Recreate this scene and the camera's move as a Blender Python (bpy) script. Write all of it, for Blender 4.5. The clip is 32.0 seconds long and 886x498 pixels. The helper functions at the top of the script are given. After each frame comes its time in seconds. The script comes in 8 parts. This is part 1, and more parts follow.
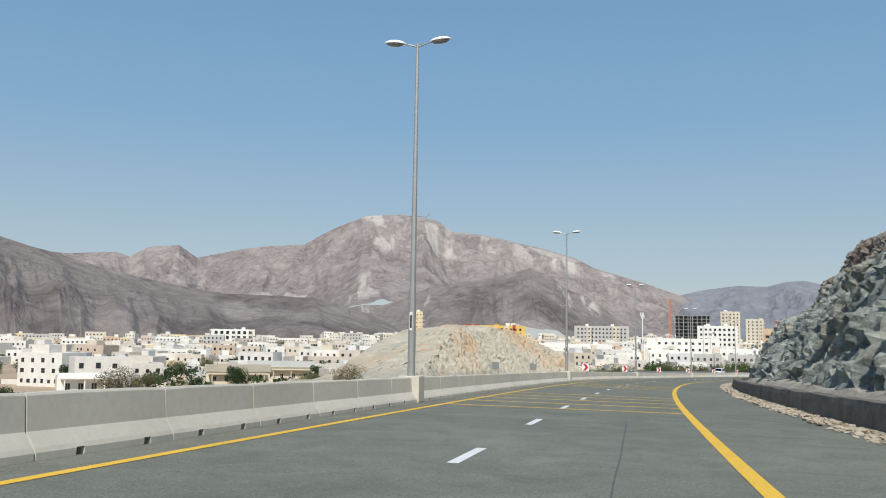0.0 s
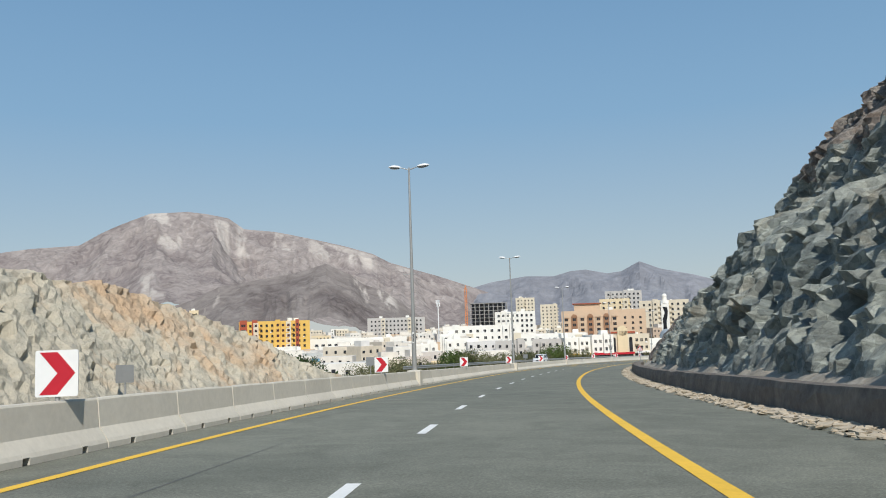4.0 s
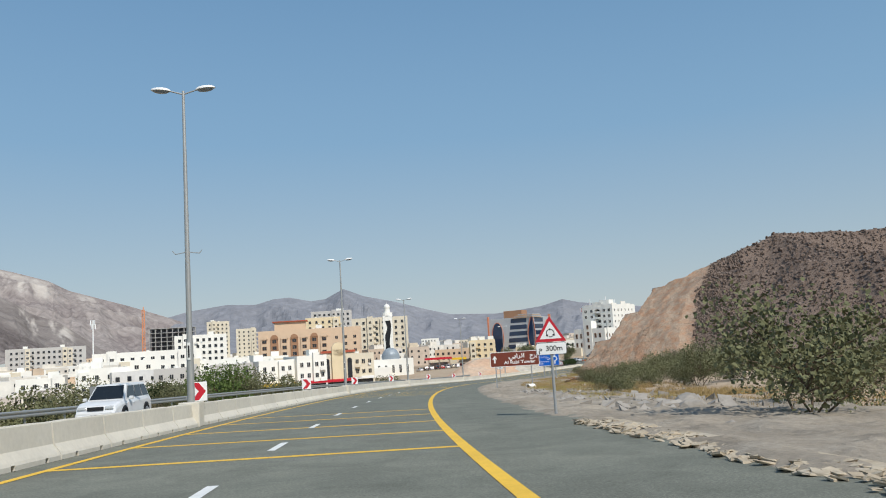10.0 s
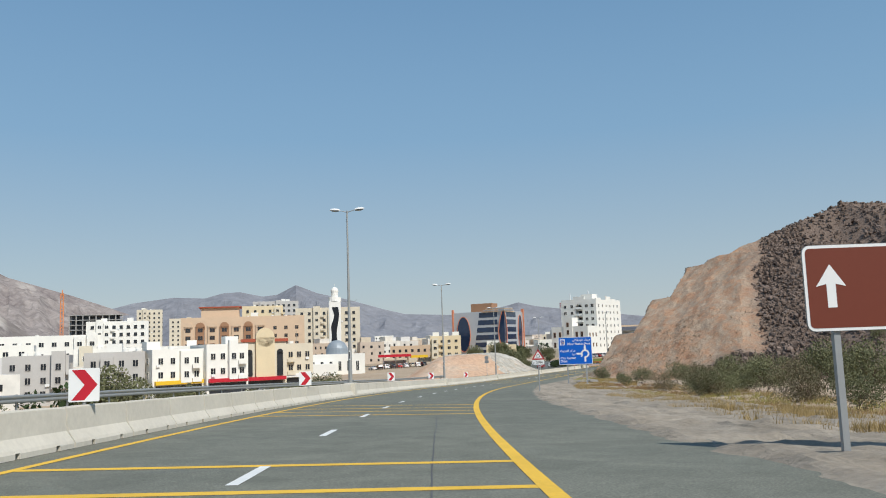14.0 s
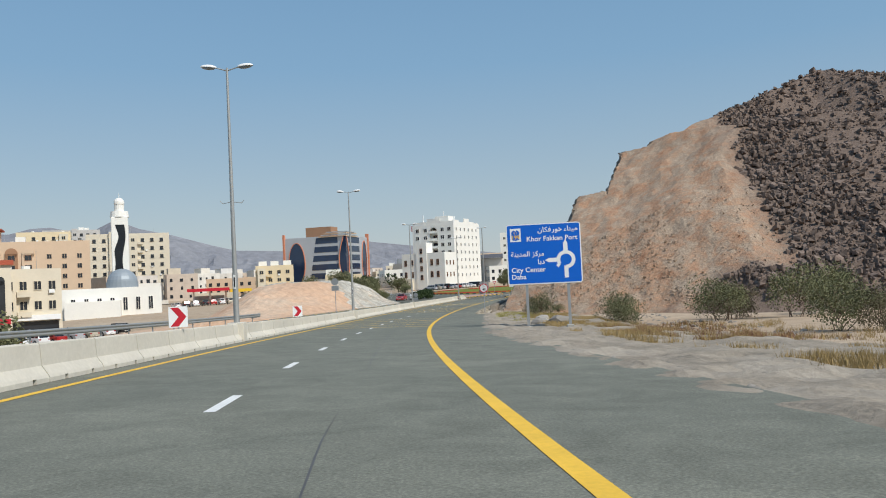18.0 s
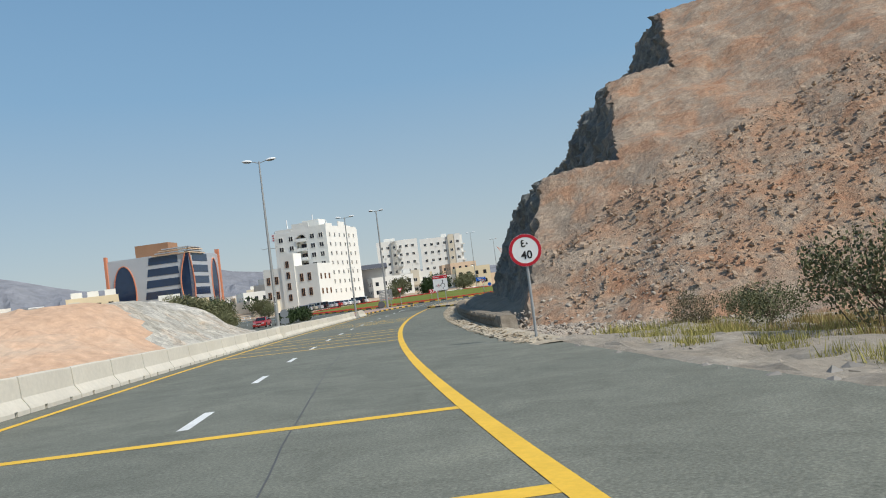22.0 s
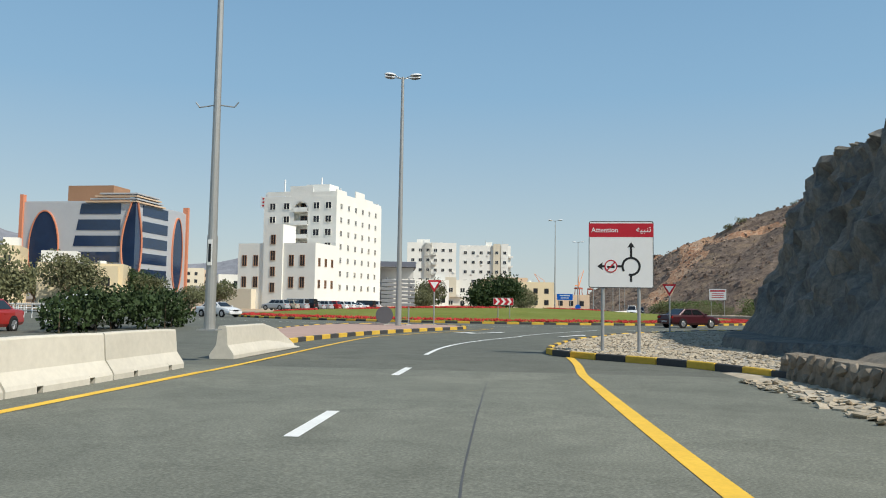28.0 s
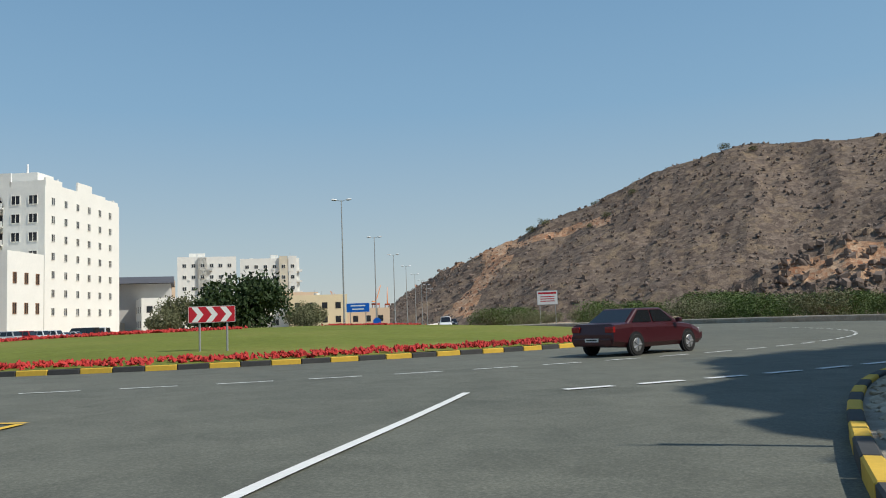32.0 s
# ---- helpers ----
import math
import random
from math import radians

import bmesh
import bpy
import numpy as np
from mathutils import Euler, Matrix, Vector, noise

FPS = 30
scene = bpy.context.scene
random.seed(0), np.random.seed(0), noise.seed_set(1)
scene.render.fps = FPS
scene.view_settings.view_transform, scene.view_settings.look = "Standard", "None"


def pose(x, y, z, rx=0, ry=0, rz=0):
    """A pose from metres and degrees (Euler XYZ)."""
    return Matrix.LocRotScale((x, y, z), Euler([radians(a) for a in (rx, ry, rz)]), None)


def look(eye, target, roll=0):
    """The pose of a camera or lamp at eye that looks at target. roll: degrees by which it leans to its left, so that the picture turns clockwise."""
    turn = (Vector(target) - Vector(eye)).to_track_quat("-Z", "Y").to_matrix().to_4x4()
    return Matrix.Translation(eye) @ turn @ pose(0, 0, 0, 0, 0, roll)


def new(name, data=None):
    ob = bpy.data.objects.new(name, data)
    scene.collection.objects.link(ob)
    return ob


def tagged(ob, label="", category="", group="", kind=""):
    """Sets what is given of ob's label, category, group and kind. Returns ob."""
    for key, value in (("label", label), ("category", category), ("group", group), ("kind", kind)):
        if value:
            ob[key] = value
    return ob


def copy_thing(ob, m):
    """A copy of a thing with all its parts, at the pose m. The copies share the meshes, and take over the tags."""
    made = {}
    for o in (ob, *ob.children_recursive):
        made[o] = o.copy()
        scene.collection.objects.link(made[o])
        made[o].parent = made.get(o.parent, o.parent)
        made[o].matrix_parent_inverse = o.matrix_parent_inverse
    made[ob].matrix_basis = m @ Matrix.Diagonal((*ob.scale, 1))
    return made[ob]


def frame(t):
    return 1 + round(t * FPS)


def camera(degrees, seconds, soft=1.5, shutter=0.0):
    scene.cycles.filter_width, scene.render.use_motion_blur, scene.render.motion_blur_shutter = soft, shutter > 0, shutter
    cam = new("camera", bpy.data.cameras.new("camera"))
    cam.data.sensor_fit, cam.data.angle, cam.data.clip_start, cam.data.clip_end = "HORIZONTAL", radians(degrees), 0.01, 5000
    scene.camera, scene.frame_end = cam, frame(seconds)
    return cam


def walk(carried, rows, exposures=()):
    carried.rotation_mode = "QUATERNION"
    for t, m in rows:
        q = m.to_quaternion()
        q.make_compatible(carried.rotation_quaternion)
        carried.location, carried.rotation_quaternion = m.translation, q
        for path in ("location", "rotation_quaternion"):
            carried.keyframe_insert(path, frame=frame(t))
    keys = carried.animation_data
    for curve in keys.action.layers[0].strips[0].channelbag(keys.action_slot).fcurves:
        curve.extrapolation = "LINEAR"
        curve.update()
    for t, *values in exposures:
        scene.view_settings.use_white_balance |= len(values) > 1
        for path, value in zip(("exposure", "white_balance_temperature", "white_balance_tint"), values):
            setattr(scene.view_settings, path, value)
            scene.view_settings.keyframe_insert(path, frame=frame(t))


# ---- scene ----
# camera and drive
cam = camera(56.56, 32.0, 1.05)
ROWS = [
    (0.0, 0.44, 0.47, 14.489, 2.27, 6.06, -0.89),
    (0.5, 1.96, 8.09, 14.215, 2.08, 6.05, -1.14),
    (1.0, 3.45, 15.77, 13.947, 1.37, 6.06, -0.45),
    (1.5, 4.96, 23.56, 13.671, -1.85, 6.17, 0.19),
    (2.0, 6.48, 31.44, 13.402, -3.13, 6.10, 0.56),
    (2.5, 8.08, 39.42, 13.129, -3.60, 6.07, 0.86),
    (3.0, 9.78, 47.52, 12.861, -5.04, 5.97, 1.00),
    (3.5, 11.60, 55.68, 12.595, -9.12, 5.94, 1.84),
    (4.0, 13.63, 63.78, 12.308, -11.51, 5.78, 1.88),
    (4.5, 15.91, 71.87, 12.010, -13.57, 5.67, 1.96),
    (6.5, 27.22, 104.62, 10.693, -15.54, 6.18, 2.62),
    (7.0, 30.28, 112.37, 10.406, -15.96, 6.29, 2.80),
    (7.5, 33.40, 120.08, 10.127, -16.51, 6.63, 2.97),
    (8.0, 36.65, 127.73, 9.856, -17.17, 7.71, 2.57),
    (8.5, 39.90, 135.24, 9.580, -20.85, 7.63, 3.00),
    (9.0, 43.19, 142.61, 9.308, -27.68, 7.30, 3.63),
    (9.5, 46.55, 149.76, 9.040, -30.99, 6.93, 3.67),
    (10.0, 49.90, 156.72, 8.785, -31.84, 6.88, 3.60),
    (10.5, 53.32, 163.48, 8.538, -32.15, 6.90, 3.14),
    (11.0, 56.85, 170.22, 8.283, -32.60, 6.71, 3.23),
    (11.5, 60.54, 177.04, 8.032, -33.10, 6.72, 3.02),
    (12.0, 64.49, 183.89, 7.782, -33.33, 6.68, 2.28),
    (12.5, 68.52, 190.72, 7.529, -33.79, 6.62, 1.93),
    (13.0, 72.46, 197.29, 7.270, -34.24, 6.58, 1.94),
    (13.5, 76.49, 203.76, 7.022, -34.54, 6.75, 2.11),
    (14.0, 80.60, 210.22, 6.774, -35.12, 6.81, 2.00),
    (14.5, 84.79, 216.65, 6.526, -36.40, 6.71, 2.39),
    (16.5, 102.67, 241.61, 5.499, -40.35, 5.46, 3.06),
    (17.0, 107.61, 247.88, 5.217, -42.85, 3.86, 2.98),
    (17.5, 112.72, 254.05, 4.927, -45.64, 3.41, 2.71),
    (18.0, 117.89, 260.08, 4.642, -46.54, 1.94, 2.73),
    (18.5, 123.21, 266.06, 4.364, -49.62, 1.87, 2.08),
    (19.0, 128.60, 272.02, 4.080, -51.48, 1.88, 2.64),
    (19.5, 134.01, 277.88, 3.786, -52.00, 1.92, 3.32),
    (20.0, 139.45, 283.52, 3.500, -52.58, 2.12, 3.88),
    (20.5, 144.90, 288.98, 3.237, -53.49, 2.27, 4.33),
    (21.0, 150.40, 294.23, 2.993, -54.11, 2.58, 5.61),
    (21.5, 155.92, 299.37, 2.764, -54.40, 2.66, 6.64),
    (22.0, 161.42, 304.33, 2.555, -55.69, 2.54, 7.25),
    (22.5, 166.85, 309.06, 2.378, -58.11, 2.43, 7.24),
    (23.0, 172.22, 313.67, 2.222, -58.98, 2.66, 7.08),
    (23.5, 177.51, 318.13, 2.088, -60.45, 2.72, 7.17),
    (24.0, 182.73, 322.43, 1.968, -60.99, 2.62, 7.04),
    (24.5, 187.91, 326.65, 1.858, -61.06, 2.67, 6.92),
    (25.0, 193.08, 330.71, 1.763, -61.53, 2.85, 5.34),
    (25.5, 198.24, 334.64, 1.679, -58.26, 3.35, 2.52),
    (26.0, 203.44, 338.47, 1.603, -52.71, 3.65, 0.64),
    (26.5, 208.65, 342.31, 1.540, -52.82, 3.65, -0.23),
    (28.5, 229.24, 356.11, 1.330, -54.14, 4.19, -0.81),
    (29.0, 233.73, 359.04, 1.302, -55.07, 4.36, -0.34),
    (29.5, 238.07, 361.77, 1.279, -56.02, 4.46, -0.41),
    (30.0, 242.36, 364.22, 1.261, -57.62, 4.64, -0.01),
    (30.5, 246.62, 366.39, 1.249, -59.58, 4.71, 0.38),
    (31.0, 250.93, 368.26, 1.240, -62.88, 4.83, 0.91),
    (31.5, 255.00, 369.52, 1.234, -66.65, 4.96, 1.36),
    (32.0, 259.01, 370.71, 1.231, -67.75, 5.05, 2.09),
]
walk(cam, [(t, pose(x, y, z, 90 + pitch, roll, yaw)) for t, x, y, z, yaw, pitch, roll in ROWS],
     exposures=((0.0, 0.04, 6500, 10), (14.0, 0.0, 6500, 10), (20.0, 0.0, 6500, 10), (23.0, 0.08, 6550, 9.5), (26.0, 0.20, 6700, 8), (30.5, 0.18, 6700, 8), (32.0, 0.04, 6650, 8.5)))

# world, sun
world = bpy.data.worlds.new("world")
scene.world = world
world.use_nodes = True
wn = world.node_tree.nodes
sky = wn.new("ShaderNodeTexSky")
sky.sky_type, sky.sun_disc = "NISHITA", False
SUN_EL, SUN_AZ = radians(46.5), radians(177)
sky.sun_elevation, sky.sun_rotation = SUN_EL, SUN_AZ
sky.air_density, sky.dust_density, sky.ozone_density = 1.25, 0.15, 1.7
# pale haze towards the horizon
wl = world.node_tree.links
tc, sx = wn.new("ShaderNodeTexCoord"), wn.new("ShaderNodeSeparateXYZ")
wl.new(tc.outputs["Generated"], sx.inputs[0])
hz, hm, hk = wn.new("ShaderNodeValToRGB"), wn.new("ShaderNodeMix"), wn.new("ShaderNodeValToRGB")
while len(hz.color_ramp.elements) < 4:
    hz.color_ramp.elements.new(0.5)
for el, (p, c) in zip(hz.color_ramp.elements, ((0.0, (0.437, 0.505, 0.55)), (0.10, (0.353, 0.467, 0.564)), (0.25, (0.216, 0.387, 0.574)), (0.5, (0.122, 0.293, 0.51)))):
    el.position, el.color = p, (*c, 1)
for el, (p, c) in zip(hk.color_ramp.elements, ((0.25, 0.85), (0.8, 0.25))):
    el.position, el.color = p, (c, c, c, 1)
wl.new(sx.outputs[2], hz.inputs[0])
wl.new(sx.outputs[2], hk.inputs[0])
gain = wn.new("ShaderNodeMix")
gain.data_type, gain.blend_type = "RGBA", "MULTIPLY"
gain.inputs["Factor"].default_value = 1.0
wl.new(hz.outputs[0], gain.inputs["A"])
gain.inputs["B"].default_value = (9.1, 9.1, 9.1, 1)
hm.data_type = "RGBA"
wl.new(hk.outputs[0], hm.inputs["Factor"])
wl.new(sky.outputs[0], hm.inputs["A"])
wl.new(gain.outputs["Result"], hm.inputs["B"])
wl.new(hm.outputs["Result"], wn["Background"].inputs[0])
wn["Background"].inputs[1].default_value = 0.11
sun = new("sun", bpy.data.lights.new("sun", "SUN"))
sun.data.energy, sun.data.angle, sun.data.color = 4.1, radians(0.53), (1.0, 0.96, 0.89)
sun.matrix_world = look((15.7, -299.6, 316), (0, 0, 0))


# materials
def nodes_of(name):
    m = bpy.data.materials.new(name)
    m.use_nodes = True
    nt = m.node_tree
    return m, nt, nt.nodes["Principled BSDF"]


def coords(nt, scale=1.0, obj=False):
    if obj:
        tc = nt.nodes.new("ShaderNodeTexCoord")
        out = tc.outputs["Object"]
    else:
        out = nt.nodes.new("ShaderNodeNewGeometry").outputs["Position"]
    mp = nt.nodes.new("ShaderNodeMapping")
    mp.inputs["Scale"].default_value = (scale, scale, scale) if not isinstance(scale, tuple) else scale
    nt.links.new(out, mp.inputs[0])
    return mp.outputs[0]


def noise_tex(nt, vec, scale, detail=5, rough=0.6, dist=0.0):
    n = nt.nodes.new("ShaderNodeTexNoise")
    n.inputs["Scale"].default_value, n.inputs["Detail"].default_value = scale, detail
    n.inputs["Roughness"].default_value, n.inputs["Distortion"].default_value = rough, dist
    nt.links.new(vec, n.inputs["Vector"])
    return n.outputs["Fac"]


def ramp(nt, fac, stops):
    r = nt.nodes.new("ShaderNodeValToRGB")
    e = r.color_ramp.elements
    while len(e) < len(stops):
        e.new(0.5)
    for el, (p, c) in zip(e, stops):
        el.position, el.color = p, (*c, 1)
    nt.links.new(fac, r.inputs[0])
    return r.outputs[0]


def mix(nt, fac, a, b, kind="MIX"):
    m = nt.nodes.new("ShaderNodeMix")
    m.data_type, m.blend_type = "RGBA", kind
    for sock, v in ((m.inputs["Factor"], fac), (m.inputs["A"], a), (m.inputs["B"], b)):
        if isinstance(v, (int, float)):
            sock.default_value = v
        elif isinstance(v, tuple):
            sock.default_value = (*v, 1)
        else:
            nt.links.new(v, sock)
    return m.outputs["Result"]


def bump(nt, bsdf, fac, strength, dist):
    b = nt.nodes.new("ShaderNodeBump")
    b.inputs["Strength"].default_value, b.inputs["Distance"].default_value = strength, dist
    nt.links.new(fac, b.inputs["Height"])
    nt.links.new(b.outputs[0], bsdf.inputs["Normal"])


def surface(name, base, rough=0.85, metal=0.0, var=0.25, big=0.15, fine=6.0, bumpy=0.0, bdist=0.02, rand=0.0, spec=0.3, obj=False):
    """A plain painted or raw surface with two scales of variation."""
    m, nt, bs = nodes_of(name)
    v = coords(nt, 1.0, obj)
    n1, n2 = noise_tex(nt, v, big, 4), noise_tex(nt, v, fine, 6, 0.7)
    lo = tuple(c * (1 - var) for c in base)
    hi = tuple(min(1, c * (1 + var * 0.7)) for c in base)
    col = mix(nt, 0.5, ramp(nt, n1, [(0.3, lo), (0.7, hi)]), ramp(nt, n2, [(0.3, lo), (0.7, hi)]))
    if rand:
        oi = nt.nodes.new("ShaderNodeObjectInfo")
        r = ramp(nt, oi.outputs["Random"], [(0.0, (1 - rand,) * 3), (1.0, (1.0,) * 3)])
        col = mix(nt, 1.0, col, r, "MULTIPLY")
    nt.links.new(col, bs.inputs["Base Color"])
    bs.inputs["Roughness"].default_value, bs.inputs["Metallic"].default_value = rough, metal
    bs.inputs["Specular IOR Level"].default_value = spec
    if bumpy:
        bump(nt, bs, n2, bumpy, bdist)
    return m


def layered(name, cols, scales, rough=0.95, bumpy=0.6, bdist=0.1, stretch=(1, 1, 1), spots=None, spec=0.2):
    """Rock and soil: three colours blended by noise at two scales, with relief."""
    m, nt, bs = nodes_of(name)
    v = coords(nt, stretch)
    n1 = noise_tex(nt, v, scales[0], 6, 0.6, 0.6)
    n2 = noise_tex(nt, v, scales[1], 8, 0.7, 0.3)
    a = ramp(nt, n1, [(0.34, cols[0]), (0.5, cols[1]), (0.66, cols[2])])
    b = ramp(nt, n2, [(0.3, tuple(c * 0.55 for c in cols[1])), (0.55, cols[1]), (0.75, tuple(min(1, c * 1.5) for c in cols[1]))])
    col = mix(nt, 0.5, a, b)
    if spots:
        vo = nt.nodes.new("ShaderNodeTexVoronoi")
        vo.inputs["Scale"].default_value = spots[0]
        nt.links.new(v, vo.inputs["Vector"])
        sp = ramp(nt, vo.outputs["Distance"], [(0.0, (1, 1, 1)), (spots[2], (0, 0, 0))])
        col = mix(nt, sp, col, spots[1])
    nt.links.new(col, bs.inputs["Base Color"])
    bs.inputs["Roughness"].default_value = rough
    bs.inputs["Specular IOR Level"].default_value = spec
    bump(nt, bs, n2, bumpy, bdist)
    return m


def asphalt(name="asphalt", k=1.0):
    """Worn grey asphalt: fine stone, long dull stains and paler worn patches."""
    m, nt, bs = nodes_of(name)
    v = coords(nt)
    fine, mid, big = noise_tex(nt, v, 34, 4, 0.7), noise_tex(nt, v, 0.9, 6, 0.65, 0.8), noise_tex(nt, v, 0.09, 4, 0.6, 1.0)
    a = ramp(nt, fine, [(0.3, (0.118 * k, 0.121 * k, 0.098 * k)), (0.5, (0.184 * k, 0.187 * k, 0.150 * k)), (0.72, (0.290 * k, 0.292 * k, 0.237 * k))])
    b = ramp(nt, mid, [(0.3, (0.74, 0.74, 0.73)), (0.58, (1.0, 1.0, 1.0)), (0.78, (1.14, 1.13, 1.10))])
    c = ramp(nt, big, [(0.3, (0.84, 0.85, 0.84)), (0.7, (1.08, 1.07, 1.05))])
    col = mix(nt, 1.0, mix(nt, 1.0, a, b, "MULTIPLY"), c, "MULTIPLY")
    nt.links.new(col, bs.inputs["Base Color"])
    bs.inputs["Roughness"].default_value, bs.inputs["Specular IOR Level"].default_value = 0.78, 0.3
    bump(nt, bs, fine, 0.18, 0.008)
    return m


ASPHALT = asphalt()
ASPHALT_DARK = asphalt("dark_asphalt", 0.73)
YELLOW = surface("yellow_paint", (0.80, 0.49, 0.055), 0.7, var=0.18, big=1.2, fine=14)
WHITE_LINE = surface("white_paint", (0.75, 0.75, 0.72), 0.7, var=0.15, big=1.5, fine=14)
CONCRETE = surface("concrete", (0.63, 0.59, 0.50), 0.9, var=0.16, big=0.4, fine=7, bumpy=0.2, bdist=0.01, rand=0.10)
GALV = surface("galvanised_steel", (0.42, 0.42, 0.40), 0.5, 0.55, var=0.12, big=2, fine=20)
DARK = surface("dark_steel", (0.03, 0.03, 0.032), 0.5, 0.2, var=0.2)
LAMP_WHITE = surface("lamp_white", (0.78, 0.78, 0.76), 0.4, var=0.05)
GLASS_LAMP = surface("lamp_glass", (0.25, 0.26, 0.27), 0.2, var=0.1, spec=0.6)
CHALK = surface("white_render", (0.80, 0.78, 0.715), 0.85, var=0.07, big=0.3, fine=3)
CREAM = surface("cream_render", (0.66, 0.59, 0.46), 0.85, var=0.08, big=0.3, fine=3)
TAN = surface("tan_render", (0.62, 0.46, 0.32), 0.85, var=0.08, big=0.3, fine=3)
SAND_WALL = surface("sand_render", (0.70, 0.58, 0.38), 0.85, var=0.08, big=0.3, fine=3)
GREY_WALL = surface("grey_render", (0.50, 0.48, 0.45), 0.85, var=0.10, big=0.3, fine=3)
OCHRE = surface("ochre_render", (0.72, 0.46, 0.12), 0.85, var=0.08, big=0.3, fine=3)
RUST = surface("rust_red_render", (0.38, 0.09, 0.05), 0.85, var=0.12, big=0.3, fine=3)
RIM = surface("salmon_cladding", (0.62, 0.235, 0.13), 0.5, var=0.08, big=0.3, fine=3)
ORANGE = surface("orange_cladding", (0.78, 0.27, 0.08), 0.55, var=0.08, big=0.3, fine=3)
BROWN_WALL = surface("brown_render", (0.34, 0.19, 0.11), 0.85, var=0.1, big=0.3, fine=3)
SILVER = surface("silver_cladding", (0.52, 0.53, 0.54), 0.45, 0.3, var=0.06, big=0.3, fine=3)
PANE = surface("window_glass", (0.03, 0.033, 0.038), 0.12, var=0.3, big=0.3, fine=0.6, spec=0.6)
BLUE_GLASS = surface("blue_glass", (0.012, 0.03, 0.075), 0.08, var=0.3, big=0.15, fine=0.5, spec=0.7)
BLACK_GLASS = surface("black_panel", (0.012, 0.013, 0.016), 0.25, var=0.2, spec=0.5)
BLUE_ROOF = surface("blue_sheet_roof", (0.20, 0.42, 0.58), 0.5, var=0.1, big=0.4, fine=4)
GREY_ROOF = surface("grey_sheet_roof", (0.36, 0.35, 0.33), 0.6, var=0.15, big=0.3, fine=3)
SAND = layered("sandy_ground", ((0.36, 0.26, 0.17), (0.43, 0.33, 0.23), (0.50, 0.41, 0.31)), (0.05, 0.8), bumpy=0.4, bdist=0.08)


def fractured(name, cools, warms, size, warm=0.45):
    """Broken rock: each block with its own tint, seams of warmer stone, fine fractures."""
    m, nt, bs = nodes_of(name)
    v = coords(nt)
    warp = nt.nodes.new("ShaderNodeTexNoise")
    warp.inputs["Scale"].default_value, warp.inputs["Detail"].default_value = 0.6, 4
    nt.links.new(v, warp.inputs["Vector"])
    add = nt.nodes.new("ShaderNodeMix")
    add.data_type, add.blend_type = "RGBA", "ADD"
    add.inputs["Factor"].default_value = 1.0
    nt.links.new(v, add.inputs["A"])
    nt.links.new(warp.outputs["Color"], add.inputs["B"])
    wv = add.outputs["Result"]
    cells = []
    for sc in (1.0 / size, 3.4 / size):
        vo = nt.nodes.new("ShaderNodeTexVoronoi")
        vo.inputs["Scale"].default_value = sc
        nt.links.new(wv, vo.inputs["Vector"])
        cells.append(vo)
    sep = nt.nodes.new("ShaderNodeSeparateColor")
    nt.links.new(cells[0].outputs["Color"], sep.inputs[0])
    sep2 = nt.nodes.new("ShaderNodeSeparateColor")
    nt.links.new(cells[1].outputs["Color"], sep2.inputs[0])
    fine, big = noise_tex(nt, v, 3.5, 8, 0.75, 0.4), noise_tex(nt, v, 0.16, 5, 0.65, 1.2)
    cool = ramp(nt, sep.outputs[0], [(0.0, cools[0]), (0.5, cools[1]), (1.0, cools[2])])
    hot = ramp(nt, sep2.outputs[0], [(0.0, warms[0]), (0.5, warms[1]), (1.0, warms[2])])
    col = mix(nt, ramp(nt, big, [(warm, (0, 0, 0)), (warm + 0.16, (1, 1, 1))]), cool, hot)
    col = mix(nt, 1.0, col, ramp(nt, sep2.outputs[1], [(0.0, (0.72,) * 3), (1.0, (1.15,) * 3)]), "MULTIPLY")
    col = mix(nt, 1.0, col, ramp(nt, fine, [(0.28, (0.55, 0.55, 0.56)), (0.5, (0.95,) * 3), (0.75, (1.3, 1.28, 1.22))]), "MULTIPLY")
    nt.links.new(col, bs.inputs["Base Color"])
    bs.inputs["Roughness"].default_value, bs.inputs["Specular IOR Level"].default_value = 0.92, 0.2
    bump(nt, bs, fine, 0.9, 0.18)
    return m


ROCK_GREY = fractured("grey_green_rock", ((0.20, 0.225, 0.21), (0.30, 0.32, 0.29), (0.42, 0.44, 0.385)), ((0.22, 0.185, 0.135), (0.32, 0.29, 0.22), (0.43, 0.39, 0.30)), 1.3, 0.53)


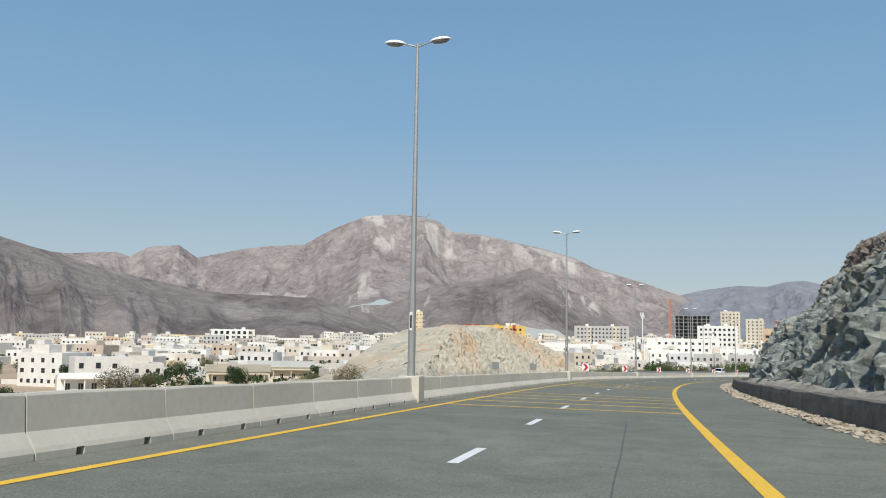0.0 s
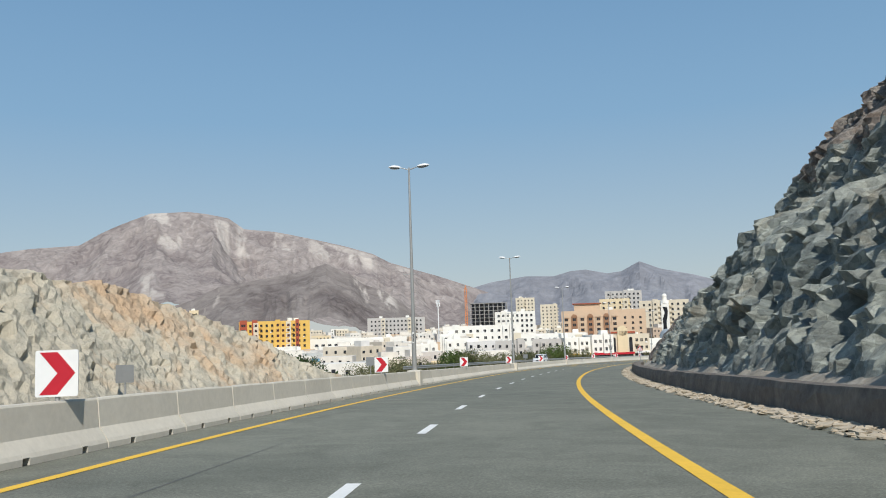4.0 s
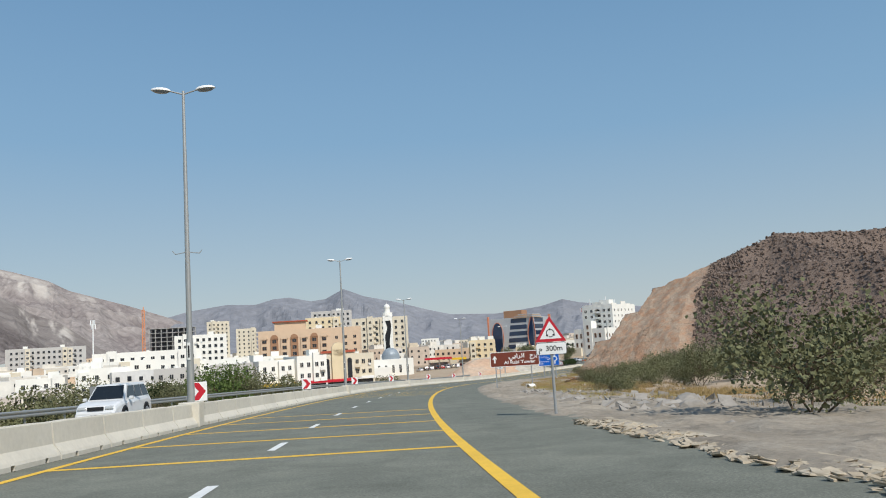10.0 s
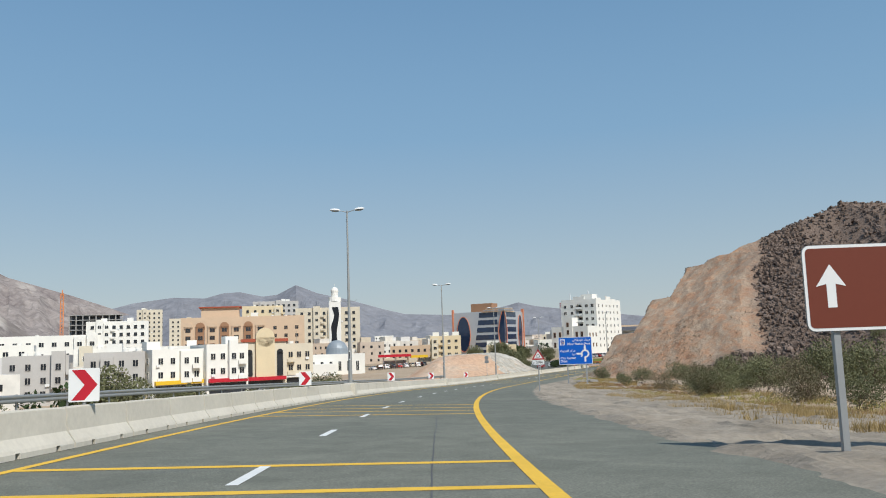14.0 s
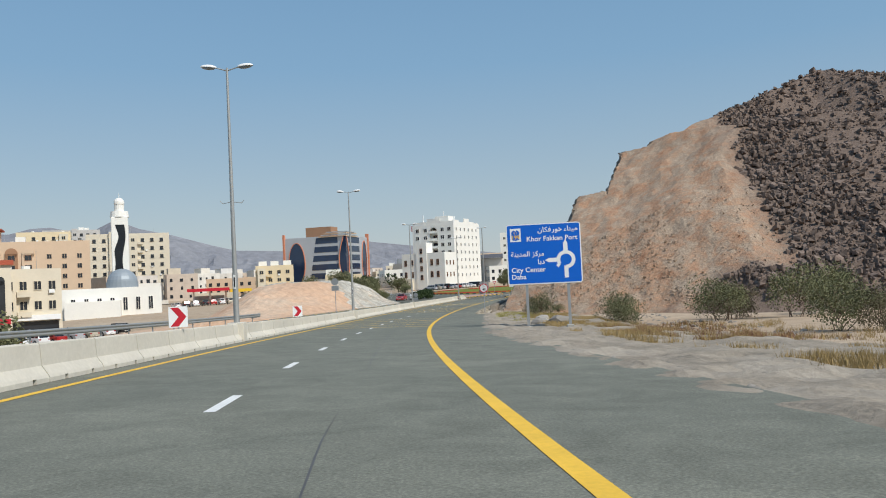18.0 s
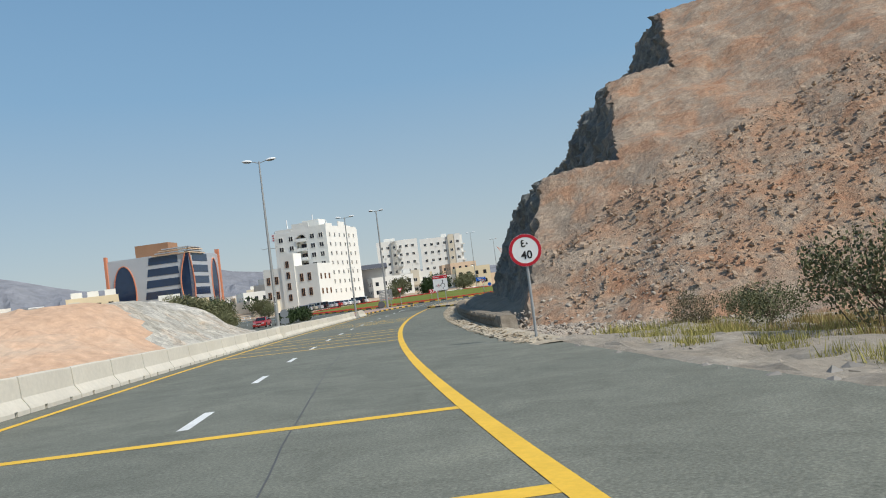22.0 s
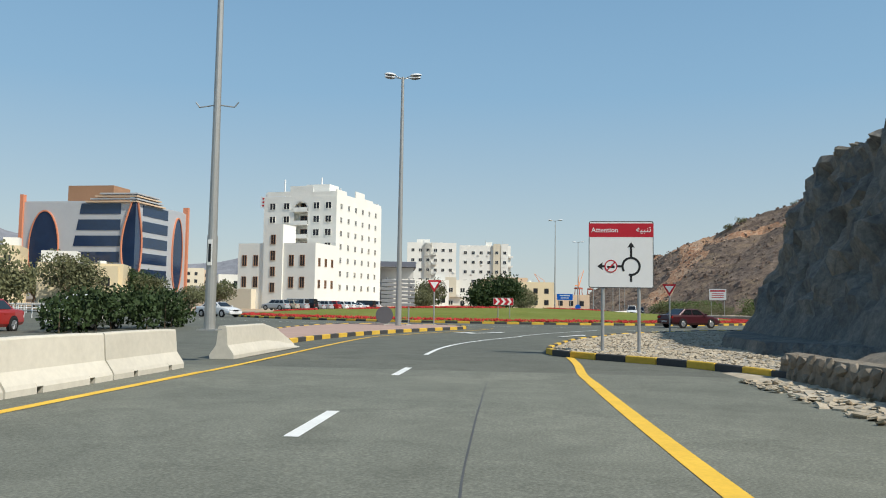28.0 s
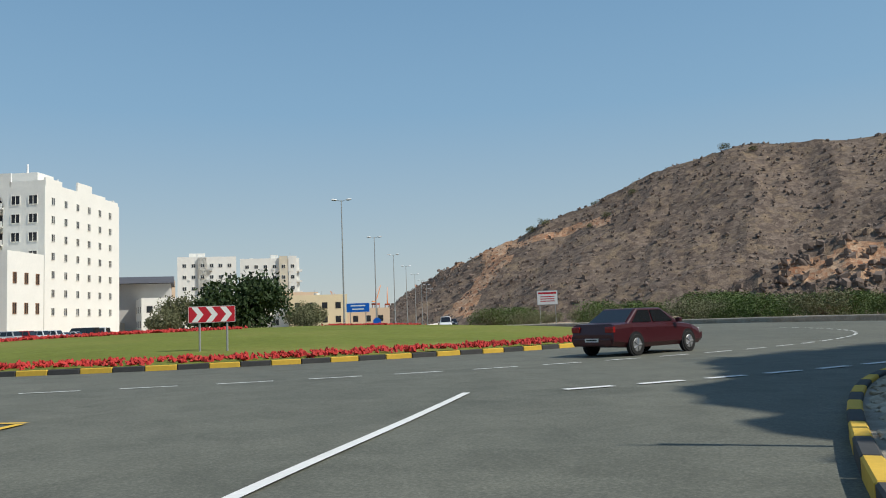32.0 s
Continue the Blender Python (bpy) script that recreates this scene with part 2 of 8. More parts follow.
def bedded(name, beds, soil):
    """Rock in thin tilted beds, grey-green and tan, with rusty soil in patches and dark open joints."""
    m, nt, bs = nodes_of(name)
    tc = nt.nodes.new("ShaderNodeNewGeometry")
    mp = nt.nodes.new("ShaderNodeMapping")
    mp.inputs["Rotation"].default_value = (0.25, radians(38), radians(12))
    mp.inputs["Scale"].default_value = (1.0, 0.8, 0.16)
    nt.links.new(tc.outputs["Position"], mp.inputs[0])
    v = coords(nt)
    thin, broad = noise_tex(nt, mp.outputs[0], 2.6, 8, 0.72, 0.5), noise_tex(nt, mp.outputs[0], 0.35, 4, 0.6, 0.8)
    fine, patch = noise_tex(nt, v, 4.5, 8, 0.75), noise_tex(nt, v, 0.11, 5, 0.62, 0.9)
    col = mix(nt, 0.55, ramp(nt, thin, [(0.32, beds[0]), (0.5, beds[1]), (0.68, beds[2])]), ramp(nt, broad, [(0.35, beds[0]), (0.5, beds[1]), (0.65, beds[2])]))
    col = mix(nt, ramp(nt, patch, [(0.50, (0, 0, 0)), (0.64, (0.85, 0.85, 0.85))]), col, soil)
    col = mix(nt, 1.0, col, ramp(nt, fine, [(0.28, (0.60, 0.59, 0.58)), (0.45, (0.97,) * 3), (0.75, (1.18, 1.17, 1.13))]), "MULTIPLY")
    nt.links.new(col, bs.inputs["Base Color"])
    bs.inputs["Roughness"].default_value, bs.inputs["Specular IOR Level"].default_value = 0.95, 0.15
    bump(nt, bs, thin, 0.9, 0.22)
    return m


ROCK_TAN = bedded("tan_rock", ((0.36, 0.35, 0.29), (0.50, 0.455, 0.36), (0.58, 0.52, 0.41)), (0.54, 0.37, 0.23))


# building blocks
def part(name, bm, material, parent=None, label=""):
    me = bpy.data.meshes.new(name)
    bm.to_mesh(me)
    bm.free()
    me.materials.append(material)
    ob = new(name, me)
    if parent:
        ob.parent = parent
    if label:
        ob["label"] = label
    return ob


def again(name, ob, parent, m):
    """Another object on the same mesh."""
    o = new(name, ob.data)
    o.parent, o.matrix_basis = parent, m
    return o


def thing(name, m, label, category, group="", kind=""):
    ob = new(name)
    ob.matrix_basis = m
    return tagged(ob, label, category, group, kind)


def box(bm, x0, x1, y0, y1, z0, z1, m=None):
    r = bmesh.ops.create_cube(bm, size=1, matrix=Matrix.Translation(((x0 + x1) / 2, (y0 + y1) / 2, (z0 + z1) / 2)) @ Matrix.Diagonal((x1 - x0, y1 - y0, z1 - z0, 1)))
    if m:
        bmesh.ops.transform(bm, matrix=m, verts=r["verts"])
    return r["verts"]


def tube(bm, p0, p1, r0, r1=None, n=12):
    a, b = Vector(p0), Vector(p1)
    m = Matrix.Translation((a + b) / 2) @ (b - a).to_track_quat("Z", "Y").to_matrix().to_4x4()
    return bmesh.ops.create_cone(bm, cap_ends=True, segments=n, radius1=r0, radius2=r0 if r1 is None else r1, depth=(b - a).length, matrix=m)["verts"]


def bevelled(bm, w, seg=2):
    bmesh.ops.bevel(bm, geom=bm.edges[:], offset=w, segments=seg, affect="EDGES", profile=0.6)
    return bm


def grid_mesh(name, pts, material, closed=False, parent=None, smooth=False):
    """A sheet from a rows x columns x 3 array."""
    pts = np.asarray(pts, dtype=float)
    r, c = pts.shape[:2]
    idx = np.arange(r * c).reshape(r, c)
    if closed:
        idx = np.hstack([idx, idx[:, :1]])
    f = np.stack([idx[:-1, :-1], idx[:-1, 1:], idx[1:, 1:], idx[1:, :-1]], -1).reshape(-1, 4)
    me = bpy.data.meshes.new(name)
    me.from_pydata(pts.reshape(-1, 3).tolist(), [], f.tolist())
    me.materials.append(material)
    if smooth:
        me.polygons.foreach_set("use_smooth", [True] * len(me.polygons))
    ob = new(name, me)
    if parent:
        ob.parent = parent
    return ob


# smooth value noise in numpy
def _hash(ix, iy, iz, seed):
    n = (ix * 374761393 + iy * 668265263 + iz * 1274126177 + seed * 144665) & 0x7FFFFFFF
    n = ((n ^ (n >> 13)) * 1274126177) & 0x7FFFFFFF
    return ((n ^ (n >> 16)) & 0xFFFF) / 65535.0


def vnoise(x, y, z=0.0, seed=0):
    x, y, z = np.broadcast_arrays(np.asarray(x, float), np.asarray(y, float), np.asarray(z, float))
    ix, iy, iz = (np.floor(a).astype(np.int64) for a in (x, y, z))
    fx, fy, fz = x - ix, y - iy, z - iz
    fx, fy, fz = (a * a * (3 - 2 * a) for a in (fx, fy, fz))
    out = 0
    for dx in (0, 1):
        for dy in (0, 1):
            for dz in (0, 1):
                w = (fx if dx else 1 - fx) * (fy if dy else 1 - fy) * (fz if dz else 1 - fz)
                out = out + w * _hash(ix + dx, iy + dy, iz + dz, seed)
    return out * 2 - 1


def fbm(x, y, z=0.0, octaves=5, seed=0, ridged=False, gain=0.5):
    t, a, f, tot = 0, 1.0, 1.0, 0.0
    for o in range(octaves):
        n = vnoise(np.asarray(x) * f, np.asarray(y) * f, np.asarray(z) * f, seed + o * 17)
        t = t + a * ((1 - 2 * np.abs(n)) if ridged else n)
        tot += a
        a, f = a * gain, f * 2.03
    return t / tot


def sstep(a, b, x):
    u = np.clip((np.asarray(x, float) - a) / (b - a), 0, 1)
    return u * u * (3 - 2 * u)


# the road's line: station, x, y, height of the surface
LINE = np.array([
    (-40, -6.52, -39.61, 14.77), (-10, -1.50, -9.83, 13.61), (20, 4.04, 19.70, 12.54), (50, 10.36, 48.94, 11.53),
    (80, 18.26, 77.70, 10.52), (110, 27.92, 105.95, 9.40), (140, 39.22, 133.70, 8.37), (170, 52.03, 160.90, 7.37),
    (200, 66.41, 187.35, 6.38), (230, 82.28, 212.95, 5.41), (260, 99.52, 237.56, 4.40), (290, 118.52, 260.76, 3.35),
    (320, 138.91, 282.79, 2.27), (350, 160.51, 303.64, 1.33), (380, 183.40, 323.11, 0.69), (410, 207.44, 341.16, 0.30),
    (440, 232.45, 357.84, 0.05), (470, 258.27, 373.15, -0.02), (500, 284.91, 387.05, 0.10)])


# cross fall: rise per metre to the left
BANK = ((-40, 12, 64, 116, 168, 220, 272, 324, 376, 428, 480), (-0.0016, 0.0052, 0.0113, 0.0093, 0.0106, 0.0143, 0.0231, 0.0235, 0.0183, 0.0047, 0.0002))
CURVATURE = {}


def spline(xs, ys, x):
    """Natural cubic spline, with straight ends."""
    n = len(xs)
    hh = np.diff(xs)
    key = (tuple(xs), tuple(ys))
    if key not in CURVATURE:
        A, b = np.eye(n), np.zeros(n)
        for i in range(1, n - 1):
            A[i, i - 1:i + 2] = hh[i - 1], 2 * (hh[i - 1] + hh[i]), hh[i]
            b[i] = 6 * ((ys[i + 1] - ys[i]) / hh[i] - (ys[i] - ys[i - 1]) / hh[i - 1])
        CURVATURE[key] = np.linalg.solve(A, b)
    M = CURVATURE[key]
    x = np.asarray(x, float)
    xc = np.clip(x, xs[0], xs[-1])
    k = np.clip(np.searchsorted(xs, xc) - 1, 0, n - 2)
    h_, a_, b_ = hh[k], xs[k + 1] - xc, xc - xs[k]
    y = M[k] * a_ ** 3 / (6 * h_) + M[k + 1] * b_ ** 3 / (6 * h_) + (ys[k] / h_ - M[k] * h_ / 6) * a_ + (ys[k + 1] / h_ - M[k + 1] * h_ / 6) * b_
    s0 = (ys[1] - ys[0]) / hh[0] - hh[0] * M[1] / 6
    s1 = (ys[-1] - ys[-2]) / hh[-1] + hh[-1] * M[-2] / 6
    return y + np.where(x < xs[0], (x - xs[0]) * s0, 0) + np.where(x > xs[-1], (x - xs[-1]) * s1, 0)


def road(s, l, dz=0.0):
    """Points at station s, l metres to the left of the line, dz above the surface. Arrays welcome."""
    s, l, dz = np.broadcast_arrays(np.asarray(s, float), np.asarray(l, float), np.asarray(dz, float))
    x, y, z = (spline(LINE[:, 0], LINE[:, k], s) for k in (1, 2, 3))
    dx, dy = (spline(LINE[:, 0], LINE[:, k], s + 0.5) - spline(LINE[:, 0], LINE[:, k], s - 0.5) for k in (1, 2))
    n = np.hypot(dx, dy)
    return np.stack([x - dy / n * l, y + dx / n * l, z + dz + np.interp(s, *BANK) * np.clip(l, -6, 18)], -1)


def med(s):
    """Left offset of the median barrier."""
    return float(np.interp(s, (0, 67, 110, 153, 193, 235, 278, 324, 365, 407, 450), (7.05, 7.2, 7.25, 6.8, 6.9, 6.95, 6.95, 6.85, 6.9, 6.85, 6.9)))


def heading(s):
    a, b = road(s - 0.5, 0), road(s + 0.5, 0)
    return math.degrees(math.atan2(b[1] - a[1], b[0] - a[0]))


def on_road(s, l, dz=0.0, turn=0.0):
    """Pose at the road with x along it, y to its left."""
    p = road(s, l, dz)
    return pose(p[0], p[1], p[2], 0, 0, heading(s) + turn)


_ss = np.arange(-120, 541, 2.0)
_cl = road(_ss, 0)


def station(x, y):
    """Station, left offset and road height for arrays of points."""
    x, y = np.asarray(x, float), np.asarray(y, float)
    shp = x.shape
    p = np.stack([x.ravel(), y.ravel()], -1)
    out = np.zeros((len(p), 3))
    for i in range(0, len(p), 4000):
        q = p[i:i + 4000]
        d = ((q[:, None, :] - _cl[None, :, :2]) ** 2).sum(-1)
        k = np.clip(d.argmin(1), 1, len(_ss) - 2)
        t = _cl[k + 1, :2] - _cl[k - 1, :2]
        ln = np.linalg.norm(t, axis=1, keepdims=True)
        t = t / ln
        e = q - _cl[k, :2]
        u = (e * t).sum(1)
        out[i:i + 4000] = np.stack([_ss[k] + u, t[:, 0] * e[:, 1] - t[:, 1] * e[:, 0], np.interp(_ss[k] + u, _ss, _cl[:, 2]) + np.interp(_ss[k] + u, *BANK) * np.clip(t[:, 0] * e[:, 1] - t[:, 1] * e[:, 0], -6, 18)], -1)
    return (out[:, k].reshape(shp) for k in range(3))


def strip(name, s0, s1, l0, l1, dz, material, step=2.0, parent=None, cols=2):
    ss = np.linspace(s0, s1, max(2, int((s1 - s0) / step) + 1))
    ls = np.linspace(l0, l1, cols)
    return grid_mesh(name, np.stack([road(ss, l, dz) for l in ls[::-1]], 1), material, parent=parent)


def pebbles(name, mat, at, size, squash, parent=None, seed=1, tilt=0.3, kind="ico"):
    """Many small stones in one mesh. at: n x 3 places; size: n radii."""
    r = np.random.RandomState(seed)
    b = bmesh.new()
    if kind == "ico":
        bmesh.ops.create_icosphere(b, subdivisions=1, radius=1)
    elif kind == "cone":
        bmesh.ops.create_cone(b, cap_ends=True, segments=4, radius1=1, radius2=0.4, depth=1.1)
    else:
        bmesh.ops.create_cube(b, size=2)
    v0 = np.array([v.co[:] for v in b.verts])
    f0 = [[v.index for v in f.verts] for f in b.faces]
    b.free()
    n, k = len(at), len(v0)
    jit = 1 + 0.28 * r.uniform(-1, 1, (n, k, 1))
    v = v0[None] * jit * np.array(squash)[None, None] * np.asarray(size)[:, None, None]
    az, ax = r.uniform(0, 6.283, n), r.uniform(-tilt, tilt, (n, 2))
    x = v[..., 0] * np.cos(az)[:, None] - v[..., 1] * np.sin(az)[:, None]
    y = v[..., 0] * np.sin(az)[:, None] + v[..., 1] * np.cos(az)[:, None]
    z = v[..., 2] + x * ax[:, :1] + y * ax[:, 1:]
    v = np.stack([x, y, z], -1) + np.asarray(at)[:, None, :]
    me = bpy.data.meshes.new(name)
    if len({len(f) for f in f0}) == 1:
        fa = (np.array(f0)[None] + (np.arange(n) * k)[:, None, None]).reshape(-1, len(f0[0])).tolist()
    else:
        fa = [[i + k * j for i in f] for j in range(n) for f in f0]
    me.from_pydata(v.reshape(-1, 3).tolist(), [], fa)
    me.materials.append(mat)
    ob = new(name, me)
    ob["kind"] = "stuff"
    if parent:
        ob.parent = parent
    return ob

# ---- ground: one sheet to the horizon ----
RB = (305.0, 405.0)   # middle of the roundabout


def ground_height(x, y):
    s, l, zr = station(x, y)
    far = np.hypot(x - 150, y - 250)
    plain = -2.5 + 0.016 * np.clip(y - 470 + 0.25 * x, 0, 900) + 0.5 * fbm(x / 40, y / 40, seed=3, octaves=3)
    plain = plain + sstep(0, 160, x - 160) * sstep(200, 60, np.abs(l)) * 2.0
    near_rb = sstep(150, 60, np.hypot(x - RB[0], y - RB[1]))
    plain = plain * (1 - near_rb) + (-0.3) * near_rb
    # road bench and the slopes beside it
    left = zr - 0.5 - np.clip(l - 19, 0, None) * 0.24
    right = zr - 0.5 - 0.3 * sstep(-6, -14, l) + 0.25 * fbm(x / 6, y / 6, seed=9, octaves=4) * sstep(-6, -10, l)
    z = np.where(l > 0, np.maximum(left, plain), right + np.clip(-l - 40, 0, 400) * 0.02)
    z = np.where((s < -60), np.where(l > 0, np.maximum(left, plain), right), z)
    # sandy shelf beside the start
    shelf = zr - 0.7 - np.clip(l - 28, 0, None) * 0.36 + 0.6 * fbm(x / 9, y / 9, seed=5, octaves=4)
    w = sstep(90, 40, s) * sstep(16, 20, l)
    z = np.where(l > 0, z * (1 - w) + np.maximum(shelf, plain) * w, z)
    z = np.where((l > 0) & (l < 17.5) & (s < 452), np.minimum(z, zr - 0.5), z)
    z = np.where((np.hypot(x - RB[0], y - RB[1]) < 48) | ((l > -30) & (s > 448) & (s < 540) & (l < 40)), np.minimum(z, -0.3), z)
    return z


gx = np.concatenate([-np.geomspace(4900, 130, 26), np.arange(-120, 420, 4.0), np.geomspace(430, 4900, 24)])
gy = np.concatenate([-np.geomspace(3000, 90, 18), np.arange(-80, 560, 4.0), np.geomspace(570, 4950, 28)])
GX, GY = np.meshgrid(gx, gy)
ground = grid_mesh("ground", np.stack([GX, GY, ground_height(GX, GY)], -1), SAND, smooth=True)
tagged(ground, "pale sandy and stony desert ground", "ground", kind="structure")

# ---- carriageway ----
roadway = thing("road", Matrix(), "grey asphalt dual carriageway with yellow edge lines", "road", kind="structure")
strip("carriageway", -60, 448, -5.35, 7.3, 0.0, ASPHALT, parent=roadway, cols=6)
strip("opposite_carriageway", -60, 449, 7.3, 17.2, -0.05, ASPHALT, parent=roadway, cols=4)
strip("left_edge_line", -60, 446, 5.80, 5.98, 0.006, YELLOW, parent=roadway)
strip("right_edge_line", -60, 446, -1.60, -1.38, 0.006, YELLOW, parent=roadway)
strip("outer_edge_line", -60, 440, 16.2, 16.36, -0.044, YELLOW, parent=roadway)

# lane dashes, a little uneven in their spacing
ANCHORS = (-40.5, 12.1, 27.3, 50.0, 65.0, 81.0, 95.5, 121.2, 136.2, 158.8, 175.6, 190.6, 206.2, 222.4, 238.0, 254.1, 267.8, 285.8, 301.0, 316.8, 332.6, 348.4, 363.6, 378.6, 393.8, 408.8, 424.6, 431.9, 447.5)
dash_at = []
for a, b in zip(ANCHORS[:-1], ANCHORS[1:]):
    n = max(1, round((b - a) / 7.6))
    dash_at += [a + (b - a) * k / n for k in range(n)]
dash_at.append(447.5)
for s in dash_at:
    strip("lane_dash", s - 1.05, s + 1.05, 2.13, 2.29, 0.005, WHITE_LINE, parent=roadway)
for s in np.arange(-40, 440, 7.0):
    strip("opposite_dash", s - 1.0, s + 1.0, 11.9, 12.05, -0.045, WHITE_LINE, parent=roadway)

# cross bars that warn of the bends
for first, gaps in ((26.2, (0, 3.4, 6.7, 9.9, 13.1)), (53.8, (0, 3.2, 5.6, 7.9, 10.3)), (180.5, (0, 4.7, 9.3, 14.0, 18.4)),
                    (226.0, (0, 3.6, 6.9, 10.3, 13.1)), (254.5, (0, 2.7, 5.4, 8.6)), (342.3, (0, 4.6, 9.4, 14.2, 19.1)),
                    (384.9, (0, 3.3, 6.9, 10.6, 13.9)), (414.1, (0, 2.4, 4.7, 7.0, 9.1))):
    for g in gaps:
        strip("warning_bar", first + g - 0.14, first + g + 0.14, -1.42, 5.82, 0.004, YELLOW, step=0.5, parent=roadway, cols=8)

# sealed cracks
TAR = surface("tar_seam", (0.10, 0.10, 0.097), 0.6, var=0.3)


def seam(s0, s1, l0, width, mat, seed, sway=0.12):
    ss = np.arange(s0, s1, 0.8)
    c = l0 + sway * fbm(ss / 9, 0 * ss, seed=seed, octaves=4)
    w = width * (0.6 + 0.5 * np.abs(fbm(ss / 3, 0 * ss, seed=seed + 1, octaves=3))) * sstep(s0, s0 + 4, ss) * sstep(s1, s1 - 4, ss) + 0.002
    return grid_mesh("tar_seam", np.stack([road(ss, c + w, 0.003), road(ss, c - w, 0.003)], 1), mat, parent=roadway)


for k, (s0, s1, l0) in enumerate(((26, 80, 4.3), (262, 300, 0.55), (306, 350, 0.35), (352, 402, 0.7), (120, 152, 0.3), (180, 214, 3.6), (222, 262, -0.2), (404, 446, 0.4), (-10, 24, 0.2))):
    seam(s0, s1, l0, 0.011, TAR, 300 + k)

# ---- verge on the right: set stones, gravel ----
STONE_SET = layered("pale_set_stones", ((0.34, 0.27, 0.19), (0.46, 0.39, 0.29), (0.55, 0.49, 0.40)), (0.9, 5.0), bumpy=0.5, bdist=0.05)
GRAVEL = layered("tan_gravel", ((0.22, 0.185, 0.14), (0.33, 0.285, 0.225), (0.46, 0.405, 0.33)), (0.45, 6.0), bumpy=0.9, bdist=0.06)
verge = thing("verge", Matrix(), "pale stone-set verge and gravel strip beside the asphalt", "verge", kind="structure")


def uneven_strip(name, s0, s1, l0, l1, dz, material, rough=0.05, step=0.6, cols=8, drop=0.0, wave=0.0, taper=0.0, edge_at=None):
    ss = np.arange(s0, s1 + step, step)
    ls = np.linspace(l0, l1, cols)
    S_, L_ = np.meshgrid(ss, ls[::-1], indexing="ij")
    edge = wave * fbm(ss / 4, 0 * ss, seed=77, octaves=3)[:, None] * (np.abs(L_ - l0) < 1e-6)
    if edge_at:
        edge = edge + (np.interp(ss, *edge_at) - l0)[:, None] * np.clip(1 - np.abs(L_ - l0) / 3.5, 0, 1)
    inner = sstep(0.0, 0.9, np.abs(L_ - l0))
    Z = dz * inner - 0.04 * (1 - inner) + rough * inner * fbm(S_ * 1.3, L_ * 1.3, seed=31, octaves=3) - drop * (L_ - l0) / (l1 - l0)
    if taper:
        k = sstep(s0, s0 + taper, S_) * sstep(s1, s1 - taper, S_)
        Z = Z * k - 0.5 * (1 - k)
    return grid_mesh(name, road(S_, L_ + edge, Z), material, parent=verge)


uneven_strip("stone_margin", -40, 186, -4.38, -5.7, 0.03, STONE_SET, 0.03, cols=6, wave=0.15)
uneven_strip("gravel_margin", 172, 374, -4.3, -14, 0.07, GRAVEL, 0.16, step=0.5, cols=56, drop=0.40, wave=0.45, edge_at=((310, 328, 340, 358, 374), (-4.3, -3.7, -4.3, -5.0, -5.0)))
uneven_strip("stone_margin", 372, 449, -4.2, -5.8, 0.03, STONE_SET, 0.03, cols=7, wave=0.15)

# loose flat stones set in the margins
rs = np.random.RandomState(4)
st = np.concatenate([rs.uniform(0, 186, 3600), rs.uniform(373, 447, 2000)])
lt = -np.concatenate([rs.uniform(4.5, 5.45, 3600), rs.uniform(4.35, 5.45, 2000)])
pebbles("set_stones", STONE_SET, road(st, lt, 0.03), rs.uniform(0.04, 0.085, 5600), (1.3, 0.9, 0.2), verge, 5, kind="cube")

# ---- rubble-stone walls at the foot of the cuttings ----
WALL_STONE = layered("rubble_stone", ((0.10, 0.09, 0.08), (0.17, 0.15, 0.13), (0.26, 0.23, 0.19)), (1.2, 6.0), bumpy=0.8, bdist=0.06)


def stone_wall(s0, s1, l0, height, label, mat):
    w = thing("retaining_wall", Matrix(), label, "wall", kind="structure")
    ss = np.arange(s0, s1, 0.5)
    prof = [(-0.0, -0.4), (0.03, height * 0.4), (0.05, height * 0.75), (0.1, height), (0.35, height + 0.03), (0.75, height - 0.02), (0.8, -0.4)]
    S_ = np.repeat(ss[:, None], len(prof), 1)
    L_ = np.array([l0 - p[0] for p in prof])[None, :] + 0.06 * fbm(S_ * 1.1, np.arange(len(prof))[None, :] * 0.8, seed=12, octaves=3)
    H_ = np.array([p[1] for p in prof])[None, :] * (1 + 0.06 * fbm(S_ * 0.6, 0 * S_, seed=15, octaves=2)) + 0 * S_
    H_[0] = H_[-1] = -0.45
    grid_mesh("core", road(S_, L_, H_)[:, ::-1], mat, parent=w)
    r = random.Random(int(s0))
    shapes = []
    for k in range(6):
        b = bmesh.new()
        bmesh.ops.create_icosphere(b, subdivisions=1, radius=0.5)
        for v in b.verts:
            v.co = Vector((v.co.x * r.uniform(0.7, 1.1), v.co.y * 0.45, v.co.z * r.uniform(0.7, 1.1)))
        me = bpy.data.meshes.new("stone")
        b.to_mesh(me)
        b.free()
        me.materials.append(mat)
        shapes.append(me)
    return w, shapes, r


def face_stones(w, shapes, r, s0, s1, l0, height, rows, step):
    s = s0
    while s < s1:
        for k in range(rows):
            o = new("stone", r.choice(shapes))
            o.parent = w
            o.matrix_basis = on_road(s + r.uniform(-.1, .1) + 0.5 * step * (k % 2), l0 - 0.05, (k + 0.5) * height / rows) @ pose(0, 0, 0, 0, r.uniform(0, 90), 0) @ Matrix.Diagonal((step * 0.95, 0.5, height / rows * 1.05, 1))
        s += step


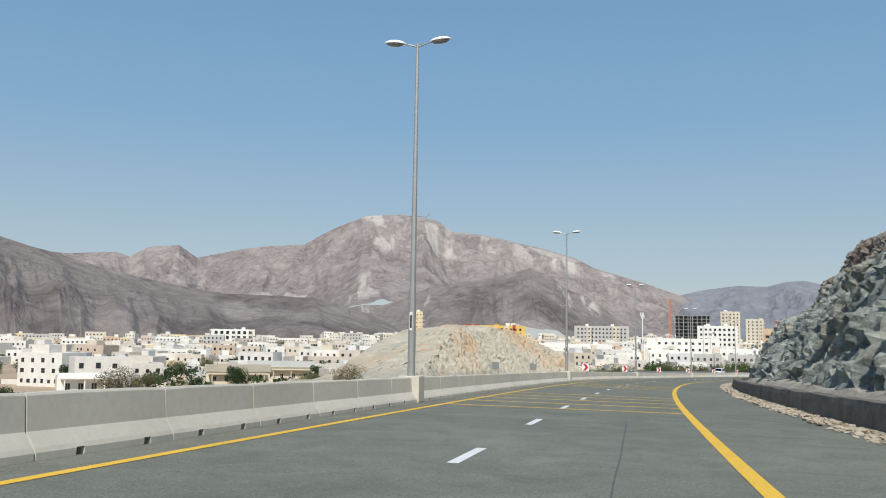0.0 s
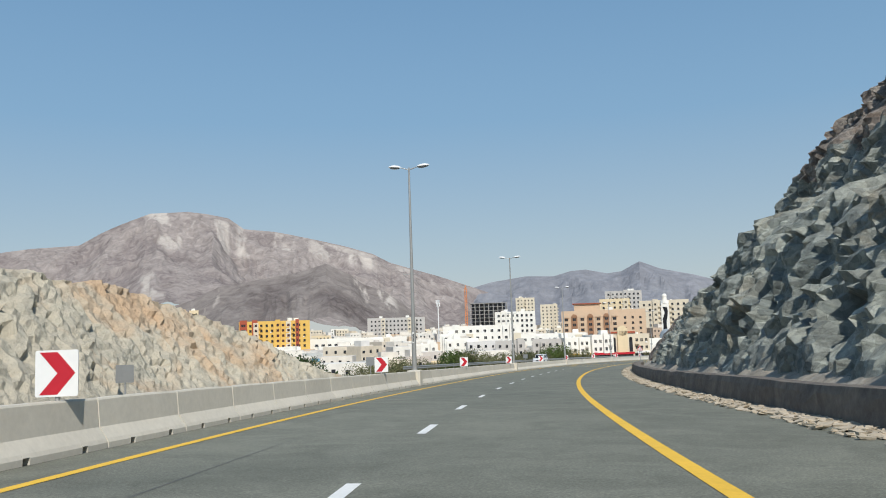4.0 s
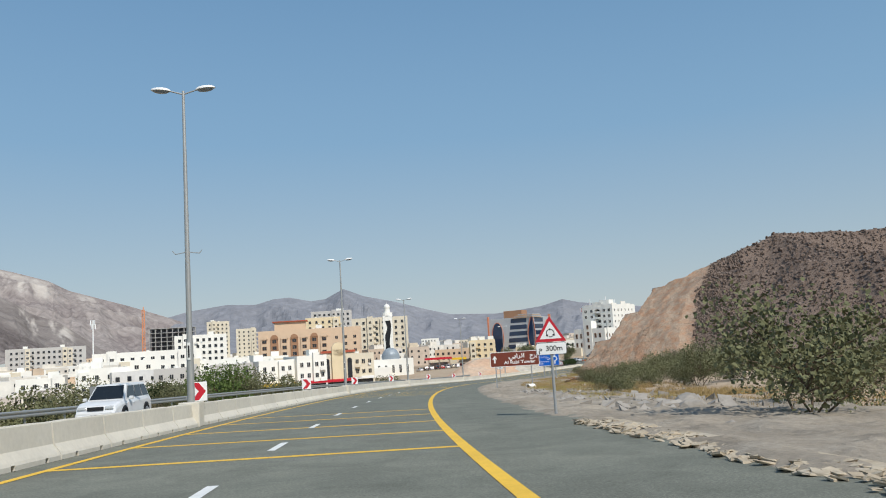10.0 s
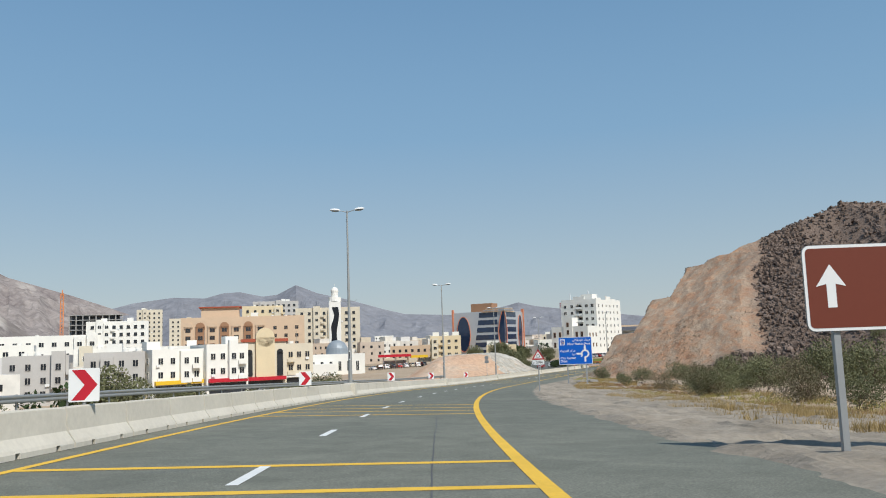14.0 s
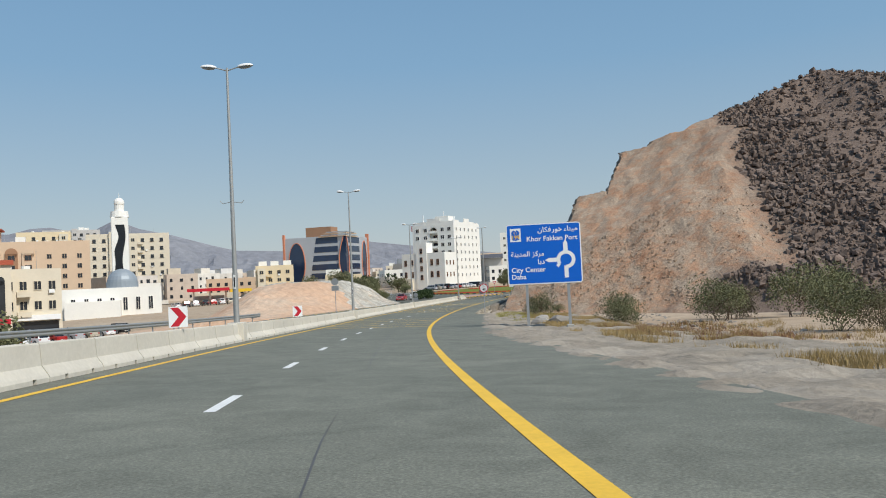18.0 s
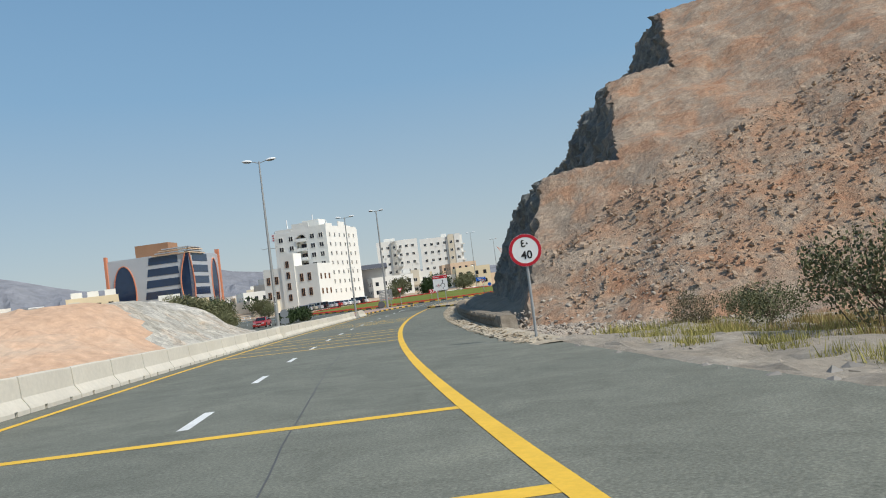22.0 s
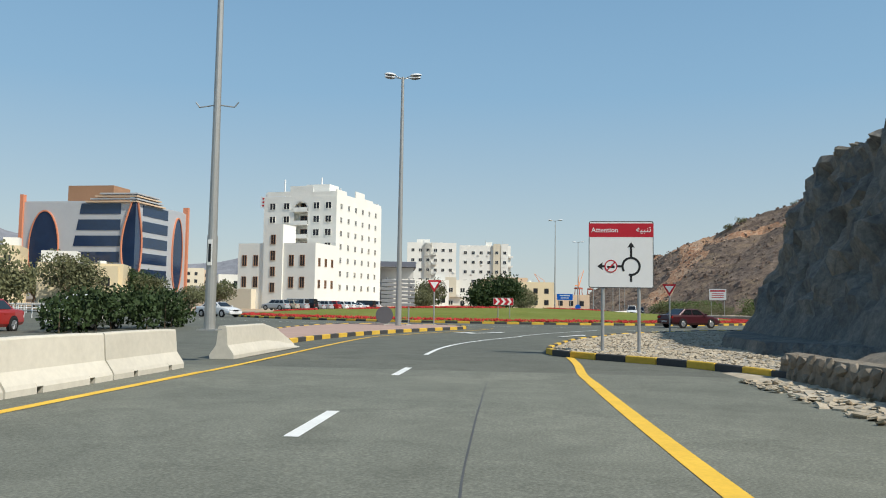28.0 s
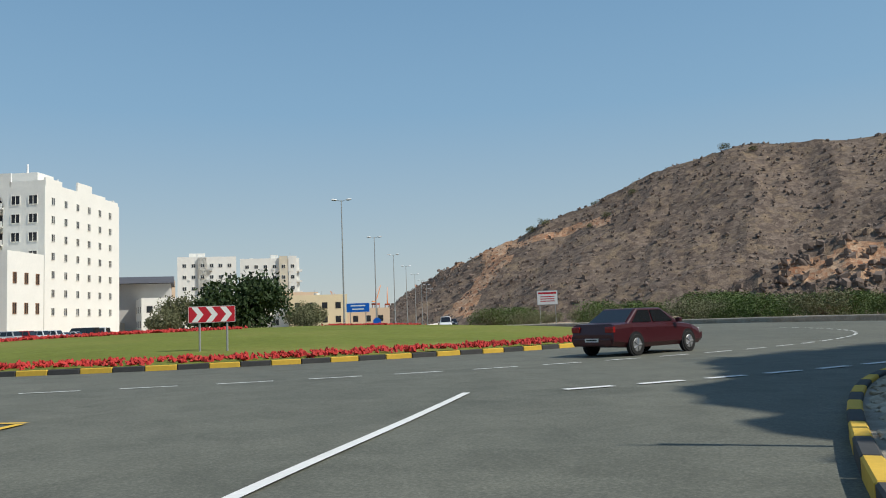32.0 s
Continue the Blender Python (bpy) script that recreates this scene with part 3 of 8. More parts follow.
w1, sh1, r1 = stone_wall(-30, 173.6, -5.45, 0.66, "low dark rubble-stone wall at the foot of the rock cutting", WALL_STONE)
face_stones(w1, sh1, r1, 142, 173.2, -5.45, 0.66, 3, 0.36)
WALL_STONE_2 = layered("brown_rubble_stone", ((0.16, 0.13, 0.10), (0.25, 0.21, 0.16), (0.33, 0.29, 0.23)), (1.2, 6.0), bumpy=0.8, bdist=0.06)
w2, sh2, r2 = stone_wall(384, 449, -5.5, 0.52, "low brown rubble-stone wall below the shaded cutting", WALL_STONE_2)
face_stones(w2, sh2, r2, 386, 448, -5.5, 0.5, 2, 0.47)


# ---- rock cuttings and hills ----
def facets(u, v, size, seed):
    """Broken blocks: every cell a tilted plane at its own depth."""
    u, v = np.asarray(u, float) / size, np.asarray(v, float) / size
    iu, iv = np.floor(u).astype(np.int64), np.floor(v).astype(np.int64)
    best, out, second = np.full(u.shape, 9.0), np.zeros(u.shape), np.full(u.shape, 9.0)
    for du in (-1, 0, 1):
        for dv in (-1, 0, 1):
            a, b = iu + du, iv + dv
            pu, pv = a + 0.1 + 0.8 * _hash(a, b, 0, seed), b + 0.1 + 0.8 * _hash(a, b, 1, seed)
            d = np.hypot(u - pu, v - pv)
            near = d < best
            second = np.where(near, best, np.minimum(second, d))
            best = np.where(near, d, best)
            plane = _hash(a, b, 2, seed) * 1.4 - 0.7 + (u - pu) * (_hash(a, b, 3, seed) * 2.4 - 1.2) + (v - pv) * (_hash(a, b, 4, seed) * 2.4 - 1.2)
            out = np.where(near, plane, out)
    return out - 0.45 * sstep(0.10, 0.0, second - best)


def rocky(s, h, amp, seed, size=2.4):
    """Relief of a blasted face over its length and height."""
    wu = s + 0.7 * fbm(s / 2.2, h / 2.2, seed=seed, octaves=3)
    wv = h * 1.1 + 0.35 * s + 0.7 * fbm(s / 2.2, h / 2.2, seed=seed + 4, octaves=3)
    big = fbm(s / 9, h / 7, seed=seed + 6, octaves=3)
    return amp * (0.55 * big + 0.52 * facets(wu, wv, size, seed) + 0.28 * facets(wu, wv, size * 0.42, seed + 1) + 0.13 * facets(wu, wv, size * 0.18, seed + 2))


def cutting(name, s0, s1, foot, base, slope, top, step, seed, mats, label, fade, tiers, amp=0.9, back=0.45, calm=(900, 901)):
    """A cut rock face that climbs away from the road in tiers."""
    ss = np.arange(s0, s1 + step, step)
    n1 = int(top * 1.2 / step)
    up = np.concatenate([np.linspace(-0.8, top, n1), top + np.linspace(1, 26, 14)])
    S_, U_ = np.meshgrid(ss, up, indexing="ij")
    tall = fade(S_)
    Zr = np.minimum(U_, top) + np.clip(U_ - top, 0, None) * back
    run = np.clip(U_, 0, top) / slope + np.clip(U_ - top, 0, None)
    for t0, wd in tiers:
        run = run + wd * sstep(t0 - 0.5, t0 + 0.4, U_ + 0.8 * fbm(S_ / 7, 0 * S_, seed=seed + 3, octaves=2))
    keep = sstep(0.02, 0.3, tall)
    Z_ = base * keep - 1.2 * (1 - keep) + Zr * tall
    d = rocky(S_, U_, amp * 0.85, seed, 1.5) * np.interp(S_, calm, (1.0, 0.5)) * sstep(-0.3, 1.2, U_) * (0.35 + 0.65 * np.clip(tall, 0, 1))
    L_ = foot - run + d * 0.9
    Z_ = Z_ + d * 0.3 + 0.5 * tall * fbm(S_ / 9, U_ / 9, seed=seed + 8, octaves=3)
    Z_[:, -1] = -8.0
    Z_[0, :] = Z_[-1, :] = -4.0
    ob = grid_mesh(name, road(S_, L_, Z_)[:, ::-1], mats)
    return tagged(ob, label, "rock face", kind="structure")


def fade_a(s):
    return np.clip(sstep(-45, 30, s) * (1 - 0.985 * sstep(166, 178, s)) * (0.95 + 0.09 * np.sin(s / 14)) * np.interp(s, (118, 131, 146, 157), (1.0, 0.82, 0.86, 0.95)), 0.01, 2)


south = cutting("rock_cutting_south", -45, 184, -7.0, 0.5, 1.72, 14.2, 0.24, 21, ROCK_GREY,
        "steep grey-green rock cutting with fractured blocks", fade_a, ((6.2, 2.2), (11.0, 1.0)), 1.25, calm=(132, 152))

# ledge of rubble between wall and rock
LEDGE = layered("pale_rubble", ((0.26, 0.23, 0.18), (0.36, 0.32, 0.26), (0.45, 0.42, 0.36)), (0.8, 5.0), bumpy=0.8, bdist=0.08)
uneven_strip("rubble_ledge", -30, 178, -6.0, -8.6, 0.56, LEDGE, 0.22, cols=6, drop=-0.5, taper=5.0)
uneven_strip("rubble_ledge", 386, 452, -6.0, -9.0, 0.46, WALL_STONE_2, 0.2, cols=6, drop=-0.7, taper=6.0)

BENCH, RISE = 6.6, 7.1
# line of the kerb round the corner
KERB = np.array([(225, 341.2), (236.5, 350.6), (240.2, 355.2), (243.4, 359.0), (245.5, 364.2), (251.8, 367.4), (258.4, 369.2), (264.0, 370.1), (271.5, 369.8), (281, 366.8), (292, 361.5), (310, 352), (340, 340)])


def kerb_distance(x, y):
    d = np.full(np.shape(x), 999.0)
    for (ax, ay), (bx, by) in zip(KERB[3:-1], KERB[4:]):
        ux, uy = bx - ax, by - ay
        t = np.clip(((x - ax) * ux + (y - ay) * uy) / (ux * ux + uy * uy), 0, 1)
        d = np.minimum(d, np.hypot(x - ax - t * ux, y - ay - t * uy))
    return d


def hill_north(s, l):
    """The boulder hill beside the second bend, cut back in benches above the road."""
    P = road(s, l, 0)
    x, y = P[..., 0], P[..., 1]
    # distance from a bent ridge line
    best = np.full(x.shape, -99.0)
    # last two ridges lie out of view, added to cast shade over the corner
    for (ax, ay, ah), (bx, by, bh) in (((226, 322, 22), (261, 308, 35.5)), ((261, 308, 35.5), (300, 270, 34)), ((300, 270, 34), (372, 205, 33)), ((261, 308, 35.5), (290, 330, 20)), ((261, 308, 35.5), (252, 282, 27)), ((252, 282, 27), (240, 262, 15)), ((261, 308, 35.5), (283, 338, 34.5)), ((283, 338, 34.5), (300, 334, 27))):
        ux, uy = bx - ax, by - ay
        t = np.clip(((x - ax) * ux + (y - ay) * uy) / (ux * ux + uy * uy), 0, 1)
        d = np.hypot(x - ax - t * ux, y - ay - t * uy)
        best = np.maximum(best, ah + t * (bh - ah) - 0.60 * d + 4.0 * np.exp(-(d / 14) ** 2) - 3.0)
    lower = 0.52 * (s - 381.5) + 0.40 * (-l - 10)
    best = np.maximum(best, np.minimum(np.minimum(lower, best + 9.5), 25.0))
    nat = best - 1.0 + 1.6 * fbm(x / 16, y / 16, seed=41, octaves=4) + 0.5 * fbm(x / 3, y / 3, seed=43, octaves=3)
    steep = np.interp(s, (384, 390, 400), (1.6, 2.3, 2.5))
    r = np.clip(-l - np.interp(s, (384, 398, 410, 440), (7.2, 7.6, 8.4, 9.8)) + 0.5 * fbm(s / 8, 0 * s, seed=47, octaves=3), 0, None)
    k = np.floor(r / BENCH)
    w_ = r - BENCH * k
    cut = RISE * k + np.clip(w_ * steep, 0, RISE) + 0.12 * np.clip(w_ - RISE / steep, 0, None) + 0.5
    north = y - np.interp(x, KERB[:, 0], KERB[:, 1])
    end = np.where(north > -1, -2.0, np.clip((kerb_distance(x, y) - 5.2) * 2.0 + 0.8 * fbm(x / 5, y / 5, seed=48, octaves=3), -2, 60))
    end = np.where(s < 440, 60.0, end)
    zr = P[..., 2]
    cut = np.minimum(cut, end)
    z = np.minimum(nat, cut + zr)
    return x, y, z, zr, nat - (cut + zr)


ls = -np.concatenate([np.arange(7.0, 27, 0.17), np.arange(27, 48, 0.6), np.arange(48.5, 150, 1.8)])
ss = np.concatenate([np.arange(300, 366, 1.6), np.arange(366, 470, 0.34), np.arange(470.5, 540, 1.0)])
S_, L_ = np.meshgrid(ss, ls, indexing="ij")
x, y, z, zr, depth = hill_north(S_, L_)
is_cut = depth > 0
rel = rocky(S_, z - zr - 0.4 * L_, 0.80, 51, 1.15) * np.where(is_cut, np.interp(S_, (386, 396), (0.55, 1.0)), 0.16) * sstep(0.6, 2.0, z - zr)
z = np.maximum(np.where(-L_ < 7.25, np.minimum(z, zr + 0.1), z + rel * 0.3), zr - 1.2)
P = road(S_, L_ + rel * np.where(is_cut, 0.8, 0.0), 0)
z[:, -1] = z[0, :] = z[-1, :] = -6.0
P[..., 2] = z


def hill_rock():
    """Dark weathered stones where the slope is natural, rusty soil and blue-grey rock where it is cut."""
    m, nt, bs = nodes_of("hill_rock")
    v = coords(nt)
    big, mid, fine = noise_tex(nt, v, 0.10, 4, 0.6, 1.0), noise_tex(nt, v, 0.5, 6, 0.7, 0.5), noise_tex(nt, v, 2.4, 8, 0.75)
    dark = ramp(nt, fine, [(0.25, (0.105, 0.077, 0.062)), (0.5, (0.18, 0.134, 0.107)), (0.75, (0.28, 0.212, 0.168))])
    rust = ramp(nt, mid, [(0.28, (0.36, 0.165, 0.085)), (0.42, (0.45, 0.265, 0.16)), (0.56, (0.40, 0.30, 0.215)), (0.72, (0.52, 0.40, 0.29))])
    vo = nt.nodes.new("ShaderNodeTexVoronoi")
    vo.inputs["Scale"].default_value = 0.6
    nt.links.new(v, vo.inputs["Vector"])
    sep = nt.nodes.new("ShaderNodeSeparateColor")
    nt.links.new(vo.outputs["Color"], sep.inputs[0])
    drill = noise_tex(nt, coords(nt, (1.0, 1.0, 0.22)), 1.3, 7, 0.7, 0.5)
    blue = mix(nt, 0.4, ramp(nt, drill, [(0.3, (0.07, 0.078, 0.08)), (0.5, (0.19, 0.192, 0.175)), (0.7, (0.34, 0.32, 0.27))]), ramp(nt, sep.outputs[0], [(0.0, (0.08, 0.09, 0.095)), (0.6, (0.19, 0.195, 0.18)), (1.0, (0.30, 0.25, 0.185))]))
    a = nt.nodes.new("ShaderNodeAttribute")
    a.attribute_name = "cut"
    b = nt.nodes.new("ShaderNodeAttribute")
    b.attribute_name = "deep"
    cut = mix(nt, b.outputs["Fac"], rust, blue)
    cut = mix(nt, 1.0, cut, ramp(nt, noise_tex(nt, v, 4.0, 9, 0.8, 0.5), [(0.3, (0.5, 0.5, 0.52)), (0.5, (0.95, 0.95, 0.95)), (0.7, (1.5, 1.47, 1.4))]), "MULTIPLY")
    cut = mix(nt, 0.12, cut, ramp(nt, fine, [(0.3, (0.16, 0.14, 0.12)), (0.7, (0.46, 0.40, 0.33))]))
    col = mix(nt, a.outputs["Fac"], dark, cut)
    nt.links.new(col, bs.inputs["Base Color"])
    bs.inputs["Roughness"].default_value, bs.inputs["Specular IOR Level"].default_value = 0.95, 0.15
    bump(nt, bs, fine, 0.8, 0.2)
    return m


hill = grid_mesh("hill_north", P, hill_rock())
tagged(hill, "dark boulder-strewn hill cut back in rusty and blue-grey benches", "hill", kind="structure")
at = hill.data.attributes.new("cut", "FLOAT", "POINT")
soft = sstep(-19.0, -14.5, depth + 2.2 * fbm(x / 5, y / 5, seed=61, octaves=3)) * sstep(364, 370, S_) * sstep(-44, -32, L_)
soft = np.maximum(soft, sstep(370, 377, S_ + 3 * fbm(x / 6, y / 6, seed=62, octaves=3)) * sstep(-40, -33, L_))
at.data.foreach_set("value", soft.ravel())
at = hill.data.attributes.new("deep", "FLOAT", "POINT")
at.data.foreach_set("value", (sstep(-0.5, 0.8, depth) * sstep(382, 389, S_ - 0.4 * np.clip(z - zr - 3, 0, 20) + 4 * fbm(x / 7, z / 7, seed=63, octaves=3))).ravel())
hill_pts = (S_, L_, P)


def mound(name, cx, cy, rx, ry, hgt, turn, base, mat, label, seed, amp=0.6, n=70, flat=0.35, peaky=1.0):
    """A heap of soil or rock with an uneven foot."""
    u = np.linspace(-1.25, 1.25, n)
    U, V = np.meshgrid(u, u, indexing="ij")
    c, s_ = math.cos(radians(turn)), math.sin(radians(turn))
    X, Y = cx + U * rx * c - V * ry * s_, cy + U * rx * s_ + V * ry * c
    r = np.hypot(U, V) + 0.12 * fbm(X / (rx * .35), Y / (rx * .35), seed=seed, octaves=3)
    h = hgt * (1 - sstep(flat, 1.12, r)) ** peaky
    Z = base + h + amp * fbm(X / 3.0, Y / 3.0, seed=seed + 2, octaves=5, ridged=True) * np.clip(h / hgt * 3, 0, 1) - 0.9 * (r > 1.1)
    ob = grid_mesh(name, np.stack([X, Y, Z], -1)[:, ::-1], mat)
    return tagged(ob, label, "mound", kind="structure")


SOIL = layered("orange_soil", ((0.50, 0.30, 0.18), (0.56, 0.38, 0.26), (0.52, 0.46, 0.37)), (0.10, 1.2), bumpy=0.6, bdist=0.1)
p = road(430, 30)
earth = mound("earth_mound", p[0], p[1], 34, 13, 4.6, heading(430) + 4, 0.0, SOIL, "bare orange and chalky earth mound beyond the barrier", 71, 0.45)

# rock knoll on the left of the start, cut along the carriageway
us = np.arange(52, 142, 0.3)
vs = np.concatenate([np.arange(17.6, 26, 0.18), np.arange(26, 36, 0.4), np.arange(36, 70, 1.2)])
S_, L_ = np.meshgrid(us, vs, indexing="ij")
knoll = 6.5 * sstep(60, 88, S_ - 0.5 * (L_ - 20)) * sstep(140, 104, S_ + 0.15 * (L_ - 20)) * (0.94 + 0.08 * np.sin(S_ / 8)) + 0.9 * fbm(S_ / 9, L_ / 9, seed=82, octaves=4)
cutk = (L_ - 17.8) * 1.25
Zk = np.minimum(knoll, cutk) - 0.5 - 0.42 * np.clip(L_ - 29, 0, None) - 2.0 * sstep(40, 60, L_)
rel = rocky(S_ - 0.7 * Zk, 0.42 * (Zk + 0.5 * S_) + 0.2 * L_, 0.5, 85, 0.75) * sstep(-0.3, 0.9, Zk)
grid = road(S_, L_ - rel * 0.75, Zk + rel * 0.4)
kn = grid_mesh("rock_knoll", grid, ROCK_TAN)
tagged(kn, "tan and grey-green rock knoll with a rough cut face", "rock face", kind="structure")


def far_hill(name, peaks, mat, label, x0, x1, y0, y1, step, slope, seed, base=-1.0, amp=3.0, size=26):
    X, Y = np.meshgrid(np.arange(x0, x1, step), np.arange(y0, y1, step), indexing="ij")
    H = np.full(X.shape, -50.0)
    for (ax, ay, ah), (bx, by, bh) in zip(peaks[:-1], peaks[1:]):
        ux, uy = bx - ax, by - ay
        t = np.clip(((X - ax) * ux + (Y - ay) * uy) / (ux * ux + uy * uy), 0, 1)
        d = np.hypot(X - ax - t * ux, Y - ay - t * uy)
        H = np.maximum(H, ah + t * (bh - ah) - slope * d)
    H = H + amp * fbm(X / size, Y / size, seed=seed, octaves=5, ridged=True) * np.clip(H / 8, 0, 1)
    ob = grid_mesh(name, np.stack([X, Y, np.maximum(H, base - 3)], -1)[:, ::-1], mat)
    return tagged(ob, label, "hill", kind="structure")


HILL_BROWN = fractured("brown_scree", ((0.115, 0.085, 0.068), (0.165, 0.122, 0.095), (0.235, 0.18, 0.14)), ((0.21, 0.15, 0.10), (0.27, 0.195, 0.13), (0.30, 0.225, 0.15)), 1.5, 0.50)
RUST_CUT = fractured("rusty_cut_soil", ((0.38, 0.22, 0.13), (0.46, 0.28, 0.17), (0.50, 0.36, 0.25)), ((0.34, 0.15, 0.08), (0.44, 0.24, 0.14), (0.52, 0.38, 0.26)), 3.0, 0.42)
EAST_RIDGE = ((800, 634, 3), (705, 574, 17), (625, 524, 22), (566, 482, 25), (578, 446, 42), (584, 408, 56), (586, 378, 62.5), (583, 350, 59.5), (583, 325, 62), (600, 250, 70), (640, 160, 77))
east = far_hill("hill_east", EAST_RIDGE, HILL_BROWN, "large brown scree hill beyond the roundabout", 440, 830, 90, 660, 2.6, 0.62, 91)
rub = far_hill("rubble_hill", ((462, 387, 3), (466, 373, 11), (472, 358, 17), (480, 340, 22), (494, 316, 24), (505, 290, 22)), HILL_BROWN, "dark rubble mound with a rusty cut", 430, 545, 255, 412, 1.5, 0.75, 95, amp=2.0, size=9)


def stripe(ob, mat, test):
    """Give the faces of a hill that pass a test another soil."""
    ob.data.materials.append(mat)
    n = len(ob.data.polygons)
    c = np.zeros(n * 3)
    ob.data.polygons.foreach_get("center", c)
    c = c.reshape(-1, 3)
    ob.data.polygons.foreach_set("material_index", test(c[:, 0], c[:, 1], c[:, 2]).astype(np.int32))


PALE_SOIL = fractured("chalky_soil", ((0.46, 0.43, 0.36), (0.54, 0.51, 0.44), (0.60, 0.57, 0.50)), ((0.52, 0.40, 0.28), (0.56, 0.46, 0.35), (0.60, 0.52, 0.42)), 2.0, 0.5)
ROCK_BROWN = fractured("brown_grey_rock", ((0.17, 0.15, 0.135), (0.24, 0.215, 0.19), (0.34, 0.31, 0.27)), ((0.22, 0.14, 0.09), (0.30, 0.20, 0.135), (0.36, 0.27, 0.20)), 0.8, 0.50)
stripe(south, ROCK_BROWN, lambda x, y, z: (list(station(x, y))[0] + 9 * fbm(x / 4, z / 4, seed=17, octaves=4) > 141) | (z > 21.5 + 4 * fbm(x / 7, y / 7, seed=18, octaves=3)))
stripe(earth, PALE_SOIL, lambda x, y, z: list(station(x, y))[0] + 5 * fbm(x / 6, y / 6, seed=14, octaves=3) > 419)
stripe(east, RUST_CUT, lambda x, y, z: (np.abs(y - 470 + 0.1 * (x - 560) + 7 * fbm(x / 12, z / 12, seed=4, octaves=3)) < 5) & (x < 585) & (z > 3) | ((np.abs(z - 34 - 0.16 * (440 - y) + 2.5 * fbm(y / 14, x / 14, seed=5)) < 1.6) & (y > 425) & (x < 582)))
stripe(rub, RUST_CUT, lambda x, y, z: (np.abs(z - 10.5 - 0.12 * (365 - y) + 4 * fbm(y / 6, x / 6, seed=6, octaves=3)) < 3.4) & (y < 371 + 5 * fbm(z / 4, x / 5, seed=7)) & (x < 486))

# ---- mountains ----
def mountain_rock(name, k):
    m, nt, bs = nodes_of(name)
    v = coords(nt)
    st = coords(nt, (1, 1, 0.35))
    a, b, c = noise_tex(nt, v, 0.004, 5, 0.6, 1.0), noise_tex(nt, st, 0.02, 8, 0.65, 1.5), noise_tex(nt, v, 0.0022, 3, 0.5, 1.5)
    body = ramp(nt, b, [(0.3, (0.142 * k, 0.120 * k, 0.114 * k)), (0.5, (0.215 * k, 0.186 * k, 0.176 * k)), (0.7, (0.295 * k, 0.260 * k, 0.242 * k))])
    pale = ramp(nt, b, [(0.3, (0.42, 0.375, 0.335)), (0.7, (0.58, 0.535, 0.48))])
    at = nt.nodes.new("ShaderNodeAttribute")
    at.attribute_name = "scar"
    col = mix(nt, at.outputs["Fac"], body, pale)
    nt.links.new(col, bs.inputs["Base Color"])
    bs.inputs["Roughness"].default_value, bs.inputs["Specular IOR Level"].default_value = 1.0, 0.0
    bump(nt, bs, b, 0.8, 14.0)
    return m


MOUNTAIN = mountain_rock("mountain_rock", 1.15)
FOOTHILL = mountain_rock("foothill_rock", 0.76)
# far range: distance haze put into the rock's blue-grey base colour
MOUNTAIN_HAZED = layered("far_rock_with_haze", ((0.19, 0.195, 0.215), (0.225, 0.23, 0.25), (0.26, 0.265, 0.28)), (0.003, 0.02), bumpy=0.5, bdist=10)


def mountain(name, crest, dist, mat, label, seed, slope=0.5, scars=(), eye=(40, 110), depth=1300, na=520, nd=120, spurs=8.5, wander=0.0, foot=26):
    """A range with a given skyline: (azimuth, height of the crest), eroded into spurs and gullies on its flanks."""
    ca, ch = np.array(crest).T
    A, D = np.meshgrid(np.linspace(ca[0], ca[-1], na), np.concatenate([-np.geomspace(depth, 6, nd), np.linspace(0, depth * 0.35, 14)]), indexing="ij")
    H0 = np.interp(A, ca, ch)
    R_ = dist + wander * fbm(A / 6, 0 * A, seed=seed + 1, octaves=3) + D
    X, Y = eye[0] + R_ * np.sin(np.radians(A)), eye[1] + R_ * np.cos(np.radians(A))
    run = np.abs(D)
    # spurs widen downhill; gullies cut in between
    bend = A + 1.1 * fbm(run / 420, A / 5, seed=seed + 5, octaves=3) * sstep(0, 260, run)
    ridge = fbm(bend * spurs / 26, run / 700, seed=seed, octaves=5, ridged=True, gain=0.45)
    small = fbm(X / 210, Y / 210, seed=seed + 9, octaves=6, ridged=True, gain=0.5)
    k = sstep(0, 330, run)
    Z = H0 * np.exp(-slope * run / np.maximum(H0, 60)) + (0.26 * ridge * k + 0.10 * small * sstep(0, 160, run)) * np.minimum(H0, 420) * np.exp(-run / 900) - 0.06 * H0 * k
    Z = np.where(D < 0, Z, H0 - 0.5 * run) - foot * sstep(0.6, 1.0, run / depth)
    Z[[0, -1], :] = np.minimum(Z[[0, -1], :], -20)
    ob = grid_mesh(name, np.stack([X, Y, Z], -1), mat)
    if scars is not None:
        at = ob.data.attributes.new("scar", "FLOAT", "POINT")
        q = 0.20 * sstep(0.1, 0.5, small)
        streak = fbm(bend * 0.8, run / 420, seed=seed + 13, octaves=5, gain=0.6)
        for az, r0, r1, wide, how in scars:
            inside = sstep(wide, wide * 0.55, np.abs(A - az)) * sstep(r0 - 30, r0 + 10, run) * sstep(r1 + 60, r1 - 40, run)
            q = np.maximum(q, how * inside * sstep(-0.10, 0.12, streak + 0.35 * fbm(X / 90, Y / 90, seed=seed + 17, octaves=4)))
        at.data.foreach_set("value", np.clip(q, 0, 1).ravel())
    return tagged(ob, label, "mountain", kind="structure")


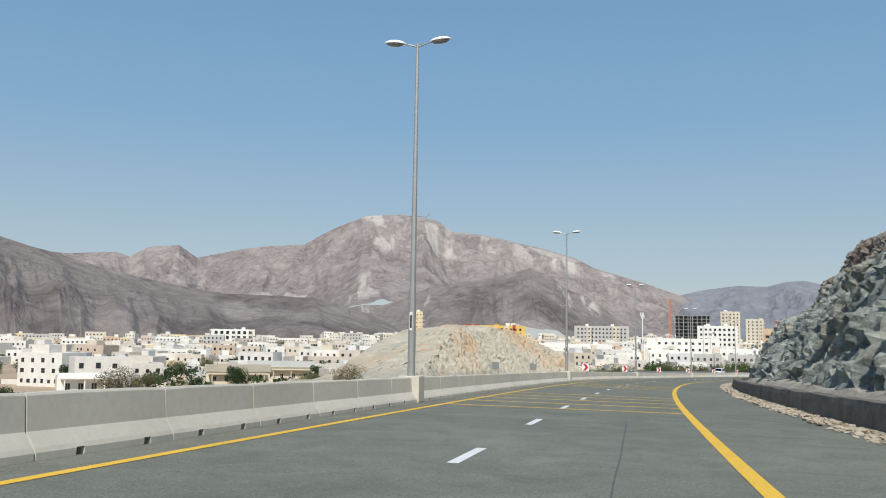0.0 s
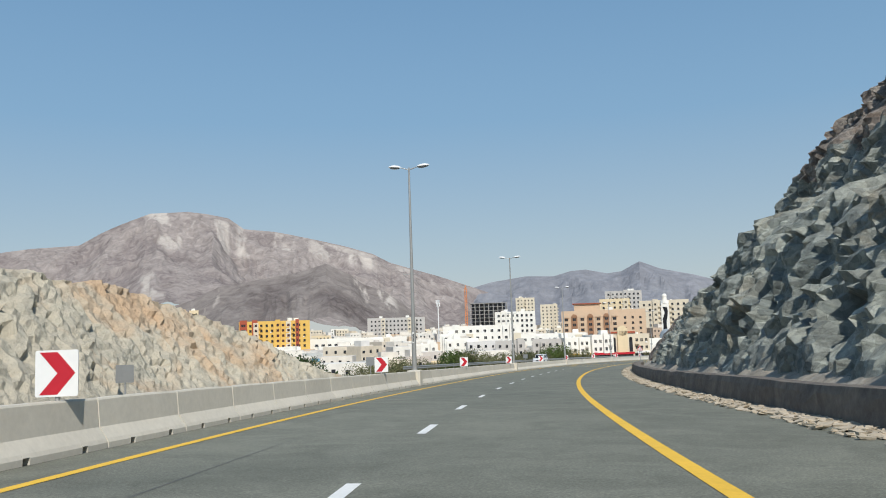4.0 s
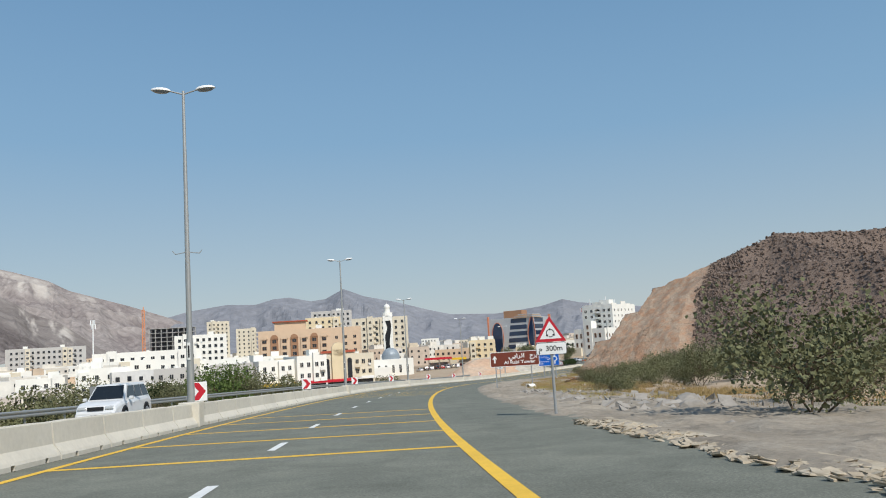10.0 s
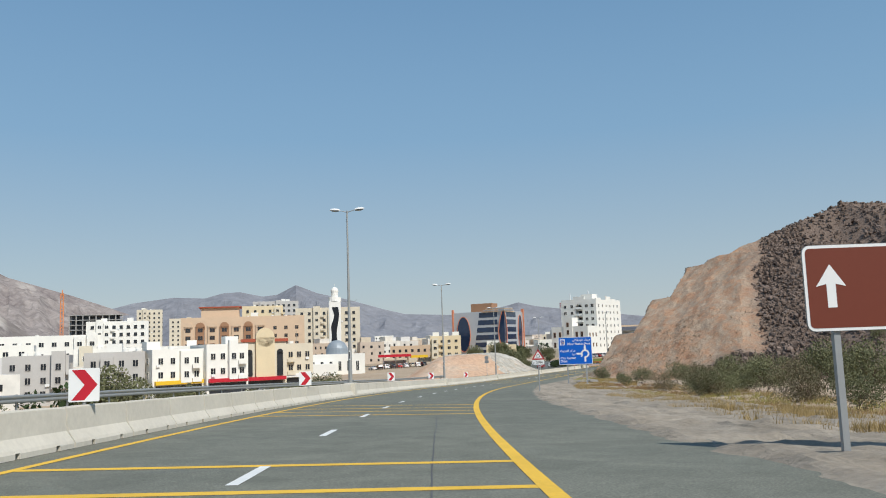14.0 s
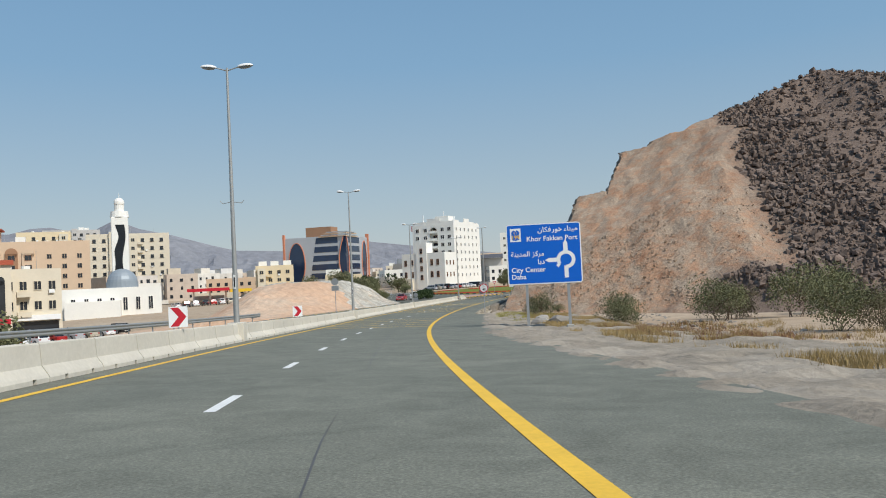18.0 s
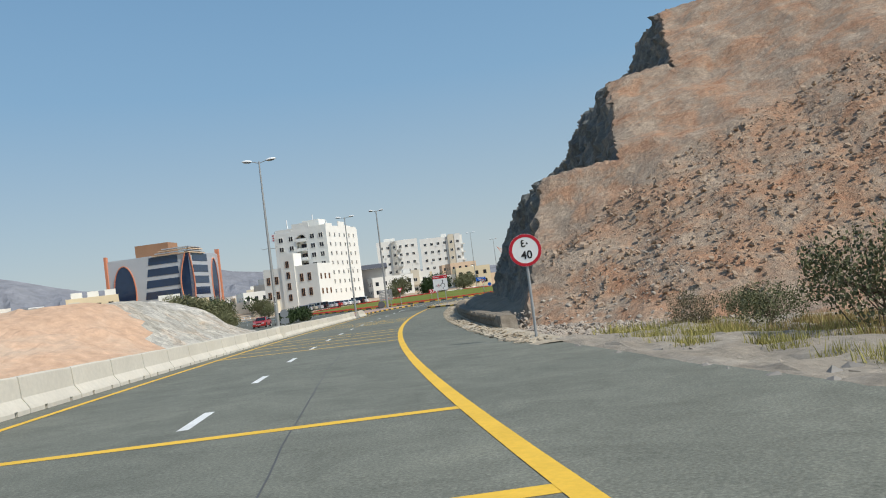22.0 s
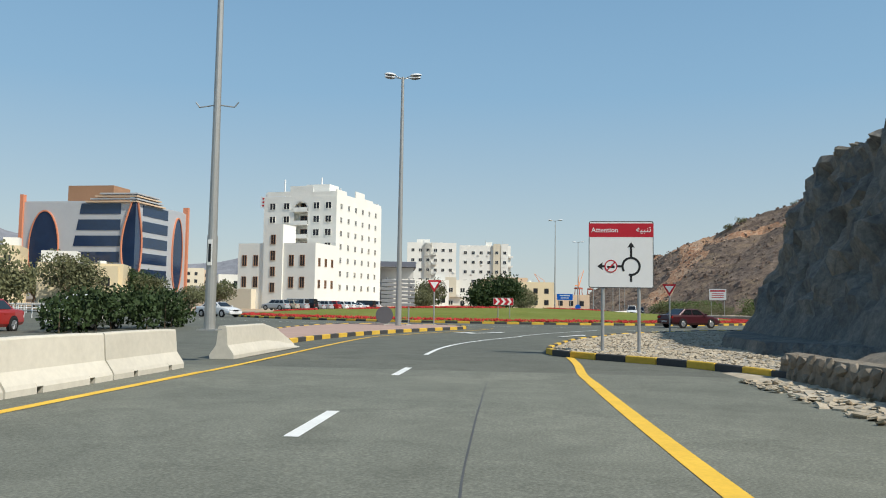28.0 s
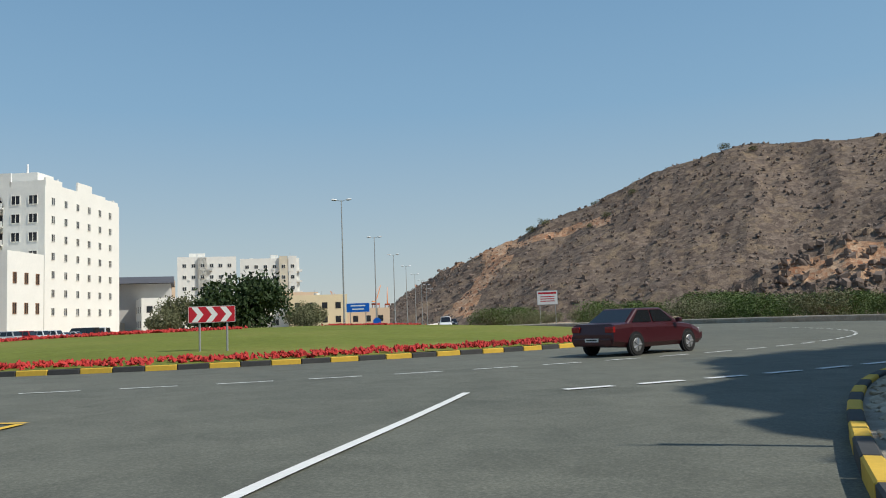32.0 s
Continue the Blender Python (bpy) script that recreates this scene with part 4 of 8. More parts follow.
mountain("mountain_main", ((-46, 380), (-38, 400), (-32.0, 416), (-30.0, 404), (-28.1, 396), (-25.2, 416), (-24.3, 396), (-23.1, 450), (-21.2, 466), (-20.0, 404), (-17.0, 460), (-15.5, 479), (-12.75, 498), (-11.4, 562), (-10.4, 601),
                           (-9.4, 634), (-8.4, 666), (-6.0, 678), (-4.8, 668), (-3.35, 646), (-2.3, 588), (-0.3, 574), (0.9, 556), (2.95, 521), (4.55, 491), (6.5, 446), (7.7, 396), (9.7, 348), (11.2, 312), (13.1, 260), (15.5, 190), (20, 60)),
         4390, MOUNTAIN, "barren purple-brown mountain with pale scars", 201, 0.62,
         ((-6.9, 0, 170, 2.4, 0.95), (-7.2, 120, 420, 1.0, 0.8), (-3.9, 60, 420, 0.8, 0.7), (-1.8, 0, 300, 1.3, 0.75), (0.4, 10, 240, 1.0, 0.6), (4.4, 20, 230, 3.2, 0.7), (5.6, 90, 240, 1.3, 0.9), (9.2, 20, 160, 2.4, 0.6), (-13.5, 700, 1150, 4.0, 0.8), (-20.5, 200, 700, 1.5, 0.4), (-8.5, 850, 1200, 2.2, 0.7)), na=760, nd=150)
mountain("foothill_middle", ((-22, 20), (-16, 66), (-13.5, 104), (-11.0, 92), (-9.0, 112), (-7.6, 112), (-6.0, 134), (-4.3, 172), (-1.4, 194), (0.2, 206), (1.6, 219), (3.0, 240), (3.9, 220), (4.7, 203), (5.5, 174), (7.1, 147), (8.0, 118), (9.4, 70), (12, 15)),
         2560, FOOTHILL, "dark pyramid foothill with quarried pale flanks", 231, 0.55,
         ((6.4, 10, 150, 1.9, 1.0), (-5.6, 20, 140, 1.7, 0.9), (-9.6, 10, 130, 1.6, 0.7), (-13.2, 20, 150, 2.0, 0.9)), depth=520, na=360, nd=80, spurs=8)
mountain("foothill_west", ((-60, 330), (-48, 290), (-40, 240), (-36, 205), (-34.1, 188), (-32.1, 171), (-30.4, 160), (-27.2, 133), (-23.9, 114), (-21.6, 103), (-19.6, 95), (-15.7, 93), (-13.2, 90), (-11.6, 79), (-9.3, 60), (-7.4, 34), (-5.5, 5)),
         1650, FOOTHILL, "low dark brown ridge beyond the town", 251, 0.40, ((-18.5, 60, 200, 2.0, 0.35),), depth=700, na=300, nd=80, spurs=7, foot=80)
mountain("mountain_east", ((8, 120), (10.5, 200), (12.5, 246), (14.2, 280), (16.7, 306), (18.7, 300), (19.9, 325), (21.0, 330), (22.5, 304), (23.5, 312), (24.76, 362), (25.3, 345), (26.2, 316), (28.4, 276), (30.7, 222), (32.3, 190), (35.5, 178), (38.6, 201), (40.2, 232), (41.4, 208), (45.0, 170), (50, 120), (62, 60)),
         4390, MOUNTAIN_HAZED, "distant mountain ridge, blue-grey from painted-in haze", 271, 0.45, None, eye=(120, 230), na=420, nd=70)

# ---- median barrier, in cast lengths ----
barrier = thing("median_barrier", Matrix(), "pale concrete safety barrier in cast lengths between the carriageways", "barrier", kind="structure")
PROFILE = ((-0.30, 0.0), (-0.30, 0.09), (-0.27, 0.15), (-0.14, 0.33), (-0.10, 0.76), (-0.08, 0.79), (0.08, 0.79), (0.10, 0.76), (0.14, 0.33), (0.27, 0.15), (0.30, 0.09), (0.30, 0.0))


def barrier_length(length):
    """One cast length, with drain notches under it and chamfered ends."""
    xs = []
    for a, b in ((0.0, length * 0.24), (length * 0.24 + 0.16, length * 0.74), (length * 0.74 + 0.16, length)):
        xs += [(a, 0), (b, 0), (b + 0.001, 1), (b + 0.159, 1)]
    xs = xs[:-2]
    rings = []
    for k, (x_, notch) in enumerate(xs):
        inset = 0.012 if k in (0, len(xs) - 1) else 0.0
        rings.append([(x_, y_ * (1 - inset * 3), (0.10 if notch and z_ < 0.095 else z_) - (inset if z_ > 0.5 else 0)) for y_, z_ in PROFILE])
    b = bmesh.new()
    vv = [[b.verts.new(c) for c in r] for r in rings]
    n = len(PROFILE)
    for r0, r1 in zip(vv[:-1], vv[1:]):
        for i in range(n):
            b.faces.new((r0[i], r0[(i + 1) % n], r1[(i + 1) % n], r1[i]))
    b.faces.new(vv[0])
    b.faces.new(vv[-1][::-1])
    bmesh.ops.recalc_face_normals(b, faces=b.faces[:])
    return b


LENGTH = 3.0
POLES = (26.5, 67.2, 109.8, 152.9, 194.6, 238.8, 279.5, 325.2, 366.2, 406.6, 449.2)
first = None
for s in np.arange(-45, 446, LENGTH):
    if first is None:
        first = part("barrier_length", barrier_length(LENGTH - 0.015), CONCRETE, barrier)
        first.matrix_basis = on_road(s, med(s))
    else:
        a, b = road(s, med(s)), road(s + LENGTH, med(s + LENGTH))
        o = again("barrier_length", first, barrier, Matrix.Translation(a) @ (Vector(b) - Vector(a)).to_track_quat("X", "Z").to_matrix().to_4x4())
# the sloped end of the barrier
b = bmesh.new()
vv = []
for x_, k in ((0, 1.0), (3.0, 1.0), (4.3, 0.78), (5.4, 0.42), (6.1, 0.16)):
    vv.append([b.verts.new((x_, y_, z_ * k)) for y_, z_ in PROFILE])
for r0, r1 in zip(vv[:-1], vv[1:]):
    for i in range(len(PROFILE)):
        b.faces.new((r0[i], r0[(i + 1) % len(PROFILE)], r1[(i + 1) % len(PROFILE)], r1[i]))
b.faces.new(vv[-1][::-1])
b.faces.new(vv[0])
bmesh.ops.recalc_face_normals(b, faces=b.faces[:])
part("ramped_end", b, CONCRETE, barrier).matrix_basis = on_road(449.9, med(450))
for s in POLES[:-1]:
    b = bmesh.new()
    box(b, -0.34, 0.34, -0.36, 0.36, 0, 0.84)
    part("pole_block", bevelled(b, 0.03), CONCRETE, barrier).matrix_basis = on_road(s, med(s))


# ---- street lamps ----
PLATE = surface("white_plate", (0.75, 0.75, 0.72), 0.5, var=0.08)
INK = surface("black_ink", (0.02, 0.02, 0.02), 0.6, var=0.1)


def street_lamp(m, height, heads=2, bracket=True, label="tall galvanised street lamp with two white heads on the median"):
    lamp = thing("street_lamp", m, label, "street lamp", "street lamps along the road")
    b = bmesh.new()
    tube(b, (0, 0, 0), (0, 0, 2.2), 0.13 if heads < 4 else 0.19, 0.12 if heads < 4 else 0.18, 14)
    tube(b, (0, 0, 2.2), (0, 0, height), 0.105 if heads < 4 else 0.165, 0.05 if heads < 4 else 0.09, 14)
    part("pole", b, GALV, lamp)
    b = bmesh.new()
    box(b, -0.22, 0.22, -0.22, 0.22, 0, 0.03)
    part("base_plate", b, GALV, lamp)
    ways = ((1, 0), (-1, 0)) if heads == 2 else ((1, 0.35), (-1, 0.35), (1, -0.35), (-1, -0.35))
    b = bmesh.new()
    for w, q in ways:
        tube(b, (0, 0, height - 0.12), (q * 0.6, w * 0.5, height + 0.03), 0.03, 0.025, 8)
    part("arm", b, GALV, lamp)
    for w, q in ways:
        b = bmesh.new()
        bmesh.ops.create_uvsphere(b, u_segments=16, v_segments=10, radius=0.5)
        for v in b.verts:
            v.co = Vector((v.co.x * 0.36, v.co.y * 0.74, v.co.z * (0.26 if v.co.z > 0 else 0.04)))
        hood = part("lamp_head", b, LAMP_WHITE, lamp, "white rounded lamp hood")
        hood.matrix_basis = pose(q * 0.9, w * 0.80, height + 0.05, 5 * w, 0, 0)
        b = bmesh.new()
        bmesh.ops.create_uvsphere(b, u_segments=14, v_segments=8, radius=0.5)
        for v in b.verts:
            v.co = Vector((v.co.x * 0.30, v.co.y * 0.60, v.co.z * 0.16 - 0.02))
        part("lens", b, GLASS_LAMP, hood)
    if bracket:
        b = bmesh.new()
        for w in (1, -1):
            tube(b, (0, 0, 5.3), (0, w * 0.42, 5.24), 0.016, None, 6)
            tube(b, (0, w * 0.42, 5.24), (0, w * 0.52, 5.36), 0.016, None, 6)
        part("banner_bracket", b, GALV, lamp)
    b = bmesh.new()
    box(b, -0.155, -0.13, -0.05, 0.05, 1.5, 2.1)
    pl = part("number_plate", b, PLATE, lamp, "small white plate with dark bars")
    b = bmesh.new()
    box(b, -0.160, -0.155, -0.03, 0.03, 1.58, 2.0)
    part("bar", b, INK, pl)
    return lamp


for k, s in enumerate(POLES[:-1]):
    street_lamp(on_road(s, med(s), 0.8), 11.2)
pj = road(451.8, 7.3)
street_lamp(on_road(449.2, 6.95, 0.7), 11.4)
street_lamp(pose(263.7, 385.1, 0.12, 0, 0, 40), 15.5, 4, False, "tall lamp mast with four white heads on the splitter island")
street_lamp(pose(338.4, 414.8, 0, 0, 0, 22), 15.0, 2, False, "tall galvanised street lamp beyond the roundabout")
for k in range(1, 8):
    street_lamp(pose(338.4 + 30.5 * k, 414.8 + 11.5 * k, 0, 0, 0, 22), 14.2, 2, False, "tall galvanised street lamp beyond the roundabout")


# ---- writing ----
FORMS = {"ا": (0xFE8D, 0), "ب": (0xFE8F, 1), "ت": (0xFE95, 1), "ة": (0xFE93, 0), "ج": (0xFE9D, 1), "خ": (0xFEA5, 1), "د": (0xFEA9, 0), "ر": (0xFEAD, 0),
         "ز": (0xFEAF, 0), "ف": (0xFED1, 1), "ك": (0xFED9, 1), "ل": (0xFEDD, 1), "م": (0xFEE1, 1), "ن": (0xFEE5, 1), "ه": (0xFEE9, 1), "و": (0xFEED, 0), "ي": (0xFEF1, 1)}


def arabic(word):
    """Joined letter forms, laid out from the right."""
    out = []
    for i, c in enumerate(word):
        if c not in FORMS:
            out.append(chr(0xFE80) if c == "ء" else c)
            continue
        base, both = FORMS[c]
        prev = i > 0 and word[i - 1] in FORMS and FORMS[word[i - 1]][1]
        nxt = both and i + 1 < len(word) and word[i + 1] in FORMS
        out.append(chr(base + ((3 if nxt else 1) if prev else (2 if nxt else 0))))
    return "".join(out[::-1])


def words(body, size, material, parent, x, y, z, align="LEFT", name="lettering", bold=0.012, wide=1.0):
    c = bpy.data.curves.new(name, "FONT")
    c.body, c.size, c.align_x, c.align_y = body, size, align, "CENTER"
    c.extrude, c.offset, c.resolution_u = 0.002, bold * size, 3
    t = new(name, c)
    bpy.context.view_layer.update()
    me = bpy.data.meshes.new_from_object(t)
    bpy.data.objects.remove(t)
    me.name = name
    me.materials.clear()
    me.materials.append(material)
    o = new(name, me)
    o.parent = parent
    o.matrix_basis = pose(x, y, z, 90, 0, 0) @ Matrix.Diagonal((wide, 1, 1, 1))
    return o


def rounded(w, h, r, n=5):
    pts = []
    for cx, cz, a0 in ((w / 2 - r, h / 2 - r, 0), (-w / 2 + r, h / 2 - r, 90), (-w / 2 + r, -h / 2 + r, 180), (w / 2 - r, -h / 2 + r, 270)):
        pts += [(cx + r * math.cos(radians(a0 + 90 * k / n)), cz + r * math.sin(radians(a0 + 90 * k / n))) for k in range(n + 1)]
    return pts


def slab(pts, y0, y1):
    """A flat plate from an outline in x and z, its face towards -y."""
    b = bmesh.new()
    f = b.faces.new([b.verts.new((p[0], y0, p[1])) for p in pts])
    r = bmesh.ops.extrude_face_region(b, geom=[f])
    for e in r["geom"]:
        if isinstance(e, bmesh.types.BMVert):
            e.co.y = y1
    bmesh.ops.recalc_face_normals(b, faces=b.faces[:])
    return b


def ring(r0, r1, y0, y1, n=40, a0=0, a1=360, m=None):
    b = bmesh.new()
    k = n if a1 - a0 < 360 else n
    vs = []
    for i in range(k + 1):
        a = radians(a0 + (a1 - a0) * i / k)
        vs.append([b.verts.new((r * math.cos(a), y, r * math.sin(a))) for r, y in ((r0, y0), (r1, y0), (r1, y1), (r0, y1))])
    for p, q in zip(vs[:-1], vs[1:]):
        for i in range(4):
            b.faces.new((p[i], p[(i + 1) % 4], q[(i + 1) % 4], q[i]))
    if a1 - a0 < 360:
        b.faces.new(vs[0])
        b.faces.new(vs[-1][::-1])
    bmesh.ops.recalc_face_normals(b, faces=b.faces[:])
    return b


SIGN_BROWN = surface("sign_brown", (0.17, 0.042, 0.024), 0.5, var=0.06)
SIGN_BLUE = surface("sign_blue", (0.004, 0.12, 0.56), 0.4, var=0.06)
SIGN_WHITE = surface("sign_white", (0.80, 0.80, 0.78), 0.45, var=0.05)
SIGN_RED = surface("sign_red", (0.50, 0.02, 0.035), 0.45, var=0.06)
SIGN_BACK = surface("sign_back", (0.30, 0.31, 0.31), 0.5, 0.4, var=0.1)
POST = surface("steel_post", (0.36, 0.37, 0.37), 0.55, 0.4, var=0.12)
GOLD = surface("sign_gold", (0.75, 0.47, 0.03), 0.5, var=0.05)
FOOTING = surface("post_footing", (0.42, 0.40, 0.36), 0.9, var=0.15, big=2)


def posts(sign, xs, z1, square=True, w=0.09):
    for x_ in xs:
        b = bmesh.new()
        if square:
            box(b, x_ - w / 2, x_ + w / 2, 0.03, 0.03 + w, -0.4, z1)
        else:
            tube(b, (x_, 0.05, -0.4), (x_, 0.05, z1), w / 2, None, 12)
        part("post", b, POST, sign)
        b = bmesh.new()
        box(b, x_ - 0.2, x_ + 0.2, -0.13, 0.28, -0.4, 0.06)
        part("footing", bevelled(b, 0.02, 1), FOOTING, sign)


def panel(sign, w, h, zc, fill, edge, r=0.12, border=0.05, xc=0.0):
    m = Matrix.Translation((xc, 0, zc))
    a = part("panel", slab(rounded(w, h, r), -0.012, 0.012), SIGN_BACK, sign, "grey metal back")
    a.matrix_basis = m
    e = part("border", slab(rounded(w - 0.01, h - 0.01, r), -0.016, -0.012), edge, a)
    f = part("face", slab(rounded(w - 2 * border, h - 2 * border, max(0.02, r - border)), -0.020, -0.016), fill, a)
    return a


def face_to(x, y, z, towards):
    """Pose of a sign that faces a place."""
    return pose(x, y, z, 0, 0, math.degrees(math.atan2(towards[1] - y, towards[0] - x)) + 90)


# brown place sign
g = road(239.2, -8.15)
sign = thing("direction_sign", face_to(g[0], g[1], g[2] - 0.45, road(150, 2)), "brown sign with white Arabic and English lettering on two posts", "road sign")
posts(sign, (-1.72, 1.42), 2.6, True, 0.10)
pn = panel(sign, 4.35, 1.32, 2.92, SIGN_BROWN, SIGN_WHITE)
words("Al Rabi Tower", 0.40, SIGN_WHITE, pn, 0.42, -0.024, -0.30, "CENTER", wide=1.16, bold=0.02)
words(arabic("برج") , 0.52, SIGN_WHITE, pn, 2.02, -0.024, 0.24, "RIGHT", bold=0.02)
words(arabic("الرابي"), 0.52, SIGN_WHITE, pn, 0.90, -0.024, 0.24, "RIGHT", bold=0.02, wide=1.3)
part("arrow", slab([(-1.84, -0.30), (-1.70, -0.30), (-1.70, 0.06), (-1.54, 0.02), (-1.77, 0.36), (-2.0, 0.02), (-1.84, 0.06)], -0.024, -0.020), SIGN_WHITE, pn)

# blue roundabout sign
g = road(337.4, -8.4)
sign = thing("direction_sign", face_to(g[0], g[1], g[2] - 0.1, road(270, 2)), "large blue roundabout sign with white lettering on two posts", "road sign")
posts(sign, (-1.10, 1.33), 3.0, True, 0.16)
pn = panel(sign, 4.45, 3.75, 4.27, SIGN_BLUE, SIGN_WHITE, 0.16, 0.07)
pn.scale = (0.98, 0.98, 0.95)
words("Khor Fakkan Port", 0.42, SIGN_WHITE, pn, 2.02, -0.024, 0.92, "RIGHT", bold=0.016)
words("City Center", 0.42, SIGN_WHITE, pn, -2.0, -0.024, -0.98, "LEFT", bold=0.016)
words("Daba", 0.42, SIGN_WHITE, pn, -2.0, -0.024, -1.40, "LEFT", bold=0.016)
words(arabic("ميناء"), 0.42, SIGN_WHITE, pn, 2.06, -0.024, 1.47, "RIGHT", bold=0.016)
words(arabic("خور"), 0.42, SIGN_WHITE, pn, 1.14, -0.024, 1.47, "RIGHT", bold=0.016)
words(arabic("فكان"), 0.42, SIGN_WHITE, pn, 0.48, -0.024, 1.47, "RIGHT", bold=0.016)
words(arabic("مركز"), 0.42, SIGN_WHITE, pn, 0.02, -0.024, 0.0, "RIGHT", bold=0.016)
words(arabic("المدينة"), 0.42, SIGN_WHITE, pn, -0.84, -0.024, 0.0, "RIGHT", bold=0.016)
words(arabic("دبا"), 0.42, SIGN_WHITE, pn, 0.02, -0.024, -0.50, "RIGHT", bold=0.016)
bdg = part("route_badge", slab([(-1.98, 0.80), (-1.34, 0.80), (-1.34, 1.62), (-1.98, 1.62)], -0.024, -0.020), SIGN_WHITE, pn)
part("shield", slab([(-1.88, 0.92), (-1.66, 0.86), (-1.44, 0.92), (-1.42, 1.4), (-1.56, 1.52), (-1.66, 1.44), (-1.76, 1.52), (-1.90, 1.4)], -0.027, -0.024), SIGN_BLUE, bdg)
words("E !", 0.2, GOLD, bdg, -1.66, -0.029, 1.34, "CENTER")
words("199", 0.34, GOLD, bdg, -1.66, -0.029, 1.06, "CENTER", bold=0.02)
SYM = Matrix.Translation((1.28, 0, -0.42))
o = part("roundabout_symbol", ring(0.34, 0.56, -0.024, -0.020, 40, -92, 212), SIGN_WHITE, pn)
o.matrix_basis = SYM
o = part("arrow", slab([(-0.13, 0.5), (0.13, 0.5), (0.13, 1.0), (0.0, 1.26), (-0.13, 1.0)], -0.0235, -0.020), SIGN_WHITE, pn)
o.matrix_basis = SYM
o = part("arrow", slab([(-0.5, 0.13), (-0.5, -0.13), (-1.0, -0.13), (-1.26, 0.0), (-1.0, 0.13)], -0.0235, -0.020), SIGN_WHITE, pn)
o.matrix_basis = SYM
o = part("stem", slab([(-0.12, -1.12), (0.12, -1.12), (0.12, -0.46), (-0.12, -0.36)], -0.0235, -0.020), SIGN_WHITE, pn)
o.matrix_basis = SYM
o = part("stem", slab([(-0.32, -0.28), (-0.44, -0.16), (-0.60, -0.36), (-0.45, -0.47)], -0.0235, -0.020), SIGN_WHITE, pn)
o.matrix_basis = SYM


def triangle_sign(m, text, up=True):
    sign = thing("warning_sign", m, "red and white triangular roundabout warning sign with distance plate", "road sign", "roundabout warning signs")
    posts(sign, (0.0,), 2.83, False, 0.085)
    z0, w = 2.36, 0.455
    outer = [(-w, z0), (w, z0), (0, z0 + 0.75)]
    a = part("panel", slab(outer, -0.012, 0.012), SIGN_BACK, sign, "grey metal back")
    part("rim", slab(outer, -0.016, -0.012), SIGN_RED, a)
    part("face", slab([(-w * 0.70, z0 + 0.085), (w * 0.70, z0 + 0.085), (0, z0 + 0.60)], -0.020, -0.016), SIGN_WHITE, a)
    for k in range(3):
        o = part("arrow", ring(0.098, 0.122, -0.024, -0.020, 10, 5 + 120 * k, 85 + 120 * k), INK, a)
        o.matrix_basis = Matrix.Translation((0, 0, z0 + 0.25))
        b = slab([(0.0, 0.045), (0.0, -0.045), (0.065, 0.0)], -0.024, -0.020)
        o = part("arrow_head", b, INK, a)
        t = radians(85 + 120 * k)
        o.matrix_basis = pose(0.11 * math.cos(t), 0, z0 + 0.25 + 0.11 * math.sin(t), 0, -math.degrees(t) - 90, 0)
    p2 = panel(sign, 0.90, 0.36, 2.16, SIGN_WHITE, INK, 0.08, 0.015)
    words(text, 0.22, INK, p2, 0.08, -0.024, 0.0, "CENTER", bold=0.01)
    words(arabic("م"), 0.22, INK, p2, -0.32, -0.024, 0.0, "CENTER", bold=0.01)
    return sign


g = road(189.3, -4.88)
triangle_sign(face_to(g[0], g[1], g[2] - 0.25, road(150, 0)), "300m")
g = road(287.2, -5.2)
triangle_sign(face_to(g[0], g[1], g[2] - 0.03, road(259, 0)), "200m")

# speed limit
g = road(375.0, -5.27)
sign = thing("speed_limit_sign", face_to(g[0], g[1], g[2] - 0.02, road(350, 0)), "round red and white speed limit sign reading 40", "road sign")
posts(sign, (0.0,), 2.3, False, 0.085)
disc = [(0.48 * math.cos(radians(a)), 2.62 + 0.48 * math.sin(radians(a))) for a in range(0, 360, 8)]
a = part("panel", slab(disc, -0.012, 0.012), SIGN_BACK, sign, "grey metal back")
part("face", slab(disc, -0.016, -0.012), SIGN_WHITE, a)
o = part("rim", ring(0.385, 0.476, -0.020, -0.016), SIGN_RED, a)
o.matrix_basis = Matrix.Translation((0, 0, 2.62))
words("40", 0.33, INK, a, 0.03, -0.022, 2.47, "CENTER", bold=0.02)
words("٤٠", 0.30, INK, a, 0.0, -0.022, 2.82, "CENTER", bold=0.02)

# attention sign at the roundabout
sign = thing("information_sign", face_to(246.8, 362.95, 0.07, (226, 352)), "white sign with a red heading and roundabout diagram on two posts", "road sign")
posts(sign, (-0.52, 0.52), 2.2, False, 0.10)
pn = panel(sign, 2.06, 2.15, 2.88, SIGN_WHITE, INK, 0.07, 0.025)
pn.scale = (0.90, 0.90, 0.91)
part("heading", slab([(-1.03, 0.56), (1.03, 0.56), (1.03, 1.0), (-1.03, 1.0)], -0.023, -0.020), SIGN_RED, pn)
words("Attention", 0.22, SIGN_WHITE, pn, -0.95, -0.026, 0.78, "LEFT", bold=0.01)
words(arabic("تنبيه"), 0.26, SIGN_WHITE, pn, 0.96, -0.026, 0.80, "RIGHT", bold=0.01)
SYM = Matrix.Translation((0.32, 0, -0.38))
part("ring_symbol", ring(0.235, 0.305, -0.024, -0.020, 40, -105, 215), INK, pn).matrix_basis = SYM
part("stem", slab([(-0.035, -0.50), (0.035, -0.50), (0.035, -0.26), (-0.035, -0.25)], -0.0235, -0.020), INK, pn).matrix_basis = SYM
